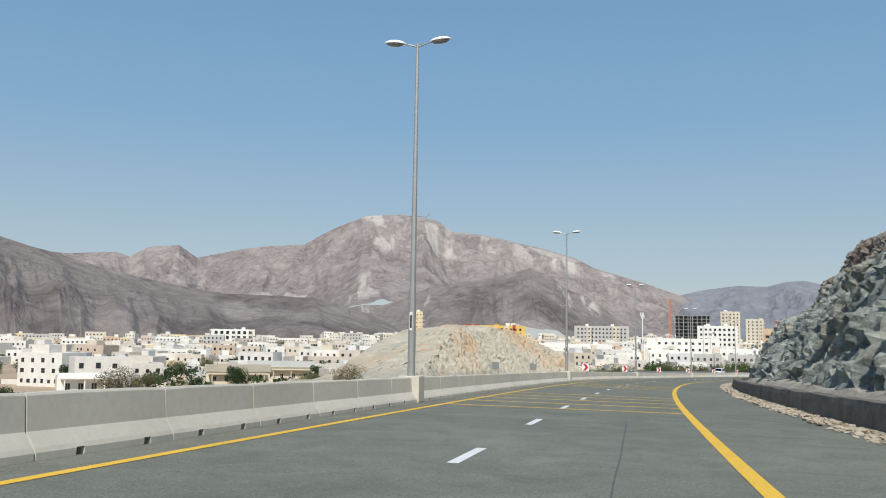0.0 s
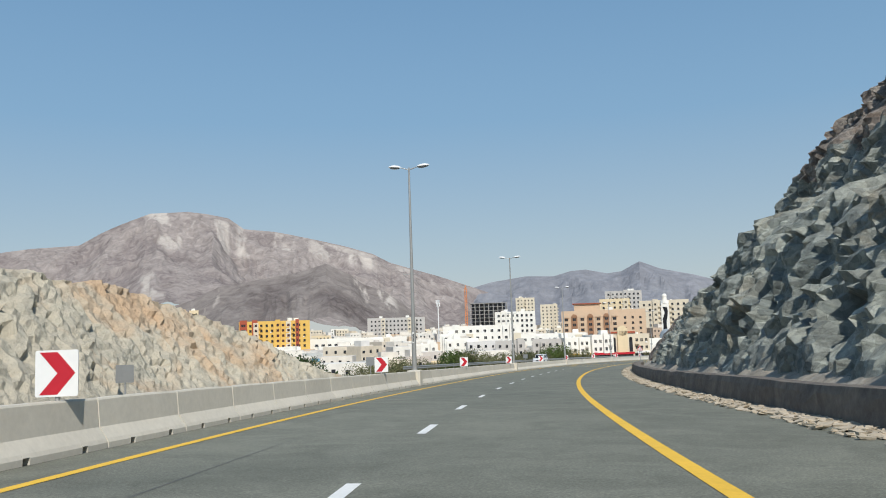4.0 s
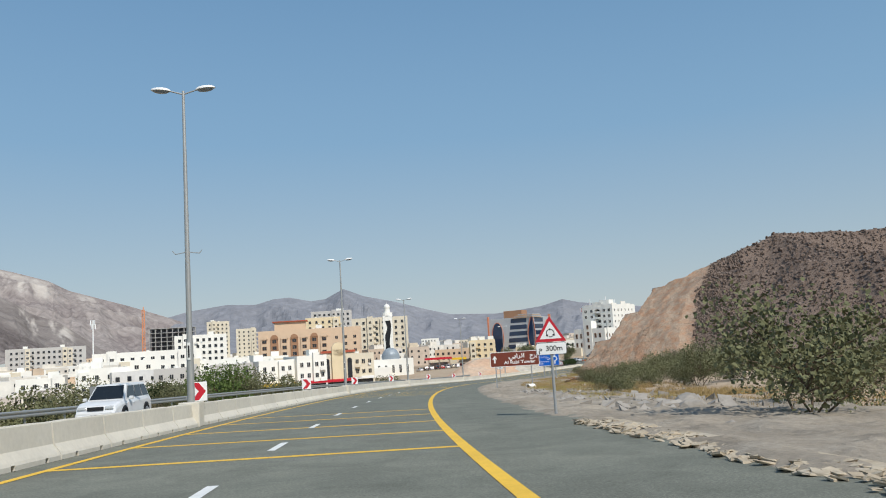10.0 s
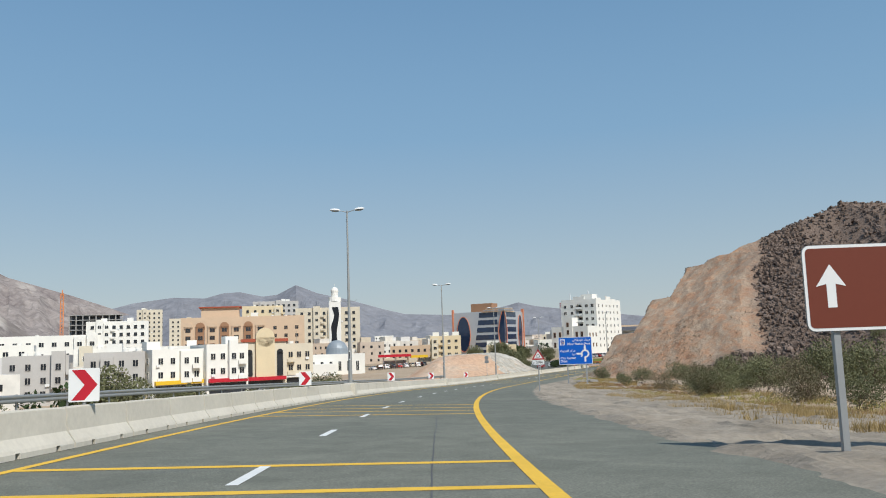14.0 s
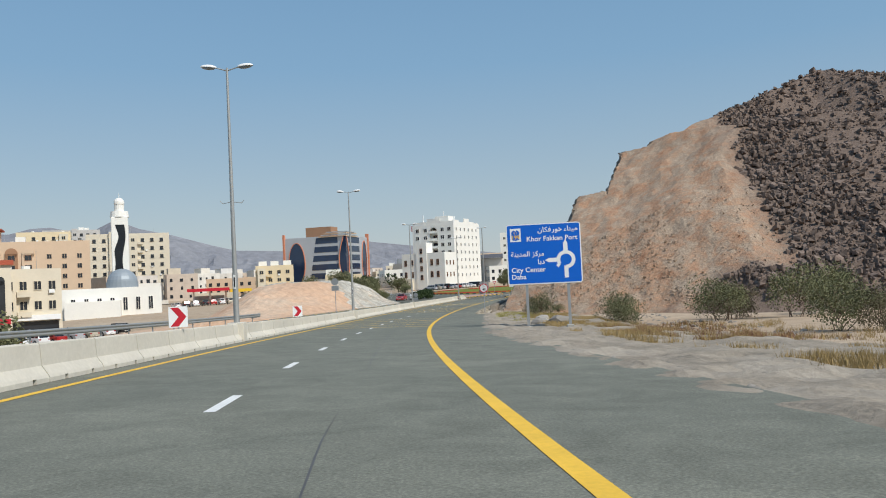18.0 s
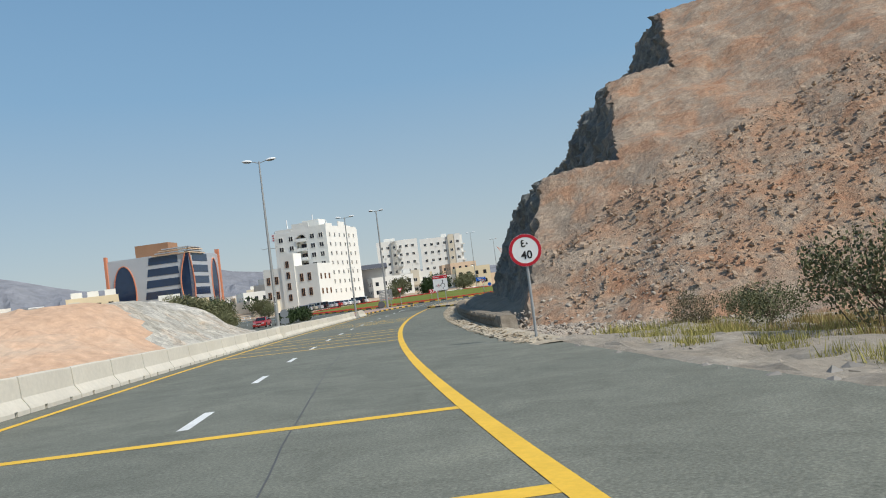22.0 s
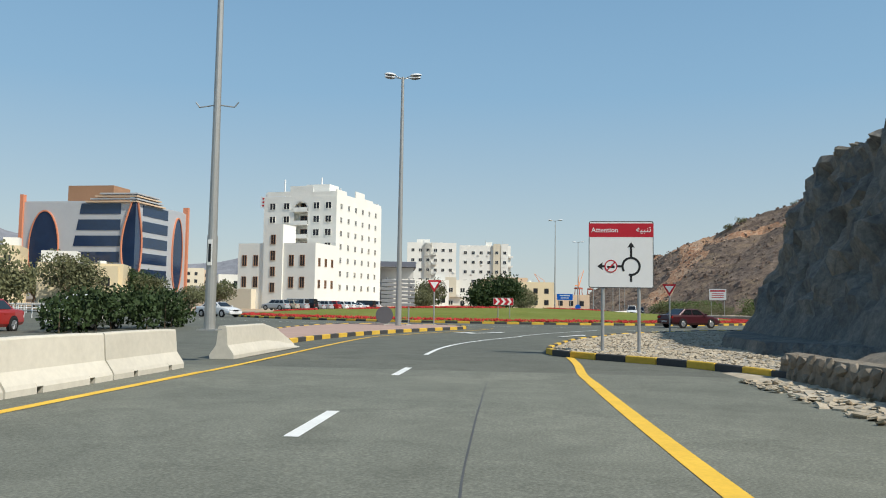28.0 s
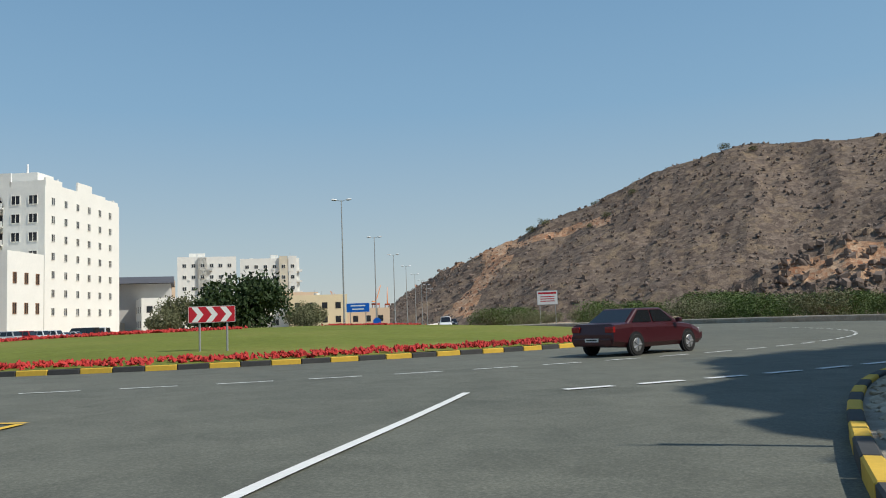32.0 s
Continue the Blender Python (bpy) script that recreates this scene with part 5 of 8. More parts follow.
part("arrow", slab([(-0.035, 0.27), (0.035, 0.27), (0.035, 0.62), (0.12, 0.60), (0, 0.78), (-0.12, 0.60), (-0.035, 0.62)], -0.0235, -0.020), INK, pn).matrix_basis = SYM
part("arrow", slab([(-0.27, 0.035), (-0.27, -0.035), (-0.92, -0.035), (-0.90, -0.12), (-1.08, 0.0), (-0.90, 0.12), (-0.92, 0.035)], -0.0235, -0.020), INK, pn).matrix_basis = SYM
o = part("ban_disc", slab([(0.2 * math.cos(radians(a)), 0.2 * math.sin(radians(a))) for a in range(0, 360, 12)], -0.026, -0.0235), SIGN_WHITE, pn)
o.matrix_basis = Matrix.Translation((-0.32, 0, -0.38))
q = part("rim", ring(0.17, 0.205, -0.029, -0.026), SIGN_RED, o)
part("truck_symbol", slab([(-0.12, -0.06), (0.12, -0.06), (0.12, 0.0), (0.07, 0.05), (0.03, 0.05), (0.03, 0.01), (-0.12, 0.01)], -0.028, -0.026), INK, o)
part("slash", slab([(-0.14, -0.11), (-0.11, -0.14), (0.14, 0.11), (0.11, 0.14)], -0.030, -0.028), SIGN_RED, o)


def give_way(x, y, towards, z1=2.15, size=1.0):
    sign = thing("give_way_sign", face_to(x, y, 0.1, towards), "red and white give way triangle on a round post", "road sign", "give way signs")
    posts(sign, (0.0,), z1 + 0.6, False, 0.085)
    w, hh = 0.45 * size, 0.79 * size
    outer = [(0, z1), (w, z1 + hh), (-w, z1 + hh)]
    a = part("panel", slab(outer, -0.012, 0.012), SIGN_BACK, sign, "grey metal back")
    part("rim", slab(outer, -0.016, -0.012), SIGN_RED, a)
    part("face", slab([(0, z1 + 0.24 * size), (w * 0.62, z1 + hh - 0.12 * size), (-w * 0.62, z1 + hh - 0.12 * size)], -0.020, -0.016), SIGN_WHITE, a)
    return sign


give_way(267.3, 369.3, (250, 366), 1.98, 0.82)
give_way(267.2, 385.0, (250, 372))

# chevron board on the island
sign = thing("chevron_board", face_to(284.6, 390.6, 0.25, (258, 372)), "red and white chevron board on two posts on the island", "road sign")
posts(sign, (-0.45, 0.55), 1.7, False, 0.08)
pn = panel(sign, 1.72, 0.62, 1.58, SIGN_RED, SIGN_WHITE, 0.04, 0.02)
for k in range(3):
    x_ = -0.62 + 0.52 * k
    part("chevron", slab([(x_ - 0.12, 0.28), (x_ + 0.10, 0.28), (x_ + 0.32, 0.0), (x_ + 0.10, -0.28), (x_ - 0.12, -0.28), (x_ + 0.10, 0.0)], -0.024, -0.020), SIGN_WHITE, pn)

# chevrons on the barrier
for s in (77.0, 101.8, 126.5, 149.8, 173.6, 195.6, 220.8, 244.0, 267.5, 295.0, 316.5, 341.2):
    g = road(s, med(s), 0.77)
    sign = thing("chevron_sign", face_to(g[0], g[1], g[2], road(s - 30, 1.0)), "white board with a red arrow chevron on the barrier", "road sign", "chevron signs along the barrier")
    b = bmesh.new()
    tube(b, (0, 0.04, -0.02), (0, 0.04, 0.6), 0.035, None, 10)
    part("post", b, POST, sign)
    a = part("panel", slab(rounded(0.60, 0.68, 0.03), -0.012, 0.012), SIGN_WHITE, sign)
    a.matrix_basis = Matrix.Translation((0, 0, 0.42))
    part("chevron", slab([(-0.24, 0.31), (0.01, 0.31), (0.26, 0.0), (0.01, -0.31), (-0.24, -0.31), (0.01, 0.0)], -0.016, -0.012), SIGN_RED, a)

# signs seen from behind, facing the other carriageway
for s, l, hgt, kind in ((83.4, 17.6, 1.3, 0), (98.5, 17.6, 1.3, 0), (137.5, 17.6, 1.6, 0), (214.0, 18.0, 1.6, 0), (371.5, 9.6, 3.9, 1), (423.5, 9.6, 1.9, 1)):
    g = road(s, l, -0.3)
    sign = thing("road_sign", face_to(g[0], g[1], g[2], road(s - 30, l)), "grey metal back of a road sign on a post", "road sign")
    posts(sign, (0.0,), hgt + 0.3, False, 0.07)
    if kind:
        disc = [(0.36 * math.cos(radians(a)), hgt + 0.05 + 0.36 * math.sin(radians(a))) for a in range(0, 360, 12)]
        part("disc", slab(disc, -0.012, 0.012), SIGN_BACK, sign)
        part("panel", slab([(-0.36, hgt - 0.85), (0.36, hgt - 0.85), (0.36, hgt - 0.36), (-0.36, hgt - 0.36)], -0.012, 0.012), SIGN_BACK, sign)
    else:
        part("panel", slab(rounded(0.8, 0.75, 0.03), -0.012, 0.012), SIGN_BACK, sign).matrix_basis = Matrix.Translation((0, 0, hgt))

# slatted back of the big sign on the splitter island
sign = thing("direction_sign", face_to(265.2, 386.4, 0.12, (251, 371)), "ribbed aluminium back of a large road sign", "road sign")
posts(sign, (-0.72, 0.72), 3.0, False, 0.10)
for k in range(7):
    b = bmesh.new()
    box(b, -1.08, 1.08, -0.035, 0.0, 1.2 + k * 0.25, 1.2 + k * 0.25 + 0.19, pose(0, 0, 0))
    part("slat", bevelled(b, 0.012, 1), SIGN_BACK, sign)
disc = [(0.55 * math.cos(radians(a)), 0.62 + 0.55 * math.sin(radians(a))) for a in range(0, 360, 10)]
o = part("round_sign_back", slab(disc, -0.05, -0.03), surface("dark_sign_back", (0.10, 0.10, 0.11), 0.6, var=0.1), sign)
o.matrix_basis = Matrix.Translation((-0.85, 0, 0))

# ---- guard rail on the outer edge ----
rail = thing("guard_rail", Matrix(), "galvanised steel guard rail on short posts", "guard rail", kind="structure")
ss = np.arange(146, 371, 1.0)
W_BEAM = ((0.0, 0.42), (0.05, 0.47), (0.05, 0.52), (0.0, 0.575), (0.0, 0.60), (0.05, 0.655), (0.05, 0.70), (0.0, 0.75), (0.012, 0.75), (0.062, 0.70), (0.062, 0.65), (0.012, 0.60), (0.012, 0.575), (0.062, 0.52), (0.062, 0.47), (0.012, 0.42))
pts = np.stack([road(ss, 17.0 - a, z_ - 0.05) for a, z_ in W_BEAM], 1)
grid_mesh("rail_beam", pts, GALV, closed=True, parent=rail)
b = bmesh.new()
box(b, -0.05, 0.05, -0.03, 0.03, -0.4, 0.72)
post0 = part("rail_post", b, GALV, rail)
post0.matrix_basis = on_road(148, 17.1)
for s in np.arange(152, 370, 4.0):
    again("rail_post", post0, rail, on_road(s, 17.1))
b = bmesh.new()
for k in range(8):
    t0, t1 = radians(k * 11), radians((k + 1) * 11)
    box(b, 0, 0.24, -0.02, 0.02, 0.40, 0.70, pose(1.2 * math.sin(t0), 1.2 - 1.2 * math.cos(t0), -0.03 * k, 0, 3, math.degrees(t0)))
part("curled_end", b, GALV, rail).matrix_basis = on_road(370, 17.0)

# ---- roundabout ----
KERB_YELLOW = surface("kerb_yellow", (0.66, 0.42, 0.06), 0.8, var=0.2, big=1.5, fine=9)
KERB_BLACK = surface("kerb_black", (0.06, 0.06, 0.06), 0.8, var=0.3, big=1.5, fine=9)
GRASS = layered("lawn", ((0.12, 0.145, 0.022), (0.165, 0.19, 0.035), (0.25, 0.22, 0.06)), (0.12, 3.0), bumpy=0.7, bdist=0.06)
RED_FLOWER = surface("red_flowers", (0.48, 0.035, 0.03), 0.7, var=0.4, big=0.8, fine=9)
PINK_PAVING = surface("pink_paving", (0.42, 0.29, 0.24), 0.9, var=0.18, big=0.8, fine=8, bumpy=0.3)
junction = thing("junction", Matrix(), "asphalt roundabout carriageway with white lane markings", "road", kind="structure")


def flat(name, pts, z, mat, parent):
    b = bmesh.new()
    f = b.faces.new([b.verts.new((p[0], p[1], z)) for p in pts])
    if f.normal.z < 0:
        f.normal_flip()
    f.normal_update()
    if f.normal.z < 0:
        f.normal_flip()
    bmesh.ops.triangulate(b, faces=b.faces[:])
    return part(name, b, mat, parent)


def circle(r, n=96, c=RB, a0=0, a1=360):
    return [(c[0] + r * math.cos(radians(a0 + (a1 - a0) * k / n)), c[1] + r * math.sin(radians(a0 + (a1 - a0) * k / n))) for k in range(n + (a1 - a0 < 360))]


def lane(name, pts, width, z, mat, parent):
    """A painted or paved band along a polyline."""
    p = np.array(pts, float)
    d = np.gradient(p, axis=0)
    n = np.stack([-d[:, 1], d[:, 0]], -1) / np.linalg.norm(d, axis=1)[:, None]
    a, b = p + n * width / 2, p - n * width / 2
    s_, l_ = list(station(p[:, 0], p[:, 1]))[:2]
    near_road = (s_ < 470) & (np.abs(l_) < 12)
    z_ = np.where(near_road, road(s_, l_)[:, 2] + z + 0.002, z)[:, None]
    return grid_mesh(name, np.stack([np.hstack([a, z_]), np.hstack([b, z_])], 1)[::-1], mat, parent=parent)


def smooth(pts, n=8):
    p = np.array(pts, float)
    t = np.arange(len(p), dtype=float)
    tt = np.linspace(0, len(p) - 1, (len(p) - 1) * n + 1)
    return np.stack([spline(t, p[:, 0], tt), spline(t, p[:, 1], tt)], -1)


flat("ring_carriageway", circle(53), -0.012, ASPHALT_DARK, junction)
strip("approach", 447, 476, -5.2, 24, -0.004, ASPHALT_DARK, parent=junction, cols=12)
lane("east_exit", [(RB[0] + 30 * 0.927, RB[1] + 30 * 0.375), (RB[0] + 900 * 0.927, RB[1] + 900 * 0.375)], 22, -0.02, ASPHALT_DARK, junction)
lane("north_exit", [(RB[0] - 8, RB[1] + 30), (RB[0] - 20, RB[1] + 70), (RB[0] - 60, RB[1] + 140), (RB[0] - 110, RB[1] + 210)], 18, -0.02, ASPHALT_DARK, junction)
lane("south_exit", [(RB[0] + 30, RB[1] - 20), (RB[0] + 80, RB[1] - 38), (RB[0] + 170, RB[1] - 70), (RB[0] + 300, RB[1] - 130)], 16, -0.02, ASPHALT_DARK, junction)
lane("west_lanes", [(RB[0] - 32, RB[1] + 10), (RB[0] - 58, RB[1] - 6), (RB[0] - 84, RB[1] - 26)], 16, -0.02, ASPHALT_DARK, junction)

q = road(np.array([444.0, 446.0, 449.0]), 5.89)[:, :2].tolist()
lane("splitter_edge_line", smooth(q + [(249.0, 375.2), (254.1, 377.4), (257.6, 378.2), (261.4, 378.9), (264.8, 379.8), (267.7, 380.8)]), 0.15, 0.006, YELLOW, junction)
lane("right_edge_line", smooth(road(np.array([444.0, 446.0, 448.0]), -1.49)[:, :2].tolist() + road(np.array([451.0, 454.8]), (-1.62, -1.60))[:, :2].tolist()), 0.2, 0.006, YELLOW, junction)
lane("splitter_end_line", [(267.8, 380.8), (267.6, 381.6), (267.2, 382.4)], 0.13, 0.010, YELLOW, junction)
lane("lane_line", smooth([(242.8, 367.0), (245.5, 368.6), (248.5, 370.1), (252.4, 371.6), (256.5, 372.7), (259.6, 373.5), (263.4, 374.4), (268.0, 375.1), (272.4, 375.8)]), 0.14, 0.006, WHITE_LINE, junction)
for k in range(11):
    a = radians(224.5 + 2.0 * k)
    q = [(RB[0] + 44.4 * math.cos(a + t), RB[1] + 44.4 * math.sin(a + t)) for t in (-0.011, 0, 0.011)]
    lane("give_way_dash", q, 0.22, 0.004, WHITE_LINE, junction)
for k in range(46):
    a = radians(150 + 3.2 * k)
    q = [(RB[0] + 37.6 * math.cos(a + t), RB[1] + 37.6 * math.sin(a + t)) for t in (-0.017, 0, 0.017)]
    lane("ring_dash", q, 0.13, 0.004, WHITE_LINE, junction)


def road_arrow(x, y, turn, left):
    o = thing("lane_arrow", pose(x, y, 0.004, 0, 0, turn), "white painted lane arrow on asphalt", "road marking", "lane arrows")
    def painted(pts):
        b = bmesh.new()
        f = b.faces.new([b.verts.new((*p, 0.0)) for p in pts])
        r = bmesh.ops.extrude_face_region(b, geom=[f])
        for e in r["geom"]:
            if isinstance(e, bmesh.types.BMVert):
                e.co.z = 0.006
        bmesh.ops.recalc_face_normals(b, faces=b.faces[:])
        bmesh.ops.triangulate(b, faces=b.faces[:])
        return b

    pts = [(0, -0.09), (2.6, -0.09), (2.6, -0.42), (3.9, 0.0), (2.6, 0.42), (2.6, 0.09), (0, 0.09)]
    part("shaft", painted(pts), WHITE_LINE, o)
    if left:
        part("branch", painted([(0.5, 0.1), (1.0, 0.1), (1.3, 0.75), (1.75, 0.75), (0.95, 1.45), (0.55, 0.75), (0.85, 0.75)]), WHITE_LINE, o)


road_arrow(259.0, 371.5, 8, False)
road_arrow(258.8, 376.5, 4, True)


def kerb(parent, pts, name="kerb_block", size=1.0, h=0.16):
    """Painted kerb blocks, yellow and black by turns."""
    p = np.array(pts, float)
    seg = np.concatenate([[0], np.cumsum(np.linalg.norm(np.diff(p, axis=0), axis=1))])
    made = {}
    n = int(seg[-1] / size)
    for k in range(n):
        a, c = ([np.interp(q, seg, p[:, i]) for i in (0, 1)] for q in (k * size, (k + 1) * size))
        mat = KERB_YELLOW if k % 2 else KERB_BLACK
        m = pose(a[0], a[1], 0, 0, 0, math.degrees(math.atan2(c[1] - a[1], c[0] - a[0])))
        if k % 2 not in made:
            b = bmesh.new()
            box(b, 0.01, size - 0.01, -0.08, 0.08, -0.3, h)
            made[k % 2] = part(name, bevelled(b, 0.02, 1), mat, parent)
            made[k % 2].matrix_basis = m
        else:
            again(name, made[k % 2], parent, m)


# centre island
island = thing("centre_island", Matrix(), "grassy roundabout island with red flower beds and painted kerb", "traffic island", kind="structure")
R_IS = 29.0
rr = np.linspace(0, R_IS - 0.1, 40)
aa = np.linspace(0, 2 * math.pi, 121)[:-1]
RR, AA = np.meshgrid(rr, aa, indexing="ij")
IX, IY = RB[0] + RR * np.cos(AA), RB[1] + RR * np.sin(AA)
grid_mesh("lawn", np.stack([IX, IY, 0.15 + 1.15 * (1 - (RR / R_IS) ** 2) + 0.05 * fbm(IX / 2, IY / 2, seed=7, octaves=3)], -1), GRASS, closed=True, parent=island, smooth=True)
kerb(island, circle(R_IS, 180) + circle(R_IS, 180)[:1])


def lawn_z(x, y):
    r = math.hypot(x - RB[0], y - RB[1])
    return 0.15 + 1.15 * (1 - (r / R_IS) ** 2)


rf = random.Random(8)


def flower_bed(spots, n, label):
    """Low clumps: small upright petals over dark leaves."""
    q = np.array([spots(rf) for k in range(n)])
    q = np.repeat(q, 3, 0) + np.random.RandomState(n).uniform(-.2, .2, (3 * n, 2))
    z = np.array([lawn_z(*c) for c in q]) + np.random.RandomState(n + 1).uniform(0.03, 0.14, 3 * n)
    o = pebbles("flower_bed", RED_FLOWER, np.column_stack([q, z]), np.random.RandomState(n + 2).uniform(0.05, 0.11, 3 * n), (1, 1, 1), None, n, 0.8, "cone")
    return tagged(o, label, "flower bed", kind="stuff")


def rim_spot(r):
    a, q = radians(r.uniform(150, 345)), r.uniform(27.4, 28.6)
    return RB[0] + q * math.cos(a), RB[1] + q * math.sin(a)


def bed_spot(cx, cy, rx, ry, turn):
    def spot(r):
        a, q = r.uniform(0, 6.283), math.sqrt(r.random())
        u, v = rx * q * math.cos(a), ry * q * math.sin(a)
        return cx + u * math.cos(turn) - v * math.sin(turn), cy + u * math.sin(turn) + v * math.cos(turn)
    return spot


flower_bed(rim_spot, 1500, "band of low red flowers along the kerb")
flower_bed(bed_spot(RB[0] - 10.5, RB[1] + 1.5, 1.2, 8.5, radians(40)), 420, "bed of low red flowers in the lawn")
flower_bed(bed_spot(RB[0] + 9, RB[1] - 6, 1.0, 4.0, radians(40)), 160, "bed of low red flowers in the lawn")
flower_bed(bed_spot(RB[0] - 14, RB[1] + 18, 1.0, 6.0, radians(-20)), 200, "bed of low red flowers in the lawn")

# splitter island
splitter = thing("splitter_island", Matrix(), "pink paved splitter island with yellow and black kerb", "traffic island", kind="structure")
near = smooth([(243.6, 373.8), (248.6, 376.5), (254.0, 378.6), (258.0, 379.8), (262.6, 380.8), (265.3, 381.4), (267.6, 383.0), (268.6, 386.0), (267.2, 389.2)])
back = smooth([(267.2, 389.2), (263, 389.6), (256, 386.2), (249.5, 381.2), (243.6, 375.6)])
flat("paving", np.vstack([near, back[1:]]), 0.13, PINK_PAVING, splitter)
kerb(splitter, near)
kerb(splitter, back)

# stone-paved corner on the right
corner = thing("corner_island", Matrix(), "kerbed corner paved with rounded pale stones", "traffic island", kind="structure")
edge = smooth([(236.5, 350.6), (240.2, 355.2), (243.4, 359.0), (244.6, 361.6), (245.5, 364.2), (247.8, 365.8), (251.8, 367.4), (254.1, 368.2), (256.2, 368.7), (258.4, 369.2), (261.0, 369.8), (264.0, 370.15), (268.0, 370.1), (271.5, 369.8), (275.0, 369.1), (281, 366.8), (292, 361.5)])
flat("stone_bed", np.vstack([edge, [(300, 357), (290, 335), (262, 338), (242, 342)]]), 0.10, LEDGE, corner)
kerb(corner, edge)
rp = np.random.RandomState(12)
ie = rp.randint(0, len(edge) - 1, 9000)
dv = edge[ie + 1] - edge[ie]
nv = np.stack([dv[:, 1], -dv[:, 0]], -1) / np.linalg.norm(dv, axis=1)[:, None]
qe = edge[ie] + dv * rp.random_sample((9000, 1)) + nv * (rp.random_sample((9000, 1)) ** 1.3 * 8 + 0.2)
pebbles("paving_stones", STONE_SET, np.column_stack([qe, np.full(9000, 0.112)]), rp.uniform(0.04, 0.09, 9000), (1.25, 0.9, 0.4), corner, 3)

# ---- plants ----
LEAF = surface("dusty_leaves", (0.17, 0.175, 0.085), 0.75, var=0.45, big=0.5, fine=3, rand=0.25)
LEAF_GREEN = surface("green_leaves", (0.10, 0.15, 0.035), 0.7, var=0.45, big=0.5, fine=3, rand=0.25)
LEAF_DARK = surface("dark_leaves", (0.035, 0.06, 0.018), 0.7, var=0.5, big=0.6, fine=3)
LEAF_DRY = surface("dry_twigs", (0.17, 0.145, 0.085), 0.9, var=0.4, big=0.6, fine=3, rand=0.2)
BARK = surface("bark", (0.13, 0.095, 0.065), 0.95, var=0.3, big=1.0, fine=8, bumpy=0.5)
DRY_GRASS = surface("dry_grass", (0.42, 0.30, 0.13), 0.95, var=0.35, big=0.3, fine=4, rand=0.2)
RED_GRASS = surface("red_dry_grass", (0.29, 0.15, 0.085), 0.95, var=0.35, big=0.3, fine=4, rand=0.2)


def leaves(b, centres, count, size, r):
    for k in range(count):
        c, rad = r.choice(centres)
        d = Vector((r.gauss(0, 1), r.gauss(0, 1), r.gauss(0, 0.8)))
        d.normalize()
        p = Vector(c) + d * rad * (0.45 + 0.6 * r.random() ** 0.6)
        s = size * r.uniform(0.6, 1.5)
        m = pose(p.x, p.y, p.z, r.uniform(0, 180), r.uniform(0, 180), r.uniform(0, 180))
        b.faces.new([b.verts.new(m @ Vector(q)) for q in ((-s, -s * 0.5, 0), (s * 0.2, -s * 0.7, 0.1 * s), (s, s * 0.3, 0), (-s * 0.3, s * 0.6, -0.1 * s))])


def plant(name, seed, height, width, trunk, mat, count, size, blobs, label, category, group, low=0.35):
    r = random.Random(seed)
    t = thing(name, Matrix(), label, category, group)
    b = bmesh.new()
    centres = []
    stems = 1 if trunk else 5
    for s in range(stems):
        x_, y_, z_ = (r.uniform(-.1, .1) * (0 if trunk else 4), r.uniform(-.1, .1) * (0 if trunk else 4), -0.3)
        rad = height * (0.03 if trunk else 0.012)
        steps = 4
        for k in range(steps):
            nx, ny, nz = x_ + r.uniform(-.08, .08) * height * (1 if trunk else 1.6), y_ + r.uniform(-.08, .08) * height * (1 if trunk else 1.6), z_ + height * 0.6 / steps
            tube(b, (x_, y_, z_), (nx, ny, nz), rad, rad * 0.8, 6)
            x_, y_, z_, rad = nx, ny, nz, rad * 0.8
    for k in range(blobs):
        a = 6.283 * k / blobs + r.uniform(-.4, .4)
        q = width * 0.5 * r.uniform(0.25, 0.72)
        c = (q * math.cos(a), q * math.sin(a), height * r.uniform(low + 0.08, 0.85))
        centres.append((c, width * r.uniform(0.13, 0.24)))
        tube(b, (0, 0, height * r.uniform(0.15, 0.4)), c, height * 0.010, height * 0.003, 5)
    centres.append(((0, 0, height * 0.8), width * 0.2))
    part("trunk" if trunk else "stem", b, BARK, t)
    b = bmesh.new()
    leaves(b, centres, count, size, r)
    part("crown", b, mat, t)
    return t


G1, G2, G3 = "trees in the town", "dry shrubs beside the road", "green bushes"
trees = [plant("tree", 31 + k, 6.0, 6.4, True, (LEAF, LEAF_DARK, LEAF)[k], 4200, 0.12, 20, ("broad dusty green tree", "dense dark green tree", "loose grey-green thorn tree")[k], "tree", G1, 0.28) for k in range(3)]
shrubs = [plant("shrub", 51 + k, 2.2, 3.4, False, (LEAF, LEAF_DRY, LEAF)[k], 4200, 0.038, 16, ("dusty green desert shrub on gravel", "bare brown thorny desert shrub", "low grey-green desert shrub")[k], "shrub", G2, 0.1) for k in range(3)]
shrubs.append(plant("shrub", 61, 2.3, 3.6, False, LEAF_GREEN, 4200, 0.045, 16, "leafy bright green bush", "bush", G3, 0.1))
for o in trees + shrubs:
    o.matrix_basis = pose(0, -400, -40)


def put(kind, x, y, size=1.0, turn=0.0, wide=1.0, z=None):
    if z is None:
        z = float(ground_height(np.array([x]), np.array([y]))[0])
    o = copy_thing(kind, pose(x, y, z, 0, 0, turn))
    o.scale = (size * wide, size * wide, size)
    return o


rv = random.Random(5)


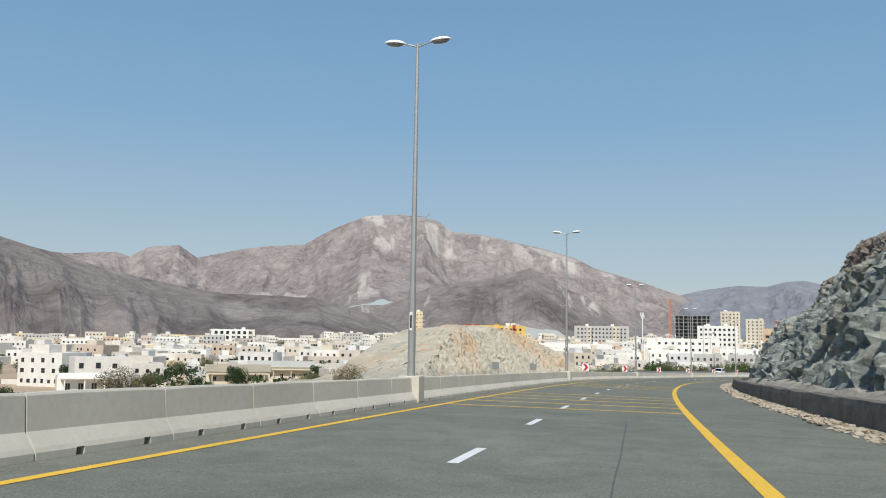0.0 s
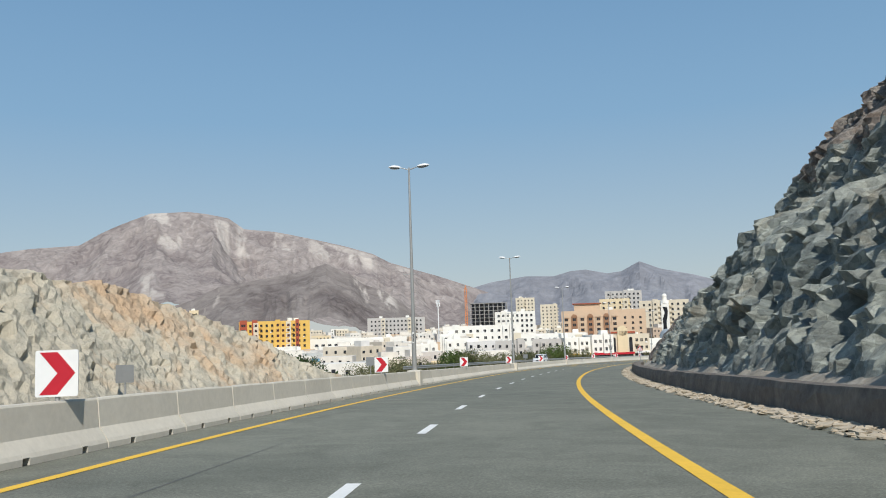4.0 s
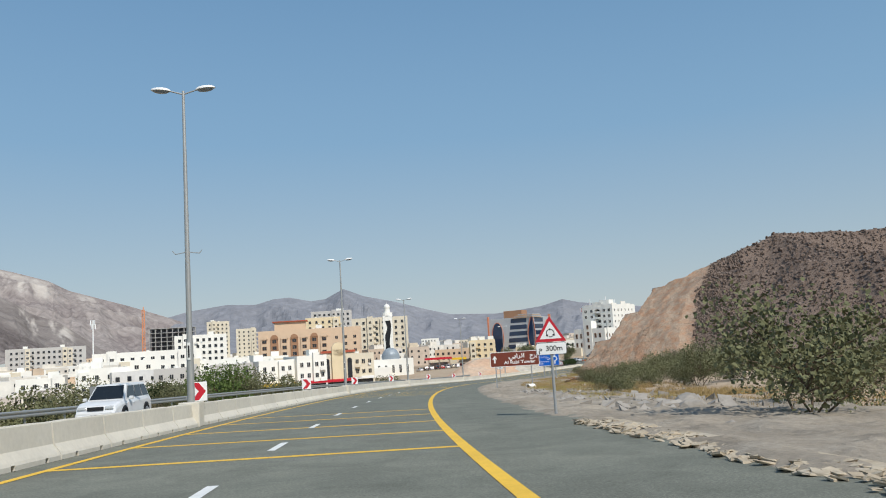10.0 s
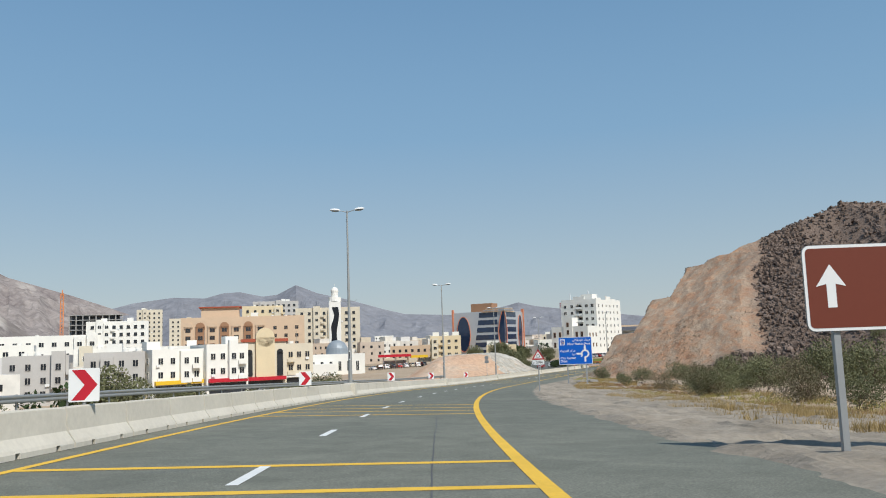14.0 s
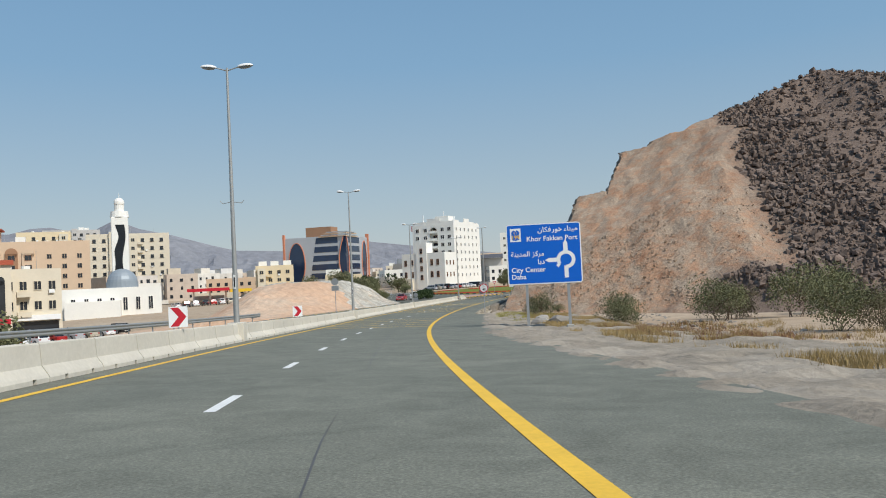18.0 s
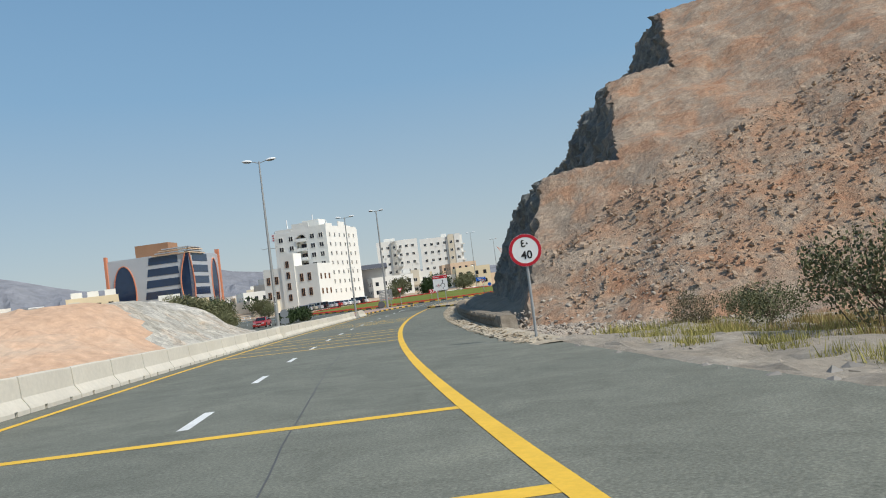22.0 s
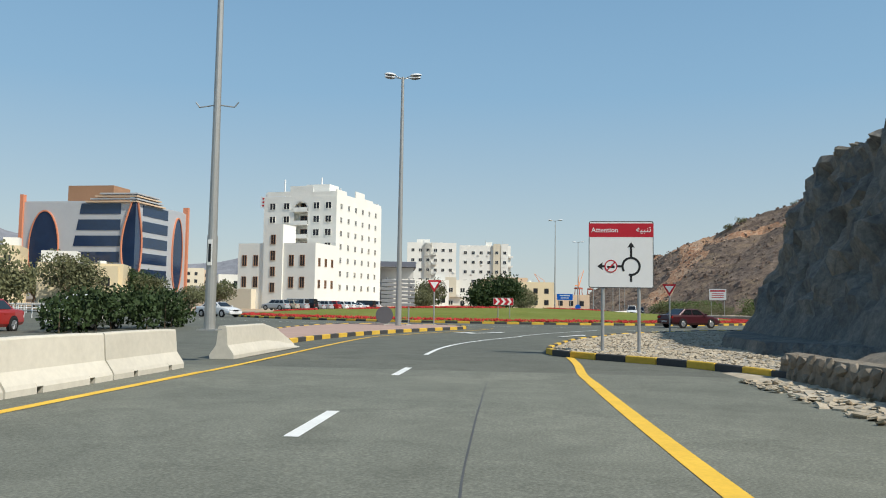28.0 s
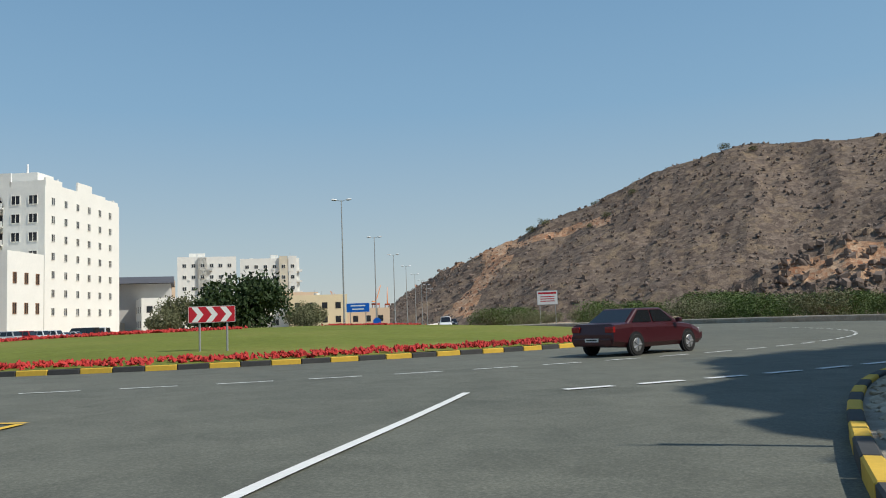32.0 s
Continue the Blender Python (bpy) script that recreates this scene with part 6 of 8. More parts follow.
def verge_points(s, l):
    """Places on the ground right of the road, for arrays."""
    s, l = np.asarray(s, float), np.asarray(l, float)
    p = road(s, l)
    g = ground_height(p[..., 0], p[..., 1])
    h = hill_north(s, l)[2]
    shoulder = p[..., 2] - 0.02 - 0.45 * np.clip((-l - 4.3) / 9.7, 0, 1)
    p[..., 2] = np.maximum(np.maximum(g, h), np.where(l > -14, shoulder, -9)) - 0.03
    return p


def on_verge(s, l):
    return tuple(verge_points(np.array([s]), np.array([l]))[0])


for s, l, kind, size in ((186.5, -11.0, 0, 1.45), (193, -15, 2, 1.0), (200, -18, 0, 1.0), (238, -24, 0, 1.6), (243, -30, 0, 1.9), (250, -34, 0, 1.7), (256, -22, 2, 1.1), (262, -29, 0, 1.8), (270, -33, 2, 1.5),
                         (277, -20, 1, 1.0), (284, -27, 0, 1.5), (292, -18, 2, 0.9), (300, -24, 0, 1.4), (306, -31, 0, 1.8), (312, -17, 1, 1.0), (320, -26, 2, 1.4), (330, -22, 0, 1.3), (345, -14.5, 0, 0.85),
                         (349, -22, 0, 1.35), (352, -29, 0, 1.9), (358, -34, 2, 1.7), (361, -17, 2, 1.1), (366.5, -10.6, 0, 1.1), (371, -10.5, 2, 0.5), (374.5, -9.8, 1, 0.45), (378, -13, 2, 0.5), (225, -15, 2, 0.8), (214, -12, 2, 0.6), (335, -35, 1, 1.6), (342, -40, 0, 1.7),
                         (232, -38, 0, 1.7), (222, -36, 0, 1.4), (212, -34, 2, 1.2), (356, -25, 1, 1.5)):
    x_, y_, z_ = on_verge(s, l)
    put(shrubs[kind], x_, y_, size * rv.uniform(0.9, 1.1), rv.uniform(0, 360), rv.uniform(0.9, 1.25), z_)
for k in range(24):
    s, l = rv.uniform(340, 372), -rv.uniform(34, 75)
    x_, y_, z_ = on_verge(s, l)
    put(shrubs[rv.choice((0, 2))], x_, y_, rv.uniform(0.35, 0.8), rv.uniform(0, 360), 1.2, z_)


def grass_field(name, mat, patches, n, label):
    """Tufts of thin dry blades."""
    r = np.random.RandomState(n)
    box_ = np.array(patches)[r.randint(0, len(patches), n)]
    s = box_[:, 0] + (box_[:, 1] - box_[:, 0]) * r.random_sample(n)
    l = -(box_[:, 2] + (box_[:, 3] - box_[:, 2]) * r.random_sample(n))
    keep = fbm(s / 3.5, l / 2, seed=3, octaves=3) > -0.02
    c = np.repeat(verge_points(s[keep], l[keep]), 11, 0)
    m = len(c)
    base = c + np.column_stack([r.uniform(-.18, .18, (m, 2)), np.zeros(m)])
    a = r.uniform(0, 6.28, m)
    d = np.column_stack([0.015 * np.cos(a), 0.015 * np.sin(a), np.zeros(m)])
    tip = base + np.column_stack([r.uniform(-.16, .16, (m, 2)), r.uniform(0.10, 0.42, m)])
    V = np.stack([base - d, base + d, tip], 1).reshape(-1, 3)
    me = bpy.data.meshes.new(name)
    me.from_pydata(V.tolist(), [], np.arange(3 * m).reshape(-1, 3).tolist())
    me.materials.append(mat)
    return tagged(new(name, me), label, "grass", kind="stuff")


grass_field("dry_grass", DRY_GRASS, ((190, 345, 10.5, 24), (192, 280, 9.0, 17), (200, 262, 10, 20), (300, 345, 8.5, 13), (345, 372, 9, 16)), 30000, "straw-coloured dry grass tufts on stony ground")
grass_field("red_grass", RED_GRASS, ((296, 345, 11, 20), (225, 262, 13, 19), (318, 336, 10, 14)), 2400, "rusty dry grass patches on stony ground")

grass_field("green_grass", surface("yellow_green_grass", (0.36, 0.32, 0.10), 0.9, var=0.35, big=0.4, fine=4), ((350, 376, 7.2, 12), (358, 371, 6.6, 9.5), (200, 236, 9, 13), (262, 300, 12, 22)), 4200, "yellow-green grass tufts among stones")
# stones on the verge, boulders on the hill
STONE = surface("loose_stone", (0.36, 0.33, 0.29), 0.95, var=0.3, big=0.7, fine=5, rand=0.3, bumpy=0.4)
BOULDER = surface("dark_boulder", (0.20, 0.15, 0.122), 0.95, var=0.4, big=0.4, fine=3, bumpy=0.5, bdist=0.05)


rq = np.random.RandomState(21)
vs_ = np.concatenate([rq.uniform(184, 374, 7000), rq.uniform(184, 212, 1500), rq.uniform(338, 374, 2500)])
vl_ = -(5.2 + 17 * rq.random_sample(11000) ** 1.5)
tagged(pebbles("verge_stones", STONE, verge_points(vs_, vl_), 0.02 + 0.19 * rq.random_sample(11000) ** 6, (1.2, 0.9, 0.7), None, 6), "loose grey stones along the gravel verge", "stones")
hs, hl, hp = hill_pts
flatp = hp.reshape(-1, 3)
okp = flatp[((hl.ravel() < -12) & (flatp[:, 2] > 1.5) & (soft.ravel() < 0.3))]
pick = okp[rq.randint(0, len(okp), 65000)] + np.column_stack([rq.uniform(-.8, .8, (65000, 2)), np.zeros(65000)])
tagged(pebbles("hill_boulders", BOULDER, pick, 0.07 + 0.26 * rq.random_sample(65000) ** 3, (1.1, 0.9, 0.7), None, 7, 0.6, "cube"), "dark brown boulders strewn over the hillside", "stones")

tan_at = flatp[(hl.ravel() < -9) & (hl.ravel() > -40) & (flatp[:, 2] > 0.8) & (soft.ravel() > 0.5) & (hs.ravel() < 392) & (depth.ravel() < -0.3)]
pick = tan_at[rq.randint(0, len(tan_at), 9000)] + np.column_stack([rq.uniform(-.3, .3, (9000, 2)), np.zeros(9000)])
TAN_STONE = surface("tan_stone", (0.42, 0.31, 0.22), 0.95, var=0.35, big=0.5, fine=4, bumpy=0.4)
tagged(pebbles("slope_stones", TAN_STONE, pick, 0.02 + 0.08 * rq.random_sample(9000) ** 6, (1.1, 0.9, 0.6), None, 17, 0.6, "cube"), "small rusty stones on the scraped slope", "stones")

RUBBLE = surface("grey_tan_rubble", (0.40, 0.34, 0.275), 0.95, var=0.35, big=0.6, fine=5, bumpy=0.4)
rs_, rl_ = rq.uniform(352, 388, 11000), -(6.0 + 8 * rq.random_sample(11000) ** 1.4)
tagged(pebbles("rubble", RUBBLE, verge_points(rs_, rl_), 0.022 + 0.12 * rq.random_sample(11000) ** 6, (1.1, 0.9, 0.7), None, 19, 0.6), "grey rubble at the foot of the hill", "stones")
ps_, pl_ = rq.uniform(189, 222, 1500), -(7.2 + 5.5 * rq.random_sample(1500))
tagged(pebbles("pale_rubble", STONE, verge_points(ps_, pl_), 0.04 + 0.20 * rq.random_sample(1500) ** 3, (1.2, 0.9, 0.7), None, 23, 0.6, "cube"), "pale rubble strewn on the verge", "stones")
# big white pipe pieces left on the verge
for s, l, t, ln in ((238.6, -9.1, 20, 0.9), (239.6, -9.6, 75, 0.8)):
    x_, y_, z_ = on_verge(s, l)
    o = thing("concrete_pipe", pose(x_, y_, z_ + 0.22, 0, 90, t), "short white concrete pipe lying on the verge", "pipe", "pipe pieces")
    part("pipe_wall", ring(0.17, 0.24, 0, ln, 20), CHALK, o).matrix_basis = pose(0, 0, 0, 90, 0, 0)
for s, l, q in ((343.5, -8.6, 0.5), (345.2, -10.2, 0.65), (347.5, -9.3, 0.4), (351, -9.6, 0.55), (192, -9.8, 0.4), (195, -10.6, 0.5)):
    x_, y_, z_ = on_verge(s, l)
    b = bmesh.new()
    bmesh.ops.create_icosphere(b, subdivisions=2, radius=q)
    for v in b.verts:
        v.co *= 1 + 0.35 * noise.noise(v.co * 2.2 + Vector((s, 0, 0)))
    o = part("boulder", b, STONE)
    o.matrix_basis = pose(x_, y_, z_ + q * 0.3, 10, 5, s * 40)
    o.scale = (1.3, 1, 0.75)
    tagged(o, "pale grey boulder on the gravel verge", "boulder", "boulders on the verge")

# bushes at the roundabout
BUSH = plant("bush", 71, 3.7, 8.0, False, LEAF_DARK, 9000, 0.13, 30, "large rounded dark green bush on the lawn", "bush", G3, 0.02)
BUSH.matrix_basis = pose(RB[0] + 4.5, RB[1] + 2.5, 1.05)
for x_, y_, sz, w, k in ((231.0, 384.5, 0.5, 1.1, 0), (252.0, 412.0, 0.95, 1.0, 2), (236, 397, 0.95, 1.3, 0), (240, 404, 0.9, 1.3, 0), (361, 457, 1.15, 1.0, 0), (353, 452, 0.8, 1.1, 2), (302, 470, 1.2, 1.1, 1), (312, 486, 1.1, 1.1, 1), (322, 476, 0.9, 1.2, 0),
                         (379, 445, 0.8, 1.3, 2), (390, 452, 0.9, 1.3, 0), (410, 462, 0.9, 1.2, 2), (432, 470, 0.9, 1.2, 0), (300, 498, 1.2, 1.1, 2)):
    put(trees[k], x_, y_, sz, rv.uniform(0, 360), w)
hedge = thing("hedge", Matrix(), "clipped dark green hedge beside the slip road", "hedge")
b = bmesh.new()
rh = random.Random(3)
cs = [((243.0 + 8.5 * t + rh.uniform(-.6, .6), 386.0 + 5.6 * t + rh.uniform(-.9, .9), 0.9 + rh.uniform(-.3, .5)), 0.85) for t in np.linspace(0, 1.25, 26)]
leaves(b, cs, 6500, 0.09, rh)
part("foliage", b, LEAF_DARK, hedge)
b = bmesh.new()
for c, q in cs[::3]:
    tube(b, (c[0], c[1], -0.3), (c[0], c[1], c[2]), 0.04, 0.02, 5)
part("stem", b, BARK, hedge)
for k in range(26):
    t = k / 25
    x_, y_ = 385 + 75 * t, 372 + 12 * math.sin(5 * t) - 6 * t
    put(shrubs[3 if k % 3 else 2], x_, y_, rv.uniform(1.3, 2.3), rv.uniform(0, 360), 1.5, -0.4)
for k in range(22):
    put(shrubs[rv.choice((0, 3))], rv.uniform(400, 470), rv.uniform(335, 430), rv.uniform(0.9, 1.9), rv.uniform(0, 360), 1.4, -0.5)
for s, l, size, k in ((150, 30, 1.2, 1), (158, 34, 1.0, 0), (163, 40, 1.1, 2), (170, 36, 1.0, 0), (182, 44, 1.2, 1), (192, 50, 1.1, 1), (205, 52, 1.0, 0), (214, 60, 1.2, 1), (224, 62, 1.0, 0), (232, 70, 1.1, 1),
                      (246, 66, 0.9, 2), (258, 64, 1.0, 2), (272, 58, 1.0, 2), (330, 48, 0.8, 0), (352, 60, 0.8, 0), (140, 44, 1.1, 1), (132, 52, 1.2, 0), (120, 60, 1.2, 2)):
    p = road(s, l)
    put(trees[k], p[0], p[1], size * rv.uniform(0.75, 0.95), rv.uniform(0, 360), rv.uniform(0.9, 1.2))
for k in range(46):
    s, l = rv.uniform(138, 330), rv.uniform(24, 60)
    p = road(s, l)
    put(shrubs[rv.choice((0, 1, 2))], p[0], p[1], rv.uniform(0.8, 1.7), rv.uniform(0, 360), 1.2)
for s, l, q in ((22, 30, 0.5), (35, 24, 0.6), (46, 36, 0.6), (58, 22, 0.7), (12, 40, 0.6), (62, 28, 0.5)):
    p = road(s, l)
    put(shrubs[1], p[0], p[1], q, s * 17, 1.2)
for k in range(40):
    s, l = rv.uniform(198, 335), -rv.uniform(17, 38)
    x_, y_, z_ = on_verge(s, l)
    put(shrubs[rv.choice((0, 0, 2, 1))], x_, y_, rv.uniform(0.5, 1.1), rv.uniform(0, 360), rv.uniform(1.0, 1.4), z_)

# ---- town ----
# dark grey: hall roof, and painted shade inside the unfinished frame
ROOF_AND_SHADE = surface("dark_roof_and_shade", (0.10, 0.10, 0.11), 0.6, var=0.2)


def window_mesh(w, h, frame_mat=CHALK, glass=PANE):
    """A framed window: sill, frame and pane on one mesh."""
    me = bpy.data.meshes.new("window")
    b = bmesh.new()
    t = min(0.09, w * 0.08)
    xs, zs = (-w / 2 - t, -w / 2, -0.03, 0.03, w / 2, w / 2 + t), (-t, 0, h, h + t)
    v = [[b.verts.new((x, -0.10, z)) for z in zs] for x in xs]
    rim = [(i, 0) for i in range(5)] + [(5, j) for j in range(3)] + [(i, 3) for i in range(5, 0, -1)] + [(0, j) for j in range(3, 0, -1)]
    back = [b.verts.new((xs[i], 0.0, zs[j])) for i, j in rim]
    for k, (i, j) in enumerate(rim):
        n, (p, q) = (k + 1) % len(rim), rim[(k + 1) % len(rim)]
        b.faces.new((v[p][q], v[i][j], back[k], back[n])).material_index = 1
    for i in range(5):
        for j in range(3):
            c = (v[i][j], v[i + 1][j], v[i + 1][j + 1], v[i][j + 1])
            if j != 1 or i not in (1, 3):
                b.faces.new(c).material_index = 1
                continue
            d = [b.verts.new((o.co.x, -0.03, o.co.z)) for o in c]
            b.faces.new(d)
            for k in range(4):
                b.faces.new((c[k], c[(k + 1) % 4], d[(k + 1) % 4], d[k])).material_index = 1
    b.to_mesh(me)
    b.free()
    me.materials.append(glass)
    me.materials.append(frame_mat)
    return me


WIN = {}


def window(parent, w, h, m, mat=CHALK, glass=PANE):
    key = (round(w, 1), round(h, 1), mat.name, glass.name)
    if key not in WIN:
        WIN[key] = window_mesh(w, h, mat, glass)
    o = new("window", WIN[key])
    o.parent, o.matrix_basis = parent, m
    return o


def body(parent, w, d, h, mat, name="wall", base=-3.0, x=0.0, y=0.0, parapet=0.7):
    """Walls with a parapet round a sunken flat roof. The front stands at y."""
    b = bmesh.new()
    box(b, x - w / 2, x + w / 2, y, y + d, base, h - parapet)
    t = 0.25
    for x0, x1, y0, y1 in ((x - w / 2, x + w / 2, y, y + t), (x - w / 2, x + w / 2, y + d - t, y + d), (x - w / 2, x - w / 2 + t, y + t, y + d - t), (x + w / 2 - t, x + w / 2, y + t, y + d - t)):
        box(b, x0, x1, y0, y1, h - parapet, h)
    return part(name, b, mat, parent)


def facade(parent, w, z0, floors, fh, cols, ww, wh, y=0.0, x=0.0, mat=CHALK, side=0, glass=PANE, skip=()):
    """Rows of windows. side 0: front, 1: right flank (x fixed), -1: left flank."""
    for f in range(floors):
        for c in range(cols):
            if (f, c) in skip:
                continue
            u = -w / 2 + (c + 0.5) * w / cols
            z = z0 + f * fh
            if side == 0:
                m = pose(x + u, y - 0.002, z)
            elif side == 1:
                m = pose(x + 0.002, y + u + w / 2, z, 0, 0, 90)
            else:
                m = pose(x - 0.002, y + u + w / 2, z, 0, 0, -90)
            window(parent, ww, wh, m, mat, glass)


def roof_kit(parent, w, d, h, r, n=3):
    """Tanks, stair heads and masts on a flat roof."""
    for k in range(n):
        q = r.random()
        x_, y_ = r.uniform(-w * 0.38, w * 0.38), r.uniform(d * 0.2, d * 0.8)
        b = bmesh.new()
        if q < 0.45:
            tube(b, (x_, y_, h - 0.7), (x_, y_, h + 0.6), 0.7, 0.65, 12)
            part("water_tank", b, CHALK, parent)
        elif q < 0.8:
            box(b, x_ - 1.5, x_ + 1.5, y_ - 1.5, y_ + 1.5, h - 0.7, h + 1.8)
            part("stair_head", b, CHALK, parent)
        else:
            tube(b, (x_, y_, h - 0.7), (x_, y_, h + 3.2), 0.05, 0.03, 6)
            part("mast", b, GALV, parent)


def ac_units(parent, w, z0, floors, fh, r, n, y=0.0):
    for k in range(n):
        x_, z_ = r.uniform(-w * 0.45, w * 0.45), z0 + r.randrange(floors) * fh - 0.6
        b = bmesh.new()
        box(b, x_ - 0.4, x_ + 0.4, y - 0.35, y - 0.003, z_, z_ + 0.55)
        part("air_conditioner", b, LAMP_WHITE, parent)


def block(x, y, face, w, d, h, floors, cols, mat, label, seed=1, base=-2.0, ww=1.3, wh=1.3, sides=(1, -1), side_cols=3, kit=3, frame_mat=None, group=""):
    """A plain flat-roofed block facing a place."""
    r = random.Random(seed)
    o = thing("building", face_to(x, y, base, face), label, "building", group)
    body(o, w, d, h, mat, base=-2.5)
    fh = (h - 1.2) / floors
    fm = frame_mat or mat
    if y > 590:
        # far off: all its windows joined
        wb = bmesh.new()
        for f in range(floors):
            z = fh * (f + 0.33)
            for c in range(cols):
                u = -w * 0.46 + (c + 0.5) * w * 0.92 / cols
                box(wb, u - ww / 2, u + ww / 2, -0.04, 0.02, z, z + wh)
                box(wb, u - ww / 2 - 0.12, u + ww / 2 + 0.12, -0.22, 0.02, z - 0.2, z - 0.05)
            for c in range(side_cols):
                u = d * 0.05 + (c + 0.5) * d * 0.9 / side_cols
                for s in sides:
                    box(wb, s * w / 2 - 0.04, s * w / 2 + 0.04, u - ww / 2, u + ww / 2, z, z + wh)
        part("window_rest", wb, PANE, o)["kind"] = "stuff"
    else:
        facade(o, w * 0.92, fh * 0.33, floors, fh, cols, ww, wh, 0, 0, fm)
        for s in sides:
            facade(o, d * 0.9, fh * 0.33, floors, fh, side_cols, ww, wh, d * 0.05, s * w / 2, fm, s)
    # projecting bays with balconies
    for k in range(max(1, cols // 3)):
        c = r.randrange(cols)
        u = -w * 0.46 + (c + 0.5) * w * 0.92 / cols
        bw = min(w * 0.92 / cols * 0.92, 3.6)
        hb = h - r.choice((0.4, 1.0, -0.8))
        b = bmesh.new()
        box(b, u - bw / 2, u + bw / 2, -1.0, -0.003, fh * 0.95, hb)
        bay = part("bay", b, r.choice((mat, mat, CREAM)), o)
        for f in range(1, floors):
            window(o, min(ww, bw * 0.7), wh, pose(u, -1.002, fh * (f + 0.33)), fm)
            b = bmesh.new()
            box(b, u + bw * 0.55, u + bw * 0.55 + 2.0, -1.1, -0.003, fh * f - 0.1, fh * f + 0.75)
            part("balcony", b, mat, o)
    roof_kit(o, w, d, h, r, kit)
    ac_units(o, w, fh * 0.33, floors, fh, r, max(1, floors))
    return o


MID = tuple(road(150, 2)[:2])
LATE = tuple(road(330, 2)[:2])

# white seven-storey block by the roundabout
o = thing("apartment_building", pose(358.3, 480.8, 1.8, 0, 0, 17.5), "white seven-storey apartment block with an arched balcony bay", "building")
# its long flank lies along local x; its front, with the balconies, looks along -x
b = bmesh.new()
box(b, 1.7, 25.4, 0, 18.5, -2.5, 24.0)
part("wall", b, CHALK, o)
# front skin with the tall arched balcony bay left open
for y0, y1, z0, z1 in ((0, 7.2, -2.5, 24.0), (10.8, 18.5, -2.5, 24.0), (7.2, 10.8, -2.5, 11.3), (7.2, 10.8, 22.6, 24.0)):
    b = bmesh.new()
    box(b, -0.2, 1.7, y0, y1, z0, z1)
    part("front_wall", b, CHALK, o)
for sg in (-1, 1):
    cv = [(1.8 * math.cos(radians(a)), 20.8 + 1.8 * math.sin(radians(a))) for a in range(0, 91, 15)]
    b = slab([(sg * p, q) for p, q in cv + [(1.8, 22.6)]], -0.3, 0.0)
    bmesh.ops.recalc_face_normals(b, faces=b.faces[:])
    part("arch_haunch", b, CHALK, o).matrix_basis = pose(0.1, 9.0, 0, 0, 0, -90)
b = bmesh.new()
for k in range(5):
    x0 = 1.0 + 5 * k
    hgt = (25.4, 24.6, 26.2, 25.0, 24.6)[k]
    box(b, x0 - 1.0, x0 + 4.0, 0.0, 0.3, 24.0, hgt)
for y0, hgt in ((0.3, 25.0), (6.0, 26.4), (12.0, 25.2)):
    box(b, 0, 0.3, y0, y0 + 5.9, 24.0, hgt)
box(b, 23.7, 24, 0.3, 18.5, 24, 25)
box(b, 0.3, 23.7, 18.2, 18.5, 24, 25)
part("parapet", b, CHALK, o)
b = bmesh.new()
box(b, 6, 11, 5, 11, 24.0, 27.6)
part("stair_head", b, CHALK, o)
for x_, y_, hh_ in ((8, 8, 4.0), (3, 15, 3.0), (14, 6, 2.2)):
    b = bmesh.new()
    tube(b, (x_, y_, 24), (x_, y_, 24 + 1.5 + hh_), 0.22, 0.18, 8)
    part("mast", b, LAMP_WHITE, o)
for f in range(7):
    z = 2.8 + f * 3.05
    for c in range(6):
        window(o, 0.9, 1.2, pose(2.2 + 3.9 * c, -0.002, z), CHALK)
    for c in (2.0, 5.0, 12.6, 16.2):
        if f > 2 or c < 6:
            window(o, 1.4, 1.4, pose(-0.202, c, z, 0, 0, -90), CHALK)
    b = bmesh.new()
    if f > 2:
        box(b, -0.5, 1.7, 7.2, 10.8, z - 0.65, z - 0.45)
        box(b, -0.5, -0.4, 7.2, 10.8, z - 0.45, z + 0.35)
        part("balcony", b, CHALK, o)
        window(o, 1.8, 1.9, pose(1.698, 9.0, z - 0.3, 0, 0, -90), BROWN_WALL)
b = ring(1.8, 2.15, 0, 0.2, 20, 0, 180)
part("arch", b, CHALK, o).matrix_basis = pose(-0.2, 9.0, 20.8, 0, 0, -90)
# the lower wing towards the road
wing = thing("apartment_wing", pose(351.5, 476.5, 0.8, 0, 0, 17.5), "white four-storey wing with dark slot windows", "building")
b = bmesh.new()
box(b, -4.0, 5.6, 1.0, 19.6, -2.5, 13.4)
part("wall", b, CHALK, wing)
b = bmesh.new()
box(b, -4.3, 1.2, 8.6, 13.2, -2.5, 17.4)
part("stair_tower", b, CHALK, wing)
for y_, n, z_ in ((4.0, 2, 4.0), (6.6, 2, 4.0), (15.2, 2, 4.0), (18.0, 2, 4.0)):
    for k in range(n):
        window(wing, 1.0, 2.2, pose(-4.002, y_, z_ + 4.6 * k, 0, 0, -90), BROWN_WALL)
for k in range(4):
    window(wing, 1.0, 1.9, pose(-4.302, 10.9, 3.0 + 3.4 * k, 0, 0, -90), BROWN_WALL)
for x_ in (-2.2, 0.8, 3.8):
    for z_ in (4.0, 8.6):
        window(wing, 0.8, 1.6, pose(x_, 0.998, z_), BROWN_WALL)
b = bmesh.new()
box(b, -5.8, -4.0, 15.0, 23.5, -2.5, 3.6)
part("entrance_block", b, CREAM, wing)
b = bmesh.new()
box(b, -0.5, 6.0, -0.10, 0.0, 21.6, 24.2)
bn = part("roof_banner", b, SIGN_WHITE, o, "white banner with dark red bars")
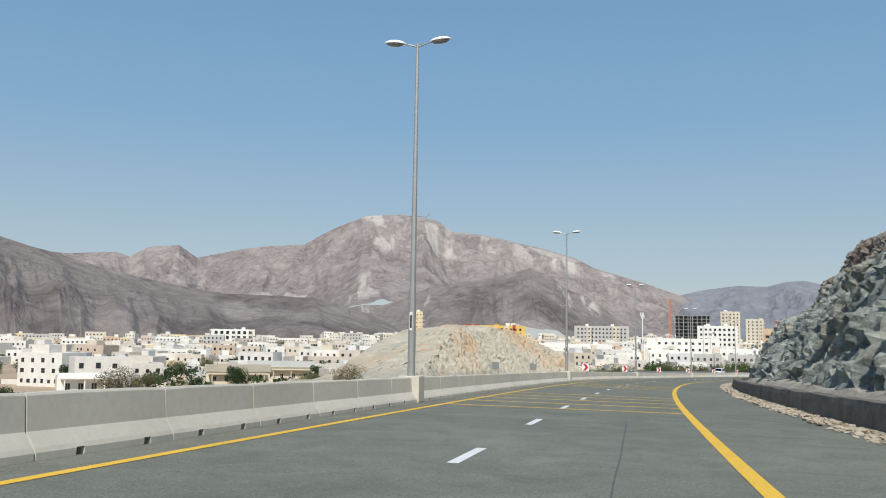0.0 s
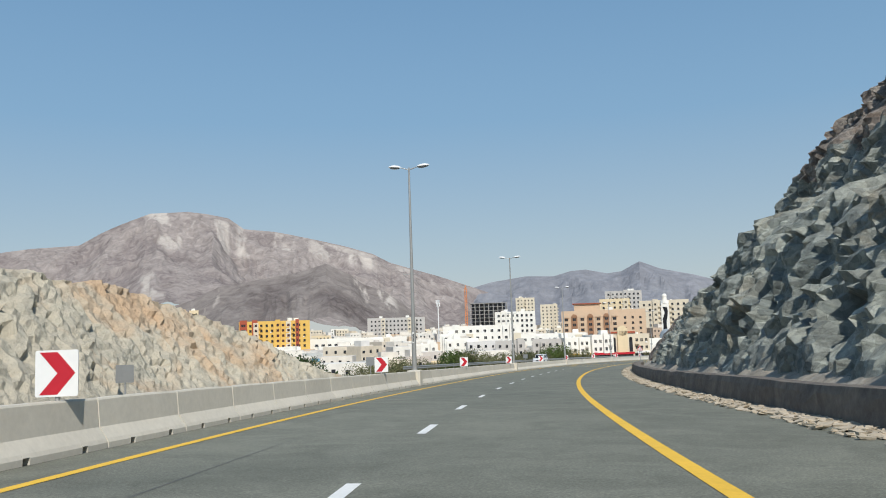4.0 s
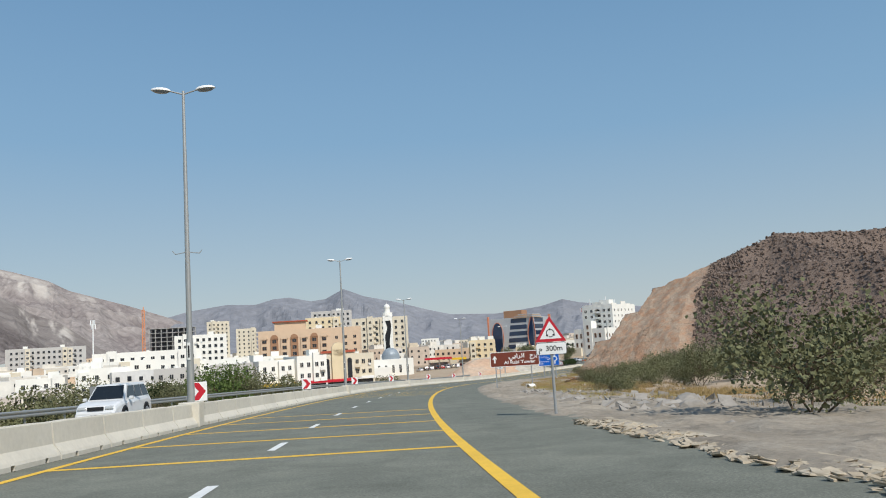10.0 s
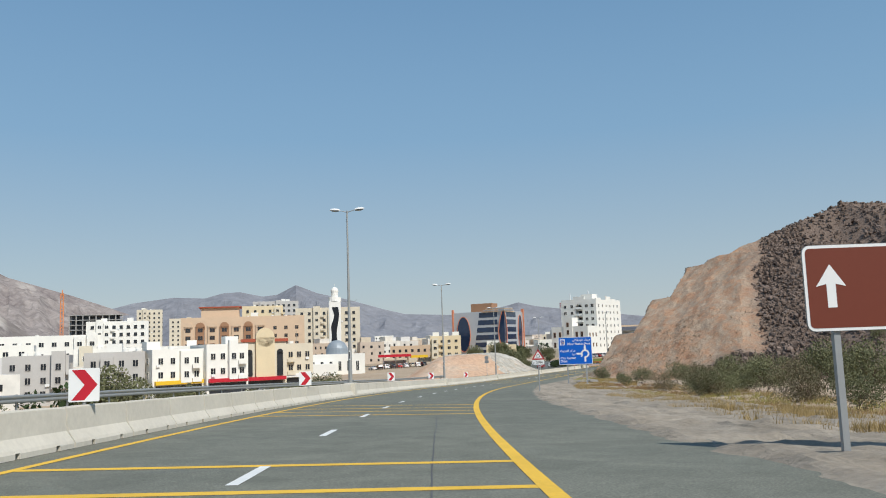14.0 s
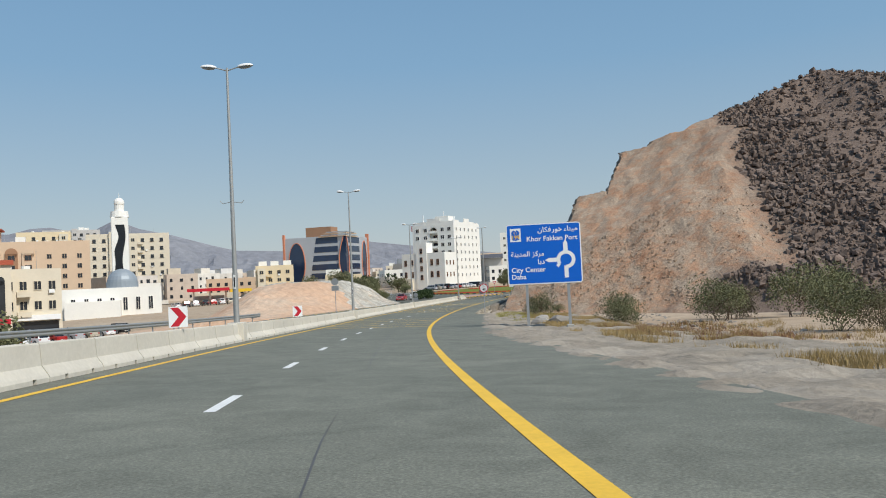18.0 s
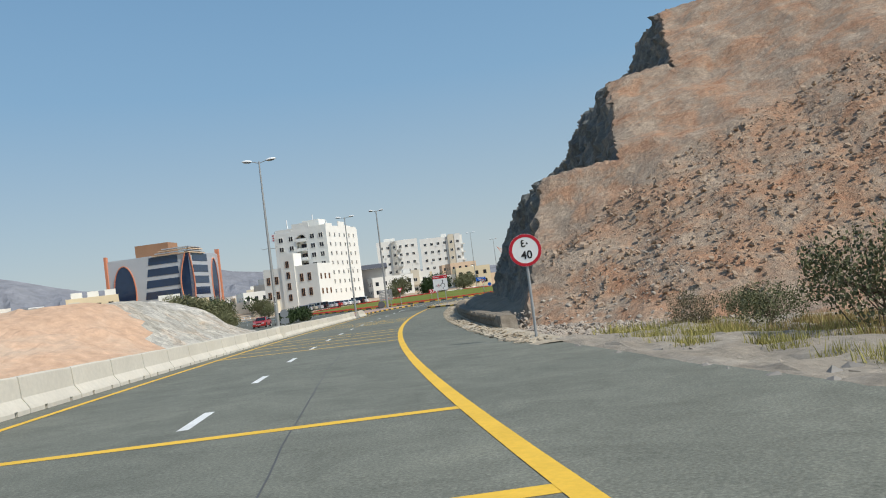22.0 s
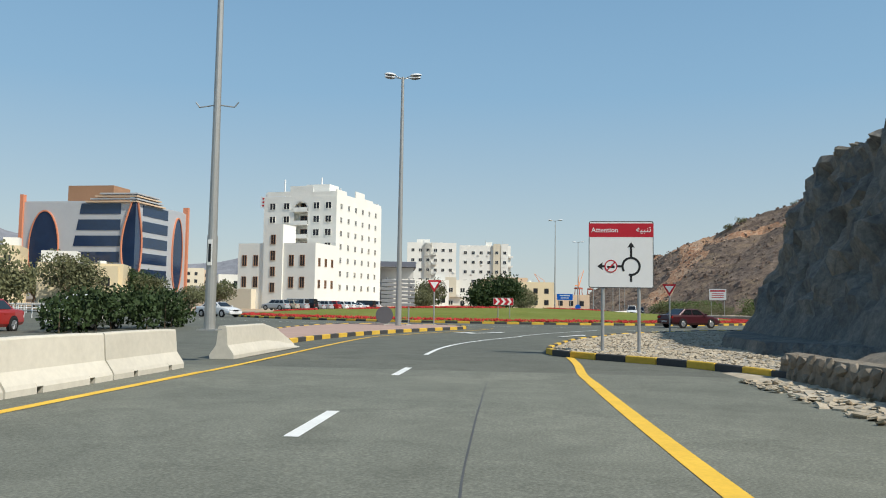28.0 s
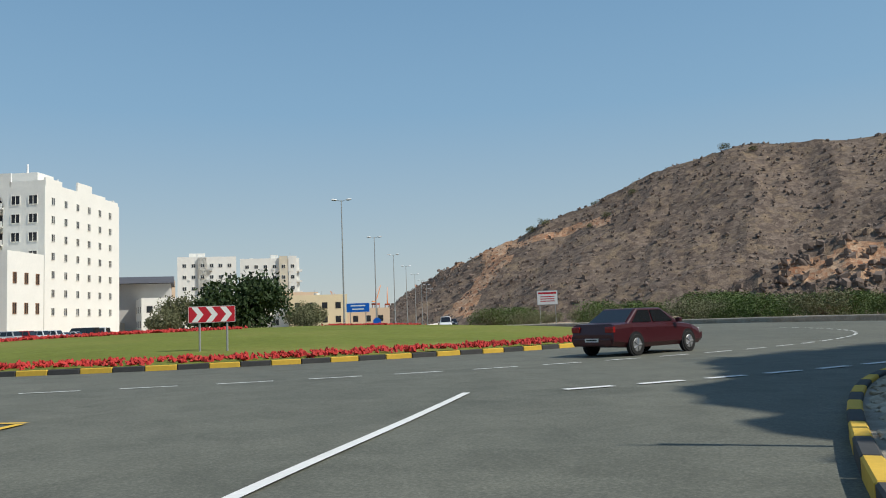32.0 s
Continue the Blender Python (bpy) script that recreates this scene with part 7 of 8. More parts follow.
bn.matrix_basis = pose(-0.05, 19.0, 0, 0, 0, -90)
for z_ in (21.9, 22.7, 23.5):
    b = bmesh.new()
    box(b, 0, 5.5, -0.13, -0.101, z_, z_ + 0.4)
    part("bar", b, SIGN_RED, bn)

# glass office block with the orange frame
o = thing("office_building", pose(327.2, 510.8, 0.0, 0, 0, 27.5), "blue glass office block with silver bands and an orange frame", "building")
H_ = 23.9
b = bmesh.new()
box(b, 0.4, 23.6, 0.4, 25.6, -3.0, H_ - 1.5)
part("core", b, SILVER, o)


def office_face(m, w, ovals, strips, lens_at):
    """One elevation: silver skin, glass bands, oval glazing with orange rims."""
    skin = bmesh.new()
    box(skin, 0, w, -0.2, 0.38, 1.5, H_ - 1.2)
    part("skin", skin, SILVER, o).matrix_basis = m
    for a, c in strips:
        for k in range(6):
            z = 2.6 + k * 3.5
            q = bmesh.new()
            f = [(a - 3.2 + 0.62 * k if a > 4 else a, z), (c, z), (c, z + 2.3), (a - 3.2 + 0.62 * k + 0.4 if a > 4 else a, z + 2.3)]
            part("glass_band", slab(f, -0.30, -0.2), BLUE_GLASS, o).matrix_basis = m
    for x_, rx, rz, zc in ovals:
        pts = [(x_ + rx * math.cos(radians(t)), zc + rz * math.sin(radians(t))) for t in range(0, 360, 10)]
        part("oval_glazing", slab(pts, -0.34, -0.2), BLUE_GLASS, o).matrix_basis = m
        q = bmesh.new()
        vs = []
        for t in range(0, 361, 10):
            ct, st_ = math.cos(radians(t)), math.sin(radians(t))
            vs.append([q.verts.new((x_ + (rx + e) * ct, y_, zc + (rz + e) * st_)) for e, y_ in ((0, -0.2), (0, -0.5), (0.27, -0.5), (0.27, -0.2))])
        for p0, p1 in zip(vs[:-1], vs[1:]):
            for i in range(4):
                q.faces.new((p0[i], p0[(i + 1) % 4], p1[(i + 1) % 4], p1[i]))
        part("oval_rim", q, RIM, o, "salmon-orange rim").matrix_basis = m


M_LEFT = pose(0, 26, 0, 0, 0, -90)     # the face towards the road's approach
M_RIGHT = Matrix()
office_face(M_LEFT, 26, ((5.2, 3.4, 8.2, 12.5),), ((13.5, 23.0),), 0)
office_face(M_RIGHT, 24, ((19.5, 2.4, 8.6, 12.5),), ((3.2, 14.5),), 0)
q = bmesh.new()
vs = []
for k in range(0, 25):
    t = k / 24
    z = 3 + 20 * t
    wd = 2.5 * math.sin(math.pi * t)
    vs.append([q.verts.new(c) for c in ((-0.55, wd * 0.9, z), (-0.75, -0.75, z), (wd * 0.9, -0.55, z))])
for p0, p1 in zip(vs[:-1], vs[1:]):
    for i in range(2):
        q.faces.new((p0[i], p0[i + 1], p1[i + 1], p1[i]))
part("corner_lens", q, BLUE_GLASS, o)
for sgn in (0, 1):
    q = bmesh.new()
    for k in range(24):
        pts = []
        for kk in (k, k + 1):
            t = kk / 24
            wd = 2.5 * math.sin(math.pi * t) * 0.9 + 0.15
            pts.append((-0.62, wd, 3 + 20 * t) if sgn else (wd, -0.62, 3 + 20 * t))
        tube(q, pts[0], pts[1], 0.22, None, 6)
    part("lens_rim", q, RIM, o, "salmon-orange rim")
b = bmesh.new()
box(b, -0.7, 0.4, 25.9, 26.7, -3, H_ + 0.5)
part("fin", b, RIM, o, "salmon-orange end fin")
b = bmesh.new()
box(b, 23.7, 24.5, -0.7, 0.6, -3, H_ + 0.4)
part("fin", b, RIM, o, "salmon-orange end fin")
for k in range(4):
    b = bmesh.new()
    box(b, -0.9 - 0.15 * k, 12 - 1.2 * k, -0.9 - 0.15 * k, 0.3, H_ - 1.3 + 0.55 * k, H_ - 1.0 + 0.55 * k)
    part("cornice", b, SILVER if k % 2 else TAN, o)
    b = bmesh.new()
    box(b, -0.9 - 0.15 * k, 0.2, 0.31, 11 - 1.2 * k, H_ - 1.3 + 0.55 * k, H_ - 1.0 + 0.55 * k)
    part("cornice", b, SILVER if k % 2 else TAN, o)
b = bmesh.new()
box(b, 5, 12, 8, 19, H_ - 1.5, H_ + 3.2)
part("plant_room", b, BROWN_WALL, o, "brown roof plant room")
b = bmesh.new()
box(b, 0.4, 24, 0.3, 26, H_ - 1.5, H_ - 0.9)
part("roof", b, SILVER, o)

# mosque
mq = thing("mosque", face_to(206, 452, -1.8, MID), "white mosque hall with a grey dome", "mosque")
body(mq, 22, 14, 7.6, CHALK, parapet=0.5)
body(mq, 12, 5, 4.6, CHALK, "porch", y=-5, x=-4, parapet=0.4)
facade(mq, 20, 2.2, 1, 3, 7, 0.9, 3.0, 0, 0)
b = bmesh.new()
bmesh.ops.create_uvsphere(b, u_segments=24, v_segments=12, radius=3.6, matrix=Matrix.Translation((2, 6, 8.6)))
tube(b, (2, 6, 7.2), (2, 6, 9.0), 3.7, 3.7, 24)
part("dome", b, surface("dome_grey", (0.30, 0.34, 0.37), 0.5, 0.2, var=0.15), mq)
mn = thing("minaret", face_to(212.8, 461.6, -1.8, MID), "slim white minaret with a wavy black panel", "minaret")
b = bmesh.new()
box(b, -2.0, 2.0, 0, 4.0, -2, 25.5)
part("shaft", bevelled(b, 0.15, 1), CHALK, mn)
pts = []
for k in range(0, 21):
    t = k / 20
    pts.append((0.95 + 0.45 * math.sin(t * 9.0), 4 + 19.5 * t))
left = [(x_ - 1.9 + 0.25 * math.sin(z_), z_) for x_, z_ in pts]
part("wavy_panel", slab(pts + left[::-1], -0.06, -0.004), BLACK_GLASS, mn, "black wavy panel")
b = bmesh.new()
tube(b, (0, 2, 25.5), (0, 2, 27.0), 2.3, 2.1, 16)
tube(b, (0, 2, 27.0), (0, 2, 28.6), 1.2, 1.2, 16)
part("gallery", b, CHALK, mn)
b = bmesh.new()
bmesh.ops.create_uvsphere(b, u_segments=16, v_segments=10, radius=1.3, matrix=Matrix.Translation((0, 2, 29.2)))
tube(b, (0, 2, 30), (0, 2, 31.8), 0.08, 0.03, 6)
part("cap", b, CHALK, mn)

# tan arcaded block
tb = thing("apartment_building", face_to(216, 552, -1.5, MID), "tan apartment block with brown arched bays", "building")
body(tb, 52, 22, 24.5, TAN, parapet=0.9)
for k in range(7):
    x_ = -23 + 5.0 * k
    b = bmesh.new()
    box(b, x_ - 1.9, x_ + 1.9, -0.5, -0.003, 4, 20.5)
    tube(b, (x_, -0.5, 20.5), (x_, -0.003, 20.5), 1.9, None, 20)
    part("arched_bay", b, BROWN_WALL if k % 2 else TAN, tb)
    for f in range(5):
        window(tb, 2.0, 1.7, pose(x_, -0.503, 5.0 + 3.3 * f), BROWN_WALL)
facade(tb, 14, 5, 5, 3.4, 3, 1.4, 1.5, 0, 18, TAN)
body(tb, 16, 10, 29, TAN, "roof_storey", 23, -10, 5)
b = bmesh.new()
box(b, -19, -1, 4, 16, 28.8, 29.3)
part("brown_cornice", b, RUST, tb)
roof_kit(tb, 48, 20, 24.5, random.Random(3), 5)

# gabled shop block
gb = thing("shop_building", face_to(157.5, 391.5, -1.5, LATE), "cream shop block with a round-headed gable and red roof edge", "building")
body(gb, 10.4, 12, 11.0, CREAM, parapet=0.5)
b = bmesh.new()
box(b, -2.2, 2.2, -0.7, -0.003, 2.8, 12.0)
tube(b, (0, -0.7, 12.0), (0, -0.003, 12.0), 2.2, None, 20)
part("gable", b, SAND_WALL, gb)
for x_ in (-3.6, 3.6):
    b = bmesh.new()
    box(b, x_ - 0.7, x_ + 0.7, -0.25, -0.003, 3.2, 8.6)
    tube(b, (x_, -0.25, 8.6), (x_, -0.003, 8.6), 0.7, None, 14)
    part("tall_window", b, PANE, gb)
b = bmesh.new()
box(b, -5.5, 5.5, -0.4, 0.3, 11.0, 11.7)
part("red_cornice", b, RUST, gb)
b = bmesh.new()
box(b, -4.8, 4.8, -1.1, -0.003, 2.2, 3.0)
part("shop_fascia", b, SIGN_RED, gb, "red shop fascia with pale bars")
b = bmesh.new()
box(b, -4.2, 4.2, -0.06, -0.004, 0, 2.1)
part("shop_front", b, PANE, gb)
for x_, y_, w, h, mat, lab, sd in ((147.3, 388.0, 9.4, 10.8, CHALK, "white three-storey block with shops below", 5), (167.4, 396.5, 9.0, 10.6, CREAM, "cream three-storey block with balconies and shops", 6),
                                   (137.0, 389.5, 11.5, 10.0, CHALK, "white three-storey house block with small windows", 7), (124.6, 393.0, 12.0, 9.8, GREY_WALL, "grey-white rendered house block with balconies", 8),
                                   (110.5, 399.0, 12.5, 9.6, GREY_WALL, "grey-white rendered house with arched windows", 9), (94.0, 418.0, 15, 11.0, CHALK, "white apartment house with balconies", 10),
                                   (78.0, 425.0, 13, 9.0, CHALK, "white flat-roofed house with small windows", 11)):
    q = block(x_, y_, LATE if x_ > 130 else MID, w, 12, h, 3, 4, mat, lab, sd, -1.6, 1.0, 1.3)
    if x_ > 130:
        b = bmesh.new()
        box(b, -w * 0.46, w * 0.46, -0.9, -0.003, 2.5, 3.3)
        part("shop_fascia", b, (SIGN_WHITE, GOLD, SIGN_RED)[sd % 3], q, "shop fascia without readable words")
        b = bmesh.new()
        box(b, -w * 0.44, w * 0.44, -0.14, -0.104, 0.0, 2.3)
        part("shop_front", b, PANE, q)

block(14, 600, MID, 44, 16, 24.5, 7, 12, OCHRE, "ochre and rust-red seven-storey apartment block", 21, -1.5, 1.4, 1.4, frame_mat=RUST)
yo = scene.objects[[o_.name for o_ in scene.objects if o_.get("label", "").startswith("ochre and")][0]]
for x_, w in ((-19.5, 4.6), (-12.5, 3.4), (2.0, 2.0), (14.0, 2.2)):
    b = bmesh.new()
    box(b, x_ - w / 2, x_ + w / 2, -0.9, -0.12, -2.5, 25.3)
    part("red_bay", b, RUST, yo)
    for f in range(7):
        window(yo, w * 0.55, 1.6, pose(x_, -0.902, 1.4 + 3.3 * f), RUST)
block(68, 611, MID, 64, 26, 11.5, 2, 14, CHALK, "long white hall with a low sheet roof", 22, -1.0, 2.2, 1.2, side_cols=5)
block(-59, 858, MID, 8, 8, 38, 9, 2, SAND_WALL, "slim sand-coloured tower in the town", 23, 2, 1.0, 1.2, side_cols=2)
block(122, 807, MID, 52, 18, 24, 6, 14, GREY_WALL, "pale blue-grey long apartment block", 24, 3, 1.5, 1.4)
block(-217, 735, MID, 38, 18, 19, 4, 7, CHALK, "white four-storey block with deep arched windows", 25, -1, 2.6, 2.6)
block(275, 905, MID, 20, 18, 42, 11, 5, CREAM, "cream-white apartment tower with small windows", 26, 4, 1.3, 1.4)
block(297, 893, MID, 18, 16, 34, 9, 4, CREAM, "cream-white apartment tower with small windows", 27, 4, 1.3, 1.4)
block(189, 655, MID, 30, 14, 24, 6, 8, CHALK, "white apartment block with square balconies", 28, 2, 1.6, 1.6)
block(130, 525, MID, 44, 16, 17, 4, 10, CHALK, "white stepped apartment block with balconies", 29, -1.5, 1.5, 1.5)
block(150, 466, MID, 38, 14, 12, 3, 9, CHALK, "white three-storey row with shops", 30, -2, 1.4, 1.4)
block(108, 470, MID, 26, 14, 13.5, 4, 6, CHALK, "white block with projecting balconies", 31, -2, 1.4, 1.4)
block(338, 795, MID, 34, 18, 42, 10, 8, GREY_WALL, "pale blue-white hotel block in the town", 32, 4, 1.8, 1.6)
block(284, 605, MID, 34, 18, 30, 8, 8, CREAM, "cream apartment tower with balconies", 33, 0, 1.4, 1.4)
block(262, 640, MID, 22, 16, 33, 9, 5, SAND_WALL, "sand-coloured apartment tower with flat roof", 34, 0, 1.4, 1.4)
block(310, 660, MID, 26, 16, 30, 8, 6, CHALK, "white apartment tower with flat roof", 35, 0, 1.4, 1.4)
for k, (x_, y_, w, h) in enumerate(((532, 585, 23, 29.0), (547, 565, 24, 28.0))):
    block(x_, y_, LATE, w, 16, h, 6, 6, CHALK, "white six-storey block with roof masts", 36 + k, 2, 1.4, 1.4, kit=6)
block(432, 502, LATE, 12, 10, 9, 2, 3, CHALK, "low white house with an arched door", 40, 0.5)
block(418, 470, LATE, 16, 10, 6, 1, 4, CHALK, "low white house behind the trees", 41, 0.2)
hall = thing("hall", face_to(404, 503, 0.8, LATE), "grey hall with a curved dark roof", "building")
body(hall, 13, 14, 11.5, GREY_WALL, parapet=0.3)
b = bmesh.new()
tube(b, (-7.2, 7, 6.0), (7.2, 7, 6.0), 10.2, None, 40)
for v in b.verts:
    v.co.z = max(11.3, (v.co.z - 6) * 0.72 + 6)
part("curved_roof", b, ROOF_AND_SHADE, hall)
block(292, 470, LATE, 12, 10, 8, 2, 3, SAND_WALL, "yellow two-storey house behind trees", 42, -1)
block(300, 520, LATE, 14, 12, 13, 4, 4, SAND_WALL, "yellow four-storey house behind trees", 43, -1)

# concrete frame under construction, with a crane
cf = thing("construction_frame", face_to(226, 872, 3, MID), "bare grey concrete frame of an unfinished building", "building")
for f in range(11):
    b = bmesh.new()
    box(b, -19, 19, 0, 20, f * 3.7, f * 3.7 + 0.45)
    part("slab", b, GREY_ROOF, cf)
for k in range(9):
    for j in range(3):
        b = bmesh.new()
        box(b, -18.6 + k * 4.6, -17.9 + k * 4.6, 0.3 + j * 9.2, 1.0 + j * 9.2, -3, 37)
        part("column", b, GREY_ROOF, cf)
# solid dark block gives the shade between the open floors as colour
b = bmesh.new()
box(b, -17, 17, 5, 18, 0, 36.5)
part("dark_interior", b, ROOF_AND_SHADE, cf)
cr = thing("tower_crane", face_to(200, 860, 3, MID), "orange tower crane beside the unfinished building", "crane")
b = bmesh.new()
for dx in (-1, 1):
    for dy in (-1, 1):
        tube(b, (dx, dy, -3), (dx, dy, 52), 0.22, None, 5)
for k in range(22):
    z = k * 2.4
    tube(b, (-1, -1, z), (1, -1, z + 2.4), 0.14, None, 4)
    tube(b, (1, 1, z), (-1, 1, z + 2.4), 0.14, None, 4)
    tube(b, (-1, 1, z), (-1, -1, z + 2.4), 0.14, None, 4)
part("mast", b, ORANGE, cr)
b = bmesh.new()
tube(b, (0, 0, 51), (0, 26, 53), 0.3, 0.2, 5)
tube(b, (0, 0, 55), (0, 26, 53), 0.12, None, 4)
tube(b, (0, 0, 51), (0, -8, 51), 0.3, None, 5)
tube(b, (0, 0, 51), (0, 0, 55), 0.3, None, 5)
part("jib", b, ORANGE, cr)
ms = thing("telecom_mast", pose(121, 605, 0), "white telecom mast with drum antennas", "mast")
b = bmesh.new()
tube(b, (0, 0, -3), (0, 0, 34), 0.5, 0.3, 10)
part("pole", b, LAMP_WHITE, ms)
for k in range(6):
    b = bmesh.new()
    a = radians(60 * k)
    box(b, -0.3, 0.3, -0.15, 0.15, 29.5 + (k % 2) * 2.0, 32.0 + (k % 2) * 2.0, pose(1.1 * math.cos(a), 1.1 * math.sin(a), 0, 0, 0, 60 * k))
    part("antenna", b, LAMP_WHITE, ms)

# warehouse, villas, petrol station
wh_ = thing("warehouse", face_to(22, 443, -3.6, MID), "blue sheet-metal warehouse with a pale roof", "warehouse")
b = bmesh.new()
box(b, -20, 20, 0, 22, -2, 6.0)
part("wall", b, BLUE_ROOF, wh_)
b = bmesh.new()
vv = [b.verts.new(c) for c in ((-20.4, -0.4, 6.0), (20.4, -0.4, 6.0), (20.4, 11, 8.4), (-20.4, 11, 8.4), (20.4, 22.4, 6.0), (-20.4, 22.4, 6.0))]
for f in ((0, 1, 2, 3), (3, 2, 4, 5), (0, 3, 5), (1, 4, 2)):
    b.faces.new([vv[i] for i in f])
bmesh.ops.solidify(b, geom=b.faces[:], thickness=0.2)
part("roof", b, CHALK, wh_)
for k in range(5):
    b = bmesh.new()
    box(b, -17 + 8 * k, -13 + 8 * k, -0.08, -0.003, 0, 4.2)
    part("roller_door", b, GREY_ROOF, wh_)


def villa(x, y, z, w, d, h, mat, roof, label):
    v = thing("villa", face_to(x, y, z, (0, 20)), label, "house")
    body(v, w, d, h, mat, parapet=0.4)
    if roof:
        b = bmesh.new()
        vv = [b.verts.new(c) for c in ((-w / 2 - .5, -.5, h), (w / 2 + .5, -.5, h), (w / 2 + .5, d / 2, h + 2.0), (-w / 2 - .5, d / 2, h + 2.0), (w / 2 + .5, d + .5, h), (-w / 2 - .5, d + .5, h))]
        for f in ((0, 1, 2, 3), (3, 2, 4, 5), (0, 3, 5), (1, 4, 2)):
            b.faces.new([vv[i] for i in f])
        bmesh.ops.solidify(b, geom=b.faces[:], thickness=0.15)
        part("roof", b, roof, v)
    facade(v, w * 0.9, 1.0, 1, 3, 5, 1.0, 1.4)
    for k in range(4):
        b = bmesh.new()
        tube(b, (-w * 0.4 + w * 0.27 * k, -1.6, -1), (-w * 0.4 + w * 0.27 * k, -1.6, h * 0.8), 0.16, None, 8)
        part("porch_column", b, mat, v)
    b = bmesh.new()
    box(b, -w * 0.46, w * 0.46, -2.0, -0.003, h * 0.8, h * 0.88)
    part("porch_roof", b, mat, v)


villa(-84, 182, 0.6, 15, 10, 4.2, CHALK, None, "white flat-roofed villa with a columned porch")
villa(-72, 252, -1.0, 19, 12, 3.8, CREAM, CREAM, "cream house with a shallow pitched roof")
villa(-66, 284, -1.5, 22, 12, 4.6, CREAM, CHALK, "pale house with a white pitched roof")
villa(-40, 300, -2, 14, 10, 4.0, CHALK, None, "low white courtyard house")
villa(-130, 210, 0, 12, 9, 4.0, CREAM, RUST, "small house with a dark pitched roof")
pt = thing("petrol_station", face_to(261, 497, -1.4, LATE), "petrol station with a red and yellow canopy", "petrol station")
b = bmesh.new()
box(b, -9, 4, -4, 4, 5.0, 6.0)
part("canopy", b, SIGN_RED, pt)
b = bmesh.new()
box(b, 4.2, 11, -3, 3, 4.4, 5.4)
part("side_canopy", b, GOLD, pt)
for x_ in (-7, -2, 3, 9):
    b = bmesh.new()
    box(b, x_ - 0.25, x_ + 0.25, -0.25, 0.25, -1, 5.0)
    part("canopy_column", b, CHALK, pt)
body(pt, 14, 6, 4.4, CREAM, "shop", y=6, parapet=0.3)

# low houses of the town
HOUSE = [CHALK, CREAM, CHALK, CREAM, CREAM, SAND_WALL, GREY_WALL, TAN]
rt = random.Random(77)
KEEP_OUT = [(o_.matrix_world.translation.x, o_.matrix_world.translation.y) for o_ in scene.objects if o_.get("category") in ("building", "mosque", "warehouse", "house", "crane", "petrol station")]
count = 0
for ring_ in range(12):
    dist = 330 + ring_ * 62
    for k in range(34):
        az = -34 + 80 * (k + rt.uniform(-0.4, 0.4)) / 33
        if az > 16 and dist < 520:
            continue
        d_ = dist + rt.uniform(-24, 24)
        x_, y_ = 20 + d_ * math.sin(radians(az)), 60 + d_ * math.cos(radians(az))
        if (az < -12 and d_ > 880) or (next(iter(station(np.array([x_]), np.array([y_]))))[0] < 452 and abs(list(station(np.array([x_]), np.array([y_])))[1][0]) < 105):
            continue
        if any(math.hypot(x_ - a, y_ - c) < 32 for a, c in KEEP_OUT) or rt.random() < 0.12:
            continue
        w, d, f = rt.uniform(11, 24), rt.uniform(9, 16), rt.choice((1, 1, 2, 2, 2, 3, 3, 4 if dist > 600 else 2))
        f = min(f, 1 if dist < 420 else 2 if dist < 560 else 4)
        z_ = float(ground_height(np.array([x_]), np.array([y_]))[0])
        h = f * 3.1 + 1.0
        mat = rt.choice(HOUSE)
        hs_ = thing("house", face_to(x_, y_, z_, (30 + rt.uniform(-150, 150), 80)), ("low white flat-roofed house", "white two-storey flat-roofed house", "pale three-storey house block", "pale four-storey house block")[f - 1], "house", "houses of the town")
        body(hs_, w, d, h, mat)
        wb = bmesh.new()
        for ff in range(f):
            for c in range(int(w / 3)):
                u = -w / 2 + 1.6 + c * 3
                box(wb, u - 0.6, u + 0.6, -0.05, 0.02, 1.0 + ff * 3.1, 2.4 + ff * 3.1)
            for sgn in (-1, 1):
                for c in range(int(d / 4)):
                    u = 2 + c * 4
                    box(wb, sgn * w / 2 - 0.04, sgn * w / 2 + 0.04, u - 0.6, u + 0.6, 1.0 + ff * 3.1, 2.4 + ff * 3.1)
        part("window_rest", wb, PANE, hs_)["kind"] = "stuff"
        if rt.random() < 0.6:
            roof_kit(hs_, w, d, h, rt, 1)
        count += 1
        if rt.random() < 0.42:
            put(rt.choice(trees), x_ + rt.uniform(-16, 16), y_ - rt.uniform(10, 16), rt.uniform(0.7, 1.2), rt.uniform(0, 360), rt.uniform(1.0, 1.5), z_ - 0.3)


# the rest of the low town, too far to pick apart
def town_paint():
    m, nt, bs = nodes_of("town_render")
    g = nt.nodes.new("ShaderNodeNewGeometry")
    c = ramp(nt, g.outputs["Random Per Island"], [(0.0, (0.78, 0.75, 0.68)), (0.45, (0.70, 0.65, 0.57)), (0.62, (0.60, 0.52, 0.40)), (0.8, (0.68, 0.67, 0.65)), (0.92, (0.52, 0.40, 0.29)), (1.0, (0.62, 0.60, 0.57))])
    n = noise_tex(nt, coords(nt), 0.5, 5)
    nt.links.new(mix(nt, 1.0, c, ramp(nt, n, [(0.3, (0.85,) * 3), (0.7, (1.05,) * 3)]), "MULTIPLY"), bs.inputs["Base Color"])
    bs.inputs["Roughness"].default_value = 0.9
    return m


CUBE_V = np.array([(-1, -1, 0), (1, -1, 0), (1, 1, 0), (-1, 1, 0), (-1, -1, 1), (1, -1, 1), (1, 1, 1), (-1, 1, 1)], float)
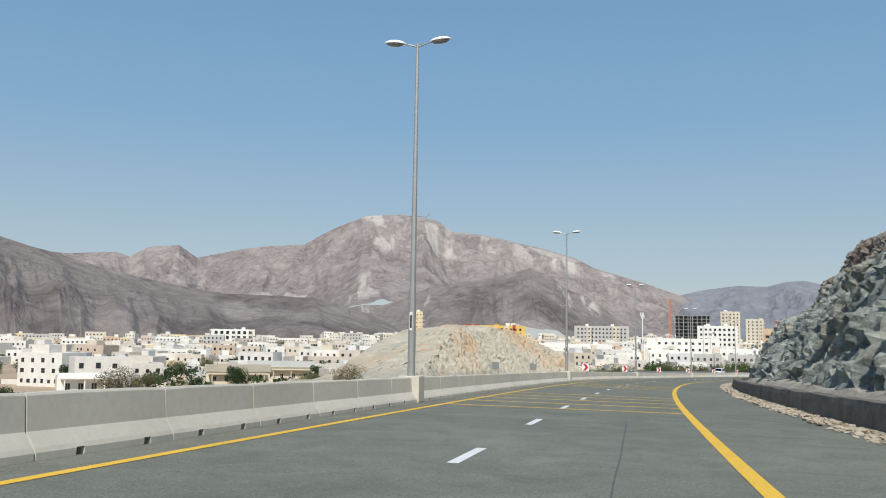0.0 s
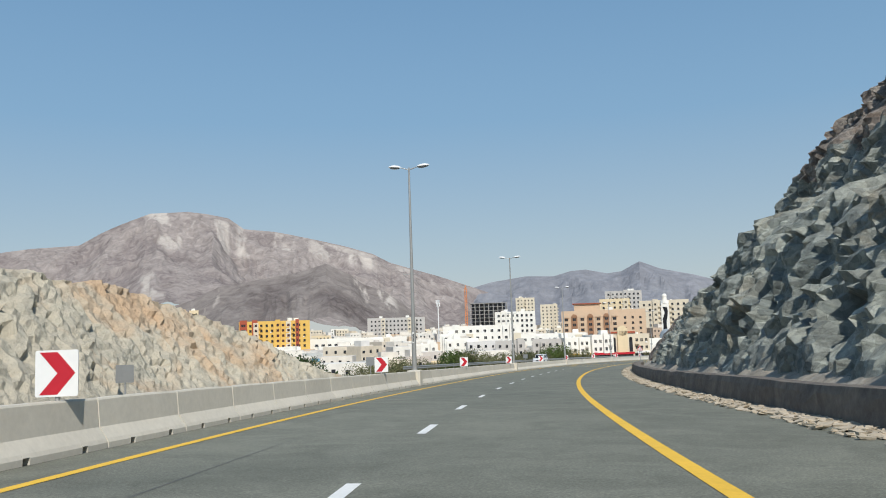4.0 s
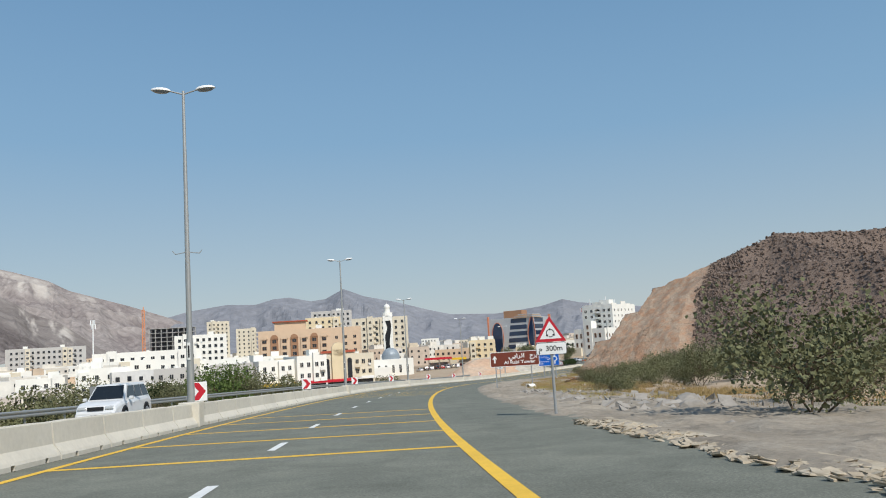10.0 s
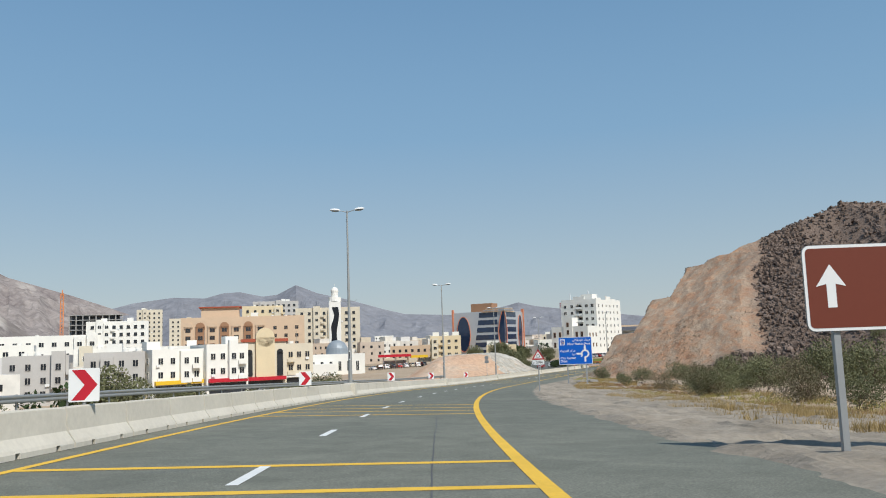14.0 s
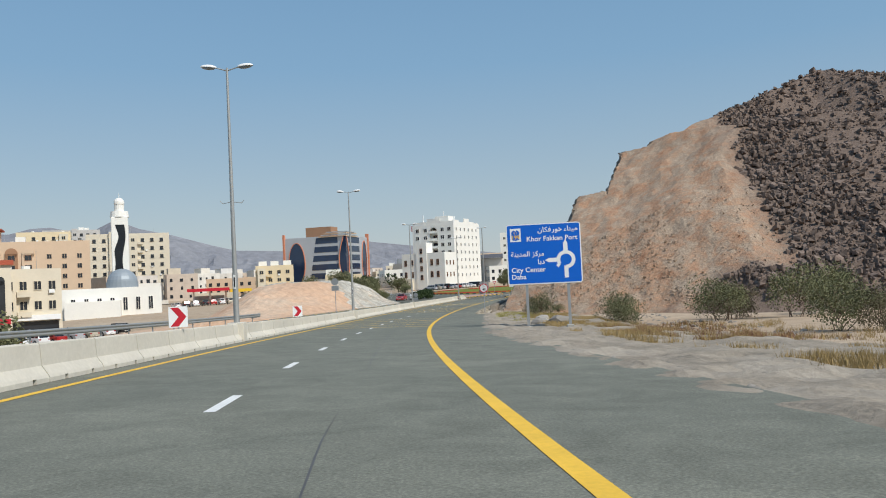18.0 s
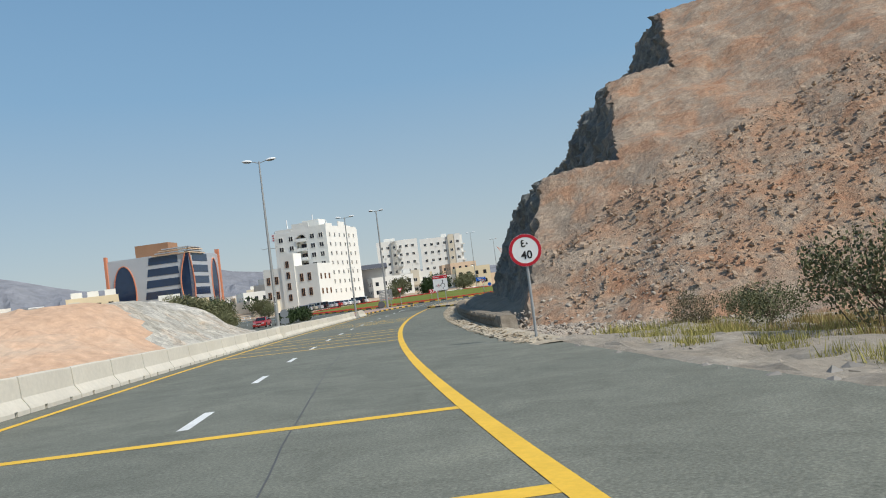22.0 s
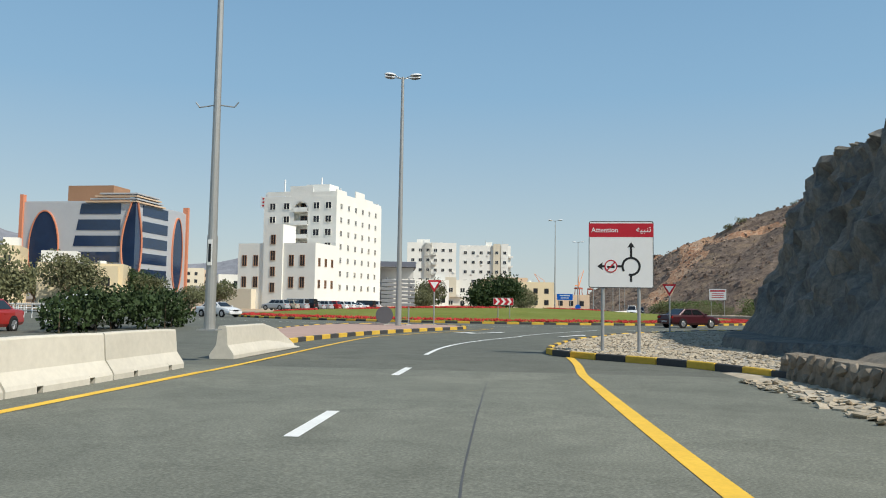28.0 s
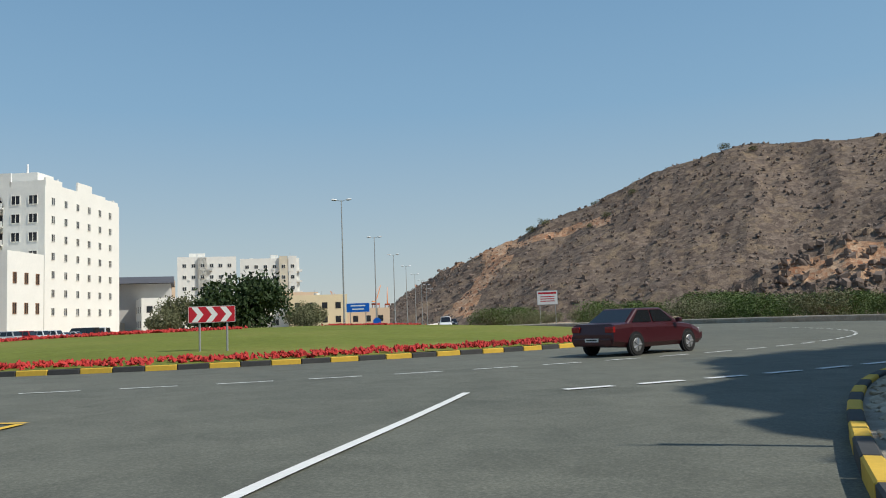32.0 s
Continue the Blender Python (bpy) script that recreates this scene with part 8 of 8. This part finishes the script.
CUBE_F = np.array([(0, 1, 5, 4), (1, 2, 6, 5), (2, 3, 7, 6), (3, 0, 4, 7), (4, 5, 6, 7)])
rn = np.random.RandomState(55)
N = 1500
az = np.radians(rn.uniform(-38, 42, N))
dd = 190 + 1050 * rn.random_sample(N) ** 0.75
hx, hy = 20 + dd * np.sin(az), 60 + dd * np.cos(az)
st_, lt_, _z = station(hx, hy)
ok = ~((st_ < 455) & (np.abs(lt_) < 85)) & ~((np.degrees(az) < -12) & (dd > 900)) & (np.hypot(hx - RB[0], hy - RB[1]) > 130)
for a, c in KEEP_OUT:
    ok &= np.hypot(hx - a, hy - c) > 24
hx, hy = hx[ok], hy[ok]
hz_ = ground_height(hx, hy)
VV, FF, MI = [], [], []


def add_box(cx, cy, z0, w, d, h, turn, mi):
    k = len(VV) * 8
    c, s_ = math.cos(turn), math.sin(turn)
    q = CUBE_V * np.array((w / 2, d / 2, h))
    VV.append(np.column_stack([cx + q[:, 0] * c - q[:, 1] * s_, cy + q[:, 0] * s_ + q[:, 1] * c, z0 + q[:, 2]]))
    FF.append(CUBE_F + k)
    MI.extend([mi] * 5)


for x_, y_, z_ in zip(hx, hy, hz_):
    w, d, f = rn.uniform(7, 17), rn.uniform(7, 13), rn.choice((1, 1, 1, 2, 2, 3))
    t_ = math.radians(rn.choice((0, 0, 12, -15, 30)) + rn.uniform(-6, 6))
    h = 3.1 * f + 0.8
    add_box(x_, y_, z_ - 1, w, d, h + 1, t_, 0)
    if rn.random_sample() < 0.5:
        add_box(x_ + rn.uniform(-2, 2), y_ + rn.uniform(-1, 2), z_ + h - 0.1, w * 0.4, d * 0.5, 2.4, t_, 0)
    if rn.random_sample() < 0.6:
        add_box(x_, y_ - d * 0.9, z_ - 1, w * 1.7, 0.3, 2.6, t_, 0)
    c, s_ = math.cos(t_), math.sin(t_)
    for ff in range(f):
        for u in np.arange(-w / 2 + 1.6, w / 2 - 0.9, rn.uniform(2.4, 4.2)):
            v = -d / 2
            add_box(x_ + u * c - v * s_, y_ + u * s_ + v * c, z_ + 1.0 + 3.1 * ff, rn.uniform(0.8, 1.3), 0.16, rn.uniform(1.0, 1.5), t_, 1)
me = bpy.data.meshes.new("distant_houses")
me.from_pydata(np.concatenate(VV).tolist(), [], np.concatenate(FF).tolist())
me.materials.append(town_paint())
me.materials.append(PANE)
me.polygons.foreach_set("material_index", np.array(MI, np.int32))
tagged(new("distant_houses", me), "dense low white and cream houses of the far town", "houses", kind="stuff")

# trees between the far houses
M = 900
az = np.radians(rn.uniform(-38, 42, M))
dd = 150 + 1000 * rn.random_sample(M) ** 0.8
tx, ty = 20 + dd * np.sin(az), 60 + dd * np.cos(az)
st_, lt_, _z = station(tx, ty)
ok = ~((st_ < 455) & (np.abs(lt_) < 70)) & ~((np.degrees(az) < -12) & (dd > 900)) & (np.hypot(tx - RB[0], ty - RB[1]) > 120)
tx, ty = tx[ok], ty[ok]
tz = ground_height(tx, ty)
per = 110
m_ = len(tx)
rad = rn.uniform(1.6, 3.6, m_)
d_ = rn.normal(size=(m_, per, 3))
d_ /= np.linalg.norm(d_, axis=2, keepdims=True)
cen = np.stack([tx, ty, tz + rad * 1.05], -1)[:, None] + d_ * (rad[:, None, None] * (0.55 + 0.5 * rn.random_sample((m_, per, 1)))) * np.array((1.15, 1.15, 0.85))
e1, e2 = rn.normal(size=(m_, per, 3)) * 0.28, rn.normal(size=(m_, per, 3)) * 0.28
quad = np.stack([cen - e1, cen - e2, cen + e1, cen + e2], 2).reshape(-1, 3)
me = bpy.data.meshes.new("distant_trees")
me.from_pydata(quad.tolist(), [], np.arange(len(quad)).reshape(-1, 4).tolist())
me.materials.append(LEAF_DARK)
tagged(new("distant_trees", me), "dark green trees between the far houses", "trees", kind="stuff")

# ---- vehicles ----
TYRE = surface("tyre_rubber", (0.018, 0.018, 0.018), 0.85, var=0.2)
RIM = surface("alloy_rim", (0.45, 0.45, 0.46), 0.35, 0.7, var=0.1)
# black trim, also the painted shade of the wheel wells
TRIM_SHADE = surface("black_trim_and_shade", (0.02, 0.02, 0.022), 0.5, var=0.2)
CAR_GLASS = surface("car_glass", (0.012, 0.014, 0.016), 0.06, var=0.2, spec=0.8)
HEAD = surface("headlight_glass", (0.55, 0.57, 0.58), 0.12, var=0.1, spec=0.8)
TAIL = surface("tail_light", (0.30, 0.012, 0.012), 0.2, var=0.15, spec=0.6)
PAINT = {n: surface(n + "_car_paint", c, 0.28, 0.1, var=0.04, spec=0.6) for n, c in (("white", (0.74, 0.74, 0.73)), ("maroon", (0.055, 0.010, 0.014)), ("black", (0.015, 0.015, 0.017)), ("silver", (0.40, 0.41, 0.42)), ("red", (0.38, 0.025, 0.02)), ("beige", (0.45, 0.40, 0.31)))}


def loft(rings, caps=True):
    b = bmesh.new()
    vv = [[b.verts.new(c) for c in r] for r in rings]
    n = len(rings[0])
    for r0, r1 in zip(vv[:-1], vv[1:]):
        for i in range(n):
            b.faces.new((r0[i], r0[(i + 1) % n], r1[(i + 1) % n], r1[i]))
    if caps:
        b.faces.new(vv[0][::-1])
        b.faces.new(vv[-1])
    bmesh.ops.recalc_face_normals(b, faces=b.faces[:])
    return b


SHAPES = {
    # length, half width, body top along the car (x, z), cabin foot and roof (x), belt and roof height, wheel radius, wheel places
    "sedan": (4.75, 0.90, ((-2.37, 0.66), (-2.30, 0.98), (-1.5, 1.02), (0.9, 0.98), (1.7, 0.90), (2.2, 0.76), (2.37, 0.55)), (-1.75, 1.15), (-0.95, 0.30), 0.98, 1.44, 0.325, (-1.38, 1.42)),
    "suv": (4.6, 0.93, ((-2.3, 0.75), (-2.25, 1.05), (-1.5, 1.10), (0.9, 1.08), (1.7, 1.03), (2.15, 0.9), (2.3, 0.6)), (-2.18, 1.15), (-1.85, 0.45), 1.07, 1.72, 0.37, (-1.35, 1.38)),
    "van": (4.9, 0.94, ((-2.45, 0.75), (-2.42, 1.08), (-1.5, 1.12), (1.2, 1.12), (2.0, 1.05), (2.38, 0.85), (2.45, 0.6)), (-2.40, 1.95), (-2.30, 1.25), 1.10, 1.98, 0.34, (-1.45, 1.50)),
}


def car(x, y, z, turn, shape, colour, label, group=""):
    ln, hw, top, foot, roof, belt, high, wr, axles = SHAPES[shape]
    paint = PAINT[colour]
    c = thing("car", pose(x, y, z, 0, 0, turn), label, "car", group)
    rings = []
    for x_, zt in top:
        k = 1.0 - 0.10 * max(0, abs(x_) - ln * 0.36) / (ln * 0.14)
        w = hw * k
        zb = 0.24 if abs(x_) < ln * 0.47 else 0.32
        half = [(w * 0.90, zb), (w, zb + 0.14), (w * 1.0, zb + 0.30), (w * 0.985, zt - 0.16), (w * 0.94, zt - 0.04), (w * 0.80, zt)]
        rings.append([(x_, a, h) for a, h in half] + [(x_, -a, h) for a, h in half[::-1]])
    body_ = part("body", loft(rings), paint, c)
    def cab(x0, x1, zz, w):
        return [(x0, w, zz), (x1, w, zz), (x1, -w, zz), (x0, -w, zz)]
    b = bmesh.new()
    lo, hi = cab(foot[0], foot[1], belt - 0.05, hw * 0.88), cab(roof[0], roof[1], high, hw * 0.70)
    va, vb = [b.verts.new(q) for q in lo], [b.verts.new(q) for q in hi]
    for i in range(4):
        b.faces.new((va[i], va[(i + 1) % 4], vb[(i + 1) % 4], vb[i]))
    b.faces.new(vb)
    b.faces.new(va[::-1])
    bmesh.ops.recalc_face_normals(b, faces=b.faces[:])
    part("cabin", bevelled(b, 0.05, 2), paint, c)

    def pane(name, corners, out):
        q = bmesh.new()
        n = Vector(out)
        f = q.faces.new([q.verts.new(Vector(p) + n) for p in corners])
        r = bmesh.ops.extrude_face_region(q, geom=[f])
        for e in r["geom"]:
            if isinstance(e, bmesh.types.BMVert):
                e.co += n * 0.6
        bmesh.ops.recalc_face_normals(q, faces=q.faces[:])
        return part(name, q, CAR_GLASS, c)

    def at(u, v, side):
        """A place on the cabin's flank: u along, v up."""
        x0, x1 = foot[0] + (roof[0] - foot[0]) * v, foot[1] + (roof[1] - foot[1]) * v
        return (x0 + (x1 - x0) * u, side * (hw * 0.88 + (hw * 0.70 - hw * 0.88) * v), belt - 0.05 + (high - belt + 0.05) * v)
    cuts = ((0.09, 0.46), (0.50, 0.90)) if shape == "sedan" else ((0.05, 0.29), (0.32, 0.60), (0.63, 0.93))
    for side in (1, -1):
        for u0, u1 in cuts:
            pane("side_window", [at(u0, 0.14, side), at(u1, 0.14, side), at(u1, 0.86, side), at(u0, 0.86, side)], (0, side * 0.012, 0.004))
    for nm, u, sgn in (("windscreen", 1, 1), ("rear_window", 0, -1)):
        x0, x1 = (foot[1], roof[1]) if u else (foot[0], roof[0])
        q = []
        for v, yy in ((0.12, -1), (0.12, 1), (0.90, 1), (0.90, -1)):
            q.append((x0 + (x1 - x0) * v, yy * (hw * 0.80 + (hw * 0.62 - hw * 0.80) * v), belt - 0.05 + (high - belt + 0.05) * v))
        pane(nm, q, (sgn * 0.014, 0, 0.010))
    for xw in axles:
        for side in (1, -1):
            # black disc stands for the shade in an open wheel well
            q = bmesh.new()
            tube(q, (xw, side * (hw - 0.09), wr + 0.02), (xw, side * (hw + 0.004), wr + 0.02), wr + 0.06, None, 24)
            part("wheel_arch", q, TRIM_SHADE, c)
            q = bmesh.new()
            tube(q, (0, -0.10, 0), (0, 0.10, 0), wr, None, 28)
            tyre = part("wheel", bevelled(q, 0.02, 1), TYRE, c)
            tyre.matrix_basis = pose(xw, side * (hw - 0.075), wr)
            q = bmesh.new()
            tube(q, (0, side * 0.10, 0), (0, side * 0.108, 0), wr * 0.64, wr * 0.60, 24)
            for k in range(5):
                a = radians(72 * k)
                tube(q, (0.02 * math.cos(a), side * 0.112, 0.02 * math.sin(a)), (wr * 0.6 * math.cos(a), side * 0.112, wr * 0.6 * math.sin(a)), 0.02, 0.03, 6)
            part("rim", q, RIM, tyre, "silver five-spoke rim")
    zt, zn = top[1][1], top[-2][1]
    for side in (1, -1):
        q = bmesh.new()
        box(q, ln / 2 - 0.16, ln / 2 - 0.012, side * hw * 0.62 - 0.17, side * hw * 0.62 + 0.17, zn - 0.16, zn - 0.02)
        part("headlight", bevelled(q, 0.03, 2), HEAD, c, "clear headlight")
        q = bmesh.new()
        box(q, -ln / 2 - 0.012, -ln / 2 + 0.10, side * hw * 0.72 - 0.17, side * hw * 0.72 + 0.15, zt - 0.26, zt - 0.08)
        part("tail_light", bevelled(q, 0.025, 2), TAIL, c, "red tail light")
        q = bmesh.new()
        xm = foot[1] - 0.35
        box(q, xm - 0.07, xm + 0.09, side * (hw + 0.08) - 0.08, side * (hw + 0.08) + 0.08, belt - 0.02, belt + 0.12)
        part("mirror", bevelled(q, 0.03, 2), paint, c)
        for xh in (-0.75, 0.25):
            q = bmesh.new()
            box(q, xh - 0.09, xh + 0.09, side * hw * 0.985 - 0.015, side * hw * 0.985 + 0.02, belt - 0.20, belt - 0.17)
            part("door_handle", q, paint, c)
    for xe, nm in ((ln / 2, "front"), (-ln / 2, "rear")):
        sg = 1 if xe > 0 else -1
        q = bmesh.new()
        box(q, xe - 0.05, xe + 0.03, -hw * 0.82, hw * 0.82, 0.30, 0.50) if sg > 0 else box(q, xe - 0.03, xe + 0.05, -hw * 0.82, hw * 0.82, 0.34, 0.54)
        part("bumper", bevelled(q, 0.03, 2), paint, c)
        q = bmesh.new()
        box(q, xe + sg * 0.032, xe + sg * 0.038, -0.26, 0.26, 0.44, 0.55)
        pl = part("number_plate", q, PLATE, c, "white plate with dark bars")
        q = bmesh.new()
        box(q, xe + sg * 0.038, xe + sg * 0.041, -0.2, 0.2, 0.475, 0.515)
        part("bar", q, INK, pl)
    q = bmesh.new()
    box(q, ln / 2 - 0.06, ln / 2 - 0.004, -0.34, 0.34, zn - 0.20, zn - 0.05)
    part("grille", q, TRIM_SHADE, c)
    return c


car(286.2, 375.0, 0.0, -27, "sedan", "maroon", "dark maroon sedan driving round the island")
car(276.0, 417.6, 0.0, -86, "sedan", "white", "white sedan on the roundabout")
car(246.5, 390.6, -0.05, 215, "suv", "white", "white car leaving the roundabout on the slip road")
car(240.6, 388.9, -0.05, 215, "sedan", "red", "red car leaving the roundabout on the slip road")

p = road(203, 12.6, -0.05)
car(p[0], p[1], p[2], heading(203) + 180, "suv", "white", "white car on the opposite carriageway")
car(372, 416.5, 0.0, 202, "van", "white", "white minivan coming towards the roundabout")
car(395, 424.5, 0.0, 202, "suv", "black", "black car coming towards the roundabout")
rc = random.Random(14)
COLS = ("white", "white", "silver", "black", "white", "beige", "red")
for k in range(13):
    q = (352 - 33.4 + 3.1 * k, 466.5 - 10.2 + 0.98 * k)
    car(q[0], q[1], 0.3, 107 + rc.uniform(-3, 3), rc.choice(("sedan", "suv", "suv", "van")), rc.choice(COLS), "parked car in the row before the white apartment block", "cars parked by the apartment block")
for k in range(12):
    g0 = np.array([146.0 + 2.9 * k, 377.5 + 1.1 * k])
    car(g0[0], g0[1], float(ground_height(g0[:1], g0[1:])[0]) + 0.02, 100 + rc.uniform(-4, 4), rc.choice(("sedan", "suv", "sedan")), rc.choice(COLS), "parked car in the row before the shops", "cars parked by the shops")
for k in range(9):
    g0 = np.array([232.0 + 3.4 * k, 470.0 + 1.0 * k])
    car(g0[0], g0[1], float(ground_height(g0[:1], g0[1:])[0]) + 0.02, 75 + rc.uniform(-4, 4), rc.choice(("sedan", "suv", "van")), rc.choice(COLS), "parked car near the petrol station", "cars parked by the petrol station")

# ---- behind the roundabout ----
RAIL_WHITE = surface("white_rail_paint", (0.72, 0.72, 0.70), 0.5, var=0.08)
fence = thing("railing", Matrix(), "low white tubular railing round the far side of the roundabout", "railing")
prev = None
for k in range(34):
    a = radians(98 + 2.6 * k)
    q = (RB[0] + 49.5 * math.cos(a), RB[1] + 49.5 * math.sin(a))
    b = bmesh.new()
    tube(b, (q[0], q[1], -0.4), (q[0], q[1], 1.05), 0.045, None, 8)
    part("post", b, RAIL_WHITE, fence)
    if prev:
        for hgt in (0.55, 1.0):
            b = bmesh.new()
            tube(b, (prev[0], prev[1], hgt), (q[0], q[1], hgt), 0.035, None, 8)
            part("rail", b, RAIL_WHITE, fence)
    prev = q
wl_ = thing("parapet", Matrix(), "low white parapet beside the far exit road", "wall")
u = np.array([0.927, 0.375])
nv_ = np.array([-0.375, 0.927])
for off in (11.5, -11.5):
    for k in range(26):
        q = np.array(RB) + u * (62 + 12 * k) + nv_ * off
        b = bmesh.new()
        box(b, 0.02, 11.98, -0.15, 0.15, -0.5, 0.85)
        part("parapet_length", b, CHALK, wl_).matrix_basis = pose(q[0], q[1], 0, 0, 0, 22)
sign = thing("direction_sign", face_to(334.5, 411.0, 0.0, (258, 371)), "small blue exit sign on a post behind the island", "road sign")
posts(sign, (-0.8, 0.8), 2.6, False, 0.09)
pn = panel(sign, 2.4, 0.95, 3.0, SIGN_BLUE, SIGN_WHITE, 0.06, 0.03)
for z_, w in ((0.2, 1.5), (-0.15, 1.2)):
    part("bar", slab([(-w / 2, z_ - 0.06), (w / 2, z_ - 0.06), (w / 2, z_ + 0.06), (-w / 2, z_ + 0.06)], -0.024, -0.020), SIGN_WHITE, pn)
sign = thing("keep_right_sign", face_to(336.0, 409.6, 0.0, (258, 371)), "round blue sign on a short post", "road sign")
posts(sign, (0.0,), 1.6, False, 0.08)
part("disc", slab([(0.42 * math.cos(radians(a)), 1.5 + 0.42 * math.sin(radians(a))) for a in range(0, 360, 12)], -0.014, 0.014), SIGN_BLUE, sign)
sign = thing("notice_board", face_to(384.5, 404.3, 0.2, (258, 371)), "white notice board with red heading on two posts", "sign")
posts(sign, (-1.2, 1.2), 3.0, False, 0.1)
pn = panel(sign, 3.2, 2.2, 4.2, SIGN_WHITE, SIGN_BACK, 0.04, 0.04)
part("heading", slab([(-1.4, 0.55), (1.4, 0.55), (1.4, 0.85), (-1.4, 0.85)], -0.024, -0.020), SIGN_RED, pn)
for z_ in (0.15, -0.2, -0.55):
    part("bar", slab([(-1.1, z_ - 0.07), (1.1, z_ - 0.07), (1.1, z_ + 0.07), (-1.1, z_ + 0.07)], -0.024, -0.020), SIGN_RED, pn)
cone = thing("traffic_cone", pose(338.0, 384.4, 0.0), "orange traffic cone beside the kerb", "traffic cone")
b = bmesh.new()
tube(b, (0, 0, 0.04), (0, 0, 0.95), 0.2, 0.04, 16)
part("cone_body", b, ORANGE, cone)
b = bmesh.new()
box(b, -0.26, 0.26, -0.26, 0.26, 0, 0.04)
part("base", b, TRIM_SHADE, cone)

# kerb and stone wall on the outer edge of the ring
outer = thing("stone_kerb_wall", Matrix(), "low pale stone wall on the outer edge of the roundabout", "wall", kind="structure")
ss_ = np.radians(np.arange(-78, 14, 1.0))
R_ = 55.0
prof = ((0.0, -0.4), (0.0, 0.42), (0.08, 0.5), (0.5, 0.52), (0.6, -0.4))
pts = np.stack([np.stack([RB[0] + (R_ + a) * np.cos(ss_), RB[1] + (R_ + a) * np.sin(ss_), np.full(len(ss_), h) + 0.04 * fbm(ss_ * 60, 0 * ss_, seed=9)], -1) for a, h in prof], 1)
grid_mesh("wall", pts, LEDGE, parent=outer)
rb_ = random.Random(31)
for k in range(46):
    a, q = radians(rb_.uniform(-60, 6)), rb_.uniform(60, 84)
    put(shrubs[rb_.choice((0, 3, 3))], RB[0] + q * math.cos(a), RB[1] + q * math.sin(a), rb_.uniform(0.8, 1.6), rb_.uniform(0, 360), 1.5, -0.3)

# boulders on the far hills
def scatter(ob, n, lo, hi, seed, name, label):
    v = np.zeros(len(ob.data.vertices) * 3)
    ob.data.vertices.foreach_get("co", v)
    v = v.reshape(-1, 3)
    v = v[v[:, 2] > 0.5]
    r = np.random.RandomState(seed)
    at_ = v[r.randint(0, len(v), n)] + np.column_stack([r.uniform(-1.3, 1.3, (n, 2)), np.zeros(n)])
    tagged(pebbles(name, BOULDER, at_, lo + hi * r.random_sample(n) ** 3, (1.1, 0.9, 0.8), None, seed, 0.6, "cube"), label, "stones")


scatter(east, 26000, 0.12, 0.42, 61, "hill_boulders", "dark boulders strewn over the far brown hill")
scatter(rub, 3500, 0.2, 0.7, 62, "hill_boulders", "dark rubble on the mound")
ve = np.zeros(len(east.data.vertices) * 3)
east.data.vertices.foreach_get("co", ve)
ve = ve.reshape(-1, 3)
ve = ve[(ve[:, 2] > 30) & (ve[:, 0] < 600)]
for k in range(26):
    q = ve[rb_.randrange(len(ve))]
    put(shrubs[0], q[0], q[1], rb_.uniform(0.7, 1.5), rb_.uniform(0, 360), 1.1, q[2] - 0.3)

# far harbour cranes
for k, (az, d_) in enumerate(((63.2, 1500), (64.0, 1560), (66.3, 1500), (67.0, 1620), (60.8, 1700))):
    x_, y_ = 250 + d_ * math.sin(radians(az)), 368 + d_ * math.cos(radians(az))
    cr = thing("harbour_crane", pose(x_, y_, 0, 0, 0, 25 * k), "pale red and white harbour crane far away", "crane", "harbour cranes")
    b = bmesh.new()
    for dx in (-7, 7):
        for dy in (-6, 6):
            tube(b, (dx, dy, -2), (dx * 0.7, dy * 0.7, 38), 0.9, 0.7, 6)
    box(b, -7, 7, -5, 5, 36, 39)
    part("portal", b, RUST, cr)
    b = bmesh.new()
    tube(b, (0, 0, 38), (0, 0, 58), 1.2, 0.6, 6)
    tube(b, (0, 0, 40), (22, 0, 72), 0.9, 0.5, 6)
    tube(b, (0, 0, 58), (22, 0, 72), 0.35, None, 4)
    tube(b, (0, 0, 42), (-14, 0, 42), 0.9, None, 6)
    part("boom", b, ORANGE, cr)

# thicket of trees in the valley beside the outer carriageway
rt2 = random.Random(90)
for k in range(80):
    s, l = rt2.uniform(135, 345), rt2.uniform(26, 70)
    p = road(s, l)
    put(rt2.choice(trees), p[0], p[1], rt2.uniform(0.55, 1.0), rt2.uniform(0, 360), rt2.uniform(0.9, 1.4))
for k in range(60):
    s, l = rt2.uniform(-20, 130), rt2.uniform(60, 190)
    p = road(s, l)
    put(rt2.choice(trees), p[0], p[1], rt2.uniform(0.6, 1.1), rt2.uniform(0, 360), rt2.uniform(0.9, 1.4))
for k in range(44):
    s, l = rt2.uniform(190, 262), rt2.uniform(21, 48)
    p = road(s, l)
    put(rt2.choice((shrubs[0], shrubs[2], shrubs[0], shrubs[3])), p[0], p[1], rt2.uniform(1.2, 2.1), rt2.uniform(0, 360), rt2.uniform(1.0, 1.4))
# gardens among the nearest houses of the town
for k in range(64):
    x_, y_ = rt2.uniform(-190, 30), rt2.uniform(215, 470)
    if abs(float(list(station(np.array([x_]), np.array([y_])))[1][0])) < 40 or any(math.hypot(x_ - a, y_ - c) < 14 for a, c in KEEP_OUT):
        continue
    put(rt2.choice((trees[0], trees[1], trees[1], trees[2])), x_, y_, rt2.uniform(0.75, 1.25), rt2.uniform(0, 360), rt2.uniform(0.9, 1.3))
# trees beside the slip road
for x_, y_, q in ((289.0, 466.0, 1.4), (296.0, 474.0, 1.2), (303.0, 468.0, 0.95), (284.6, 433.7, 0.6)):
    put(trees[0], x_, y_, q, x_ * 31, 1.1)
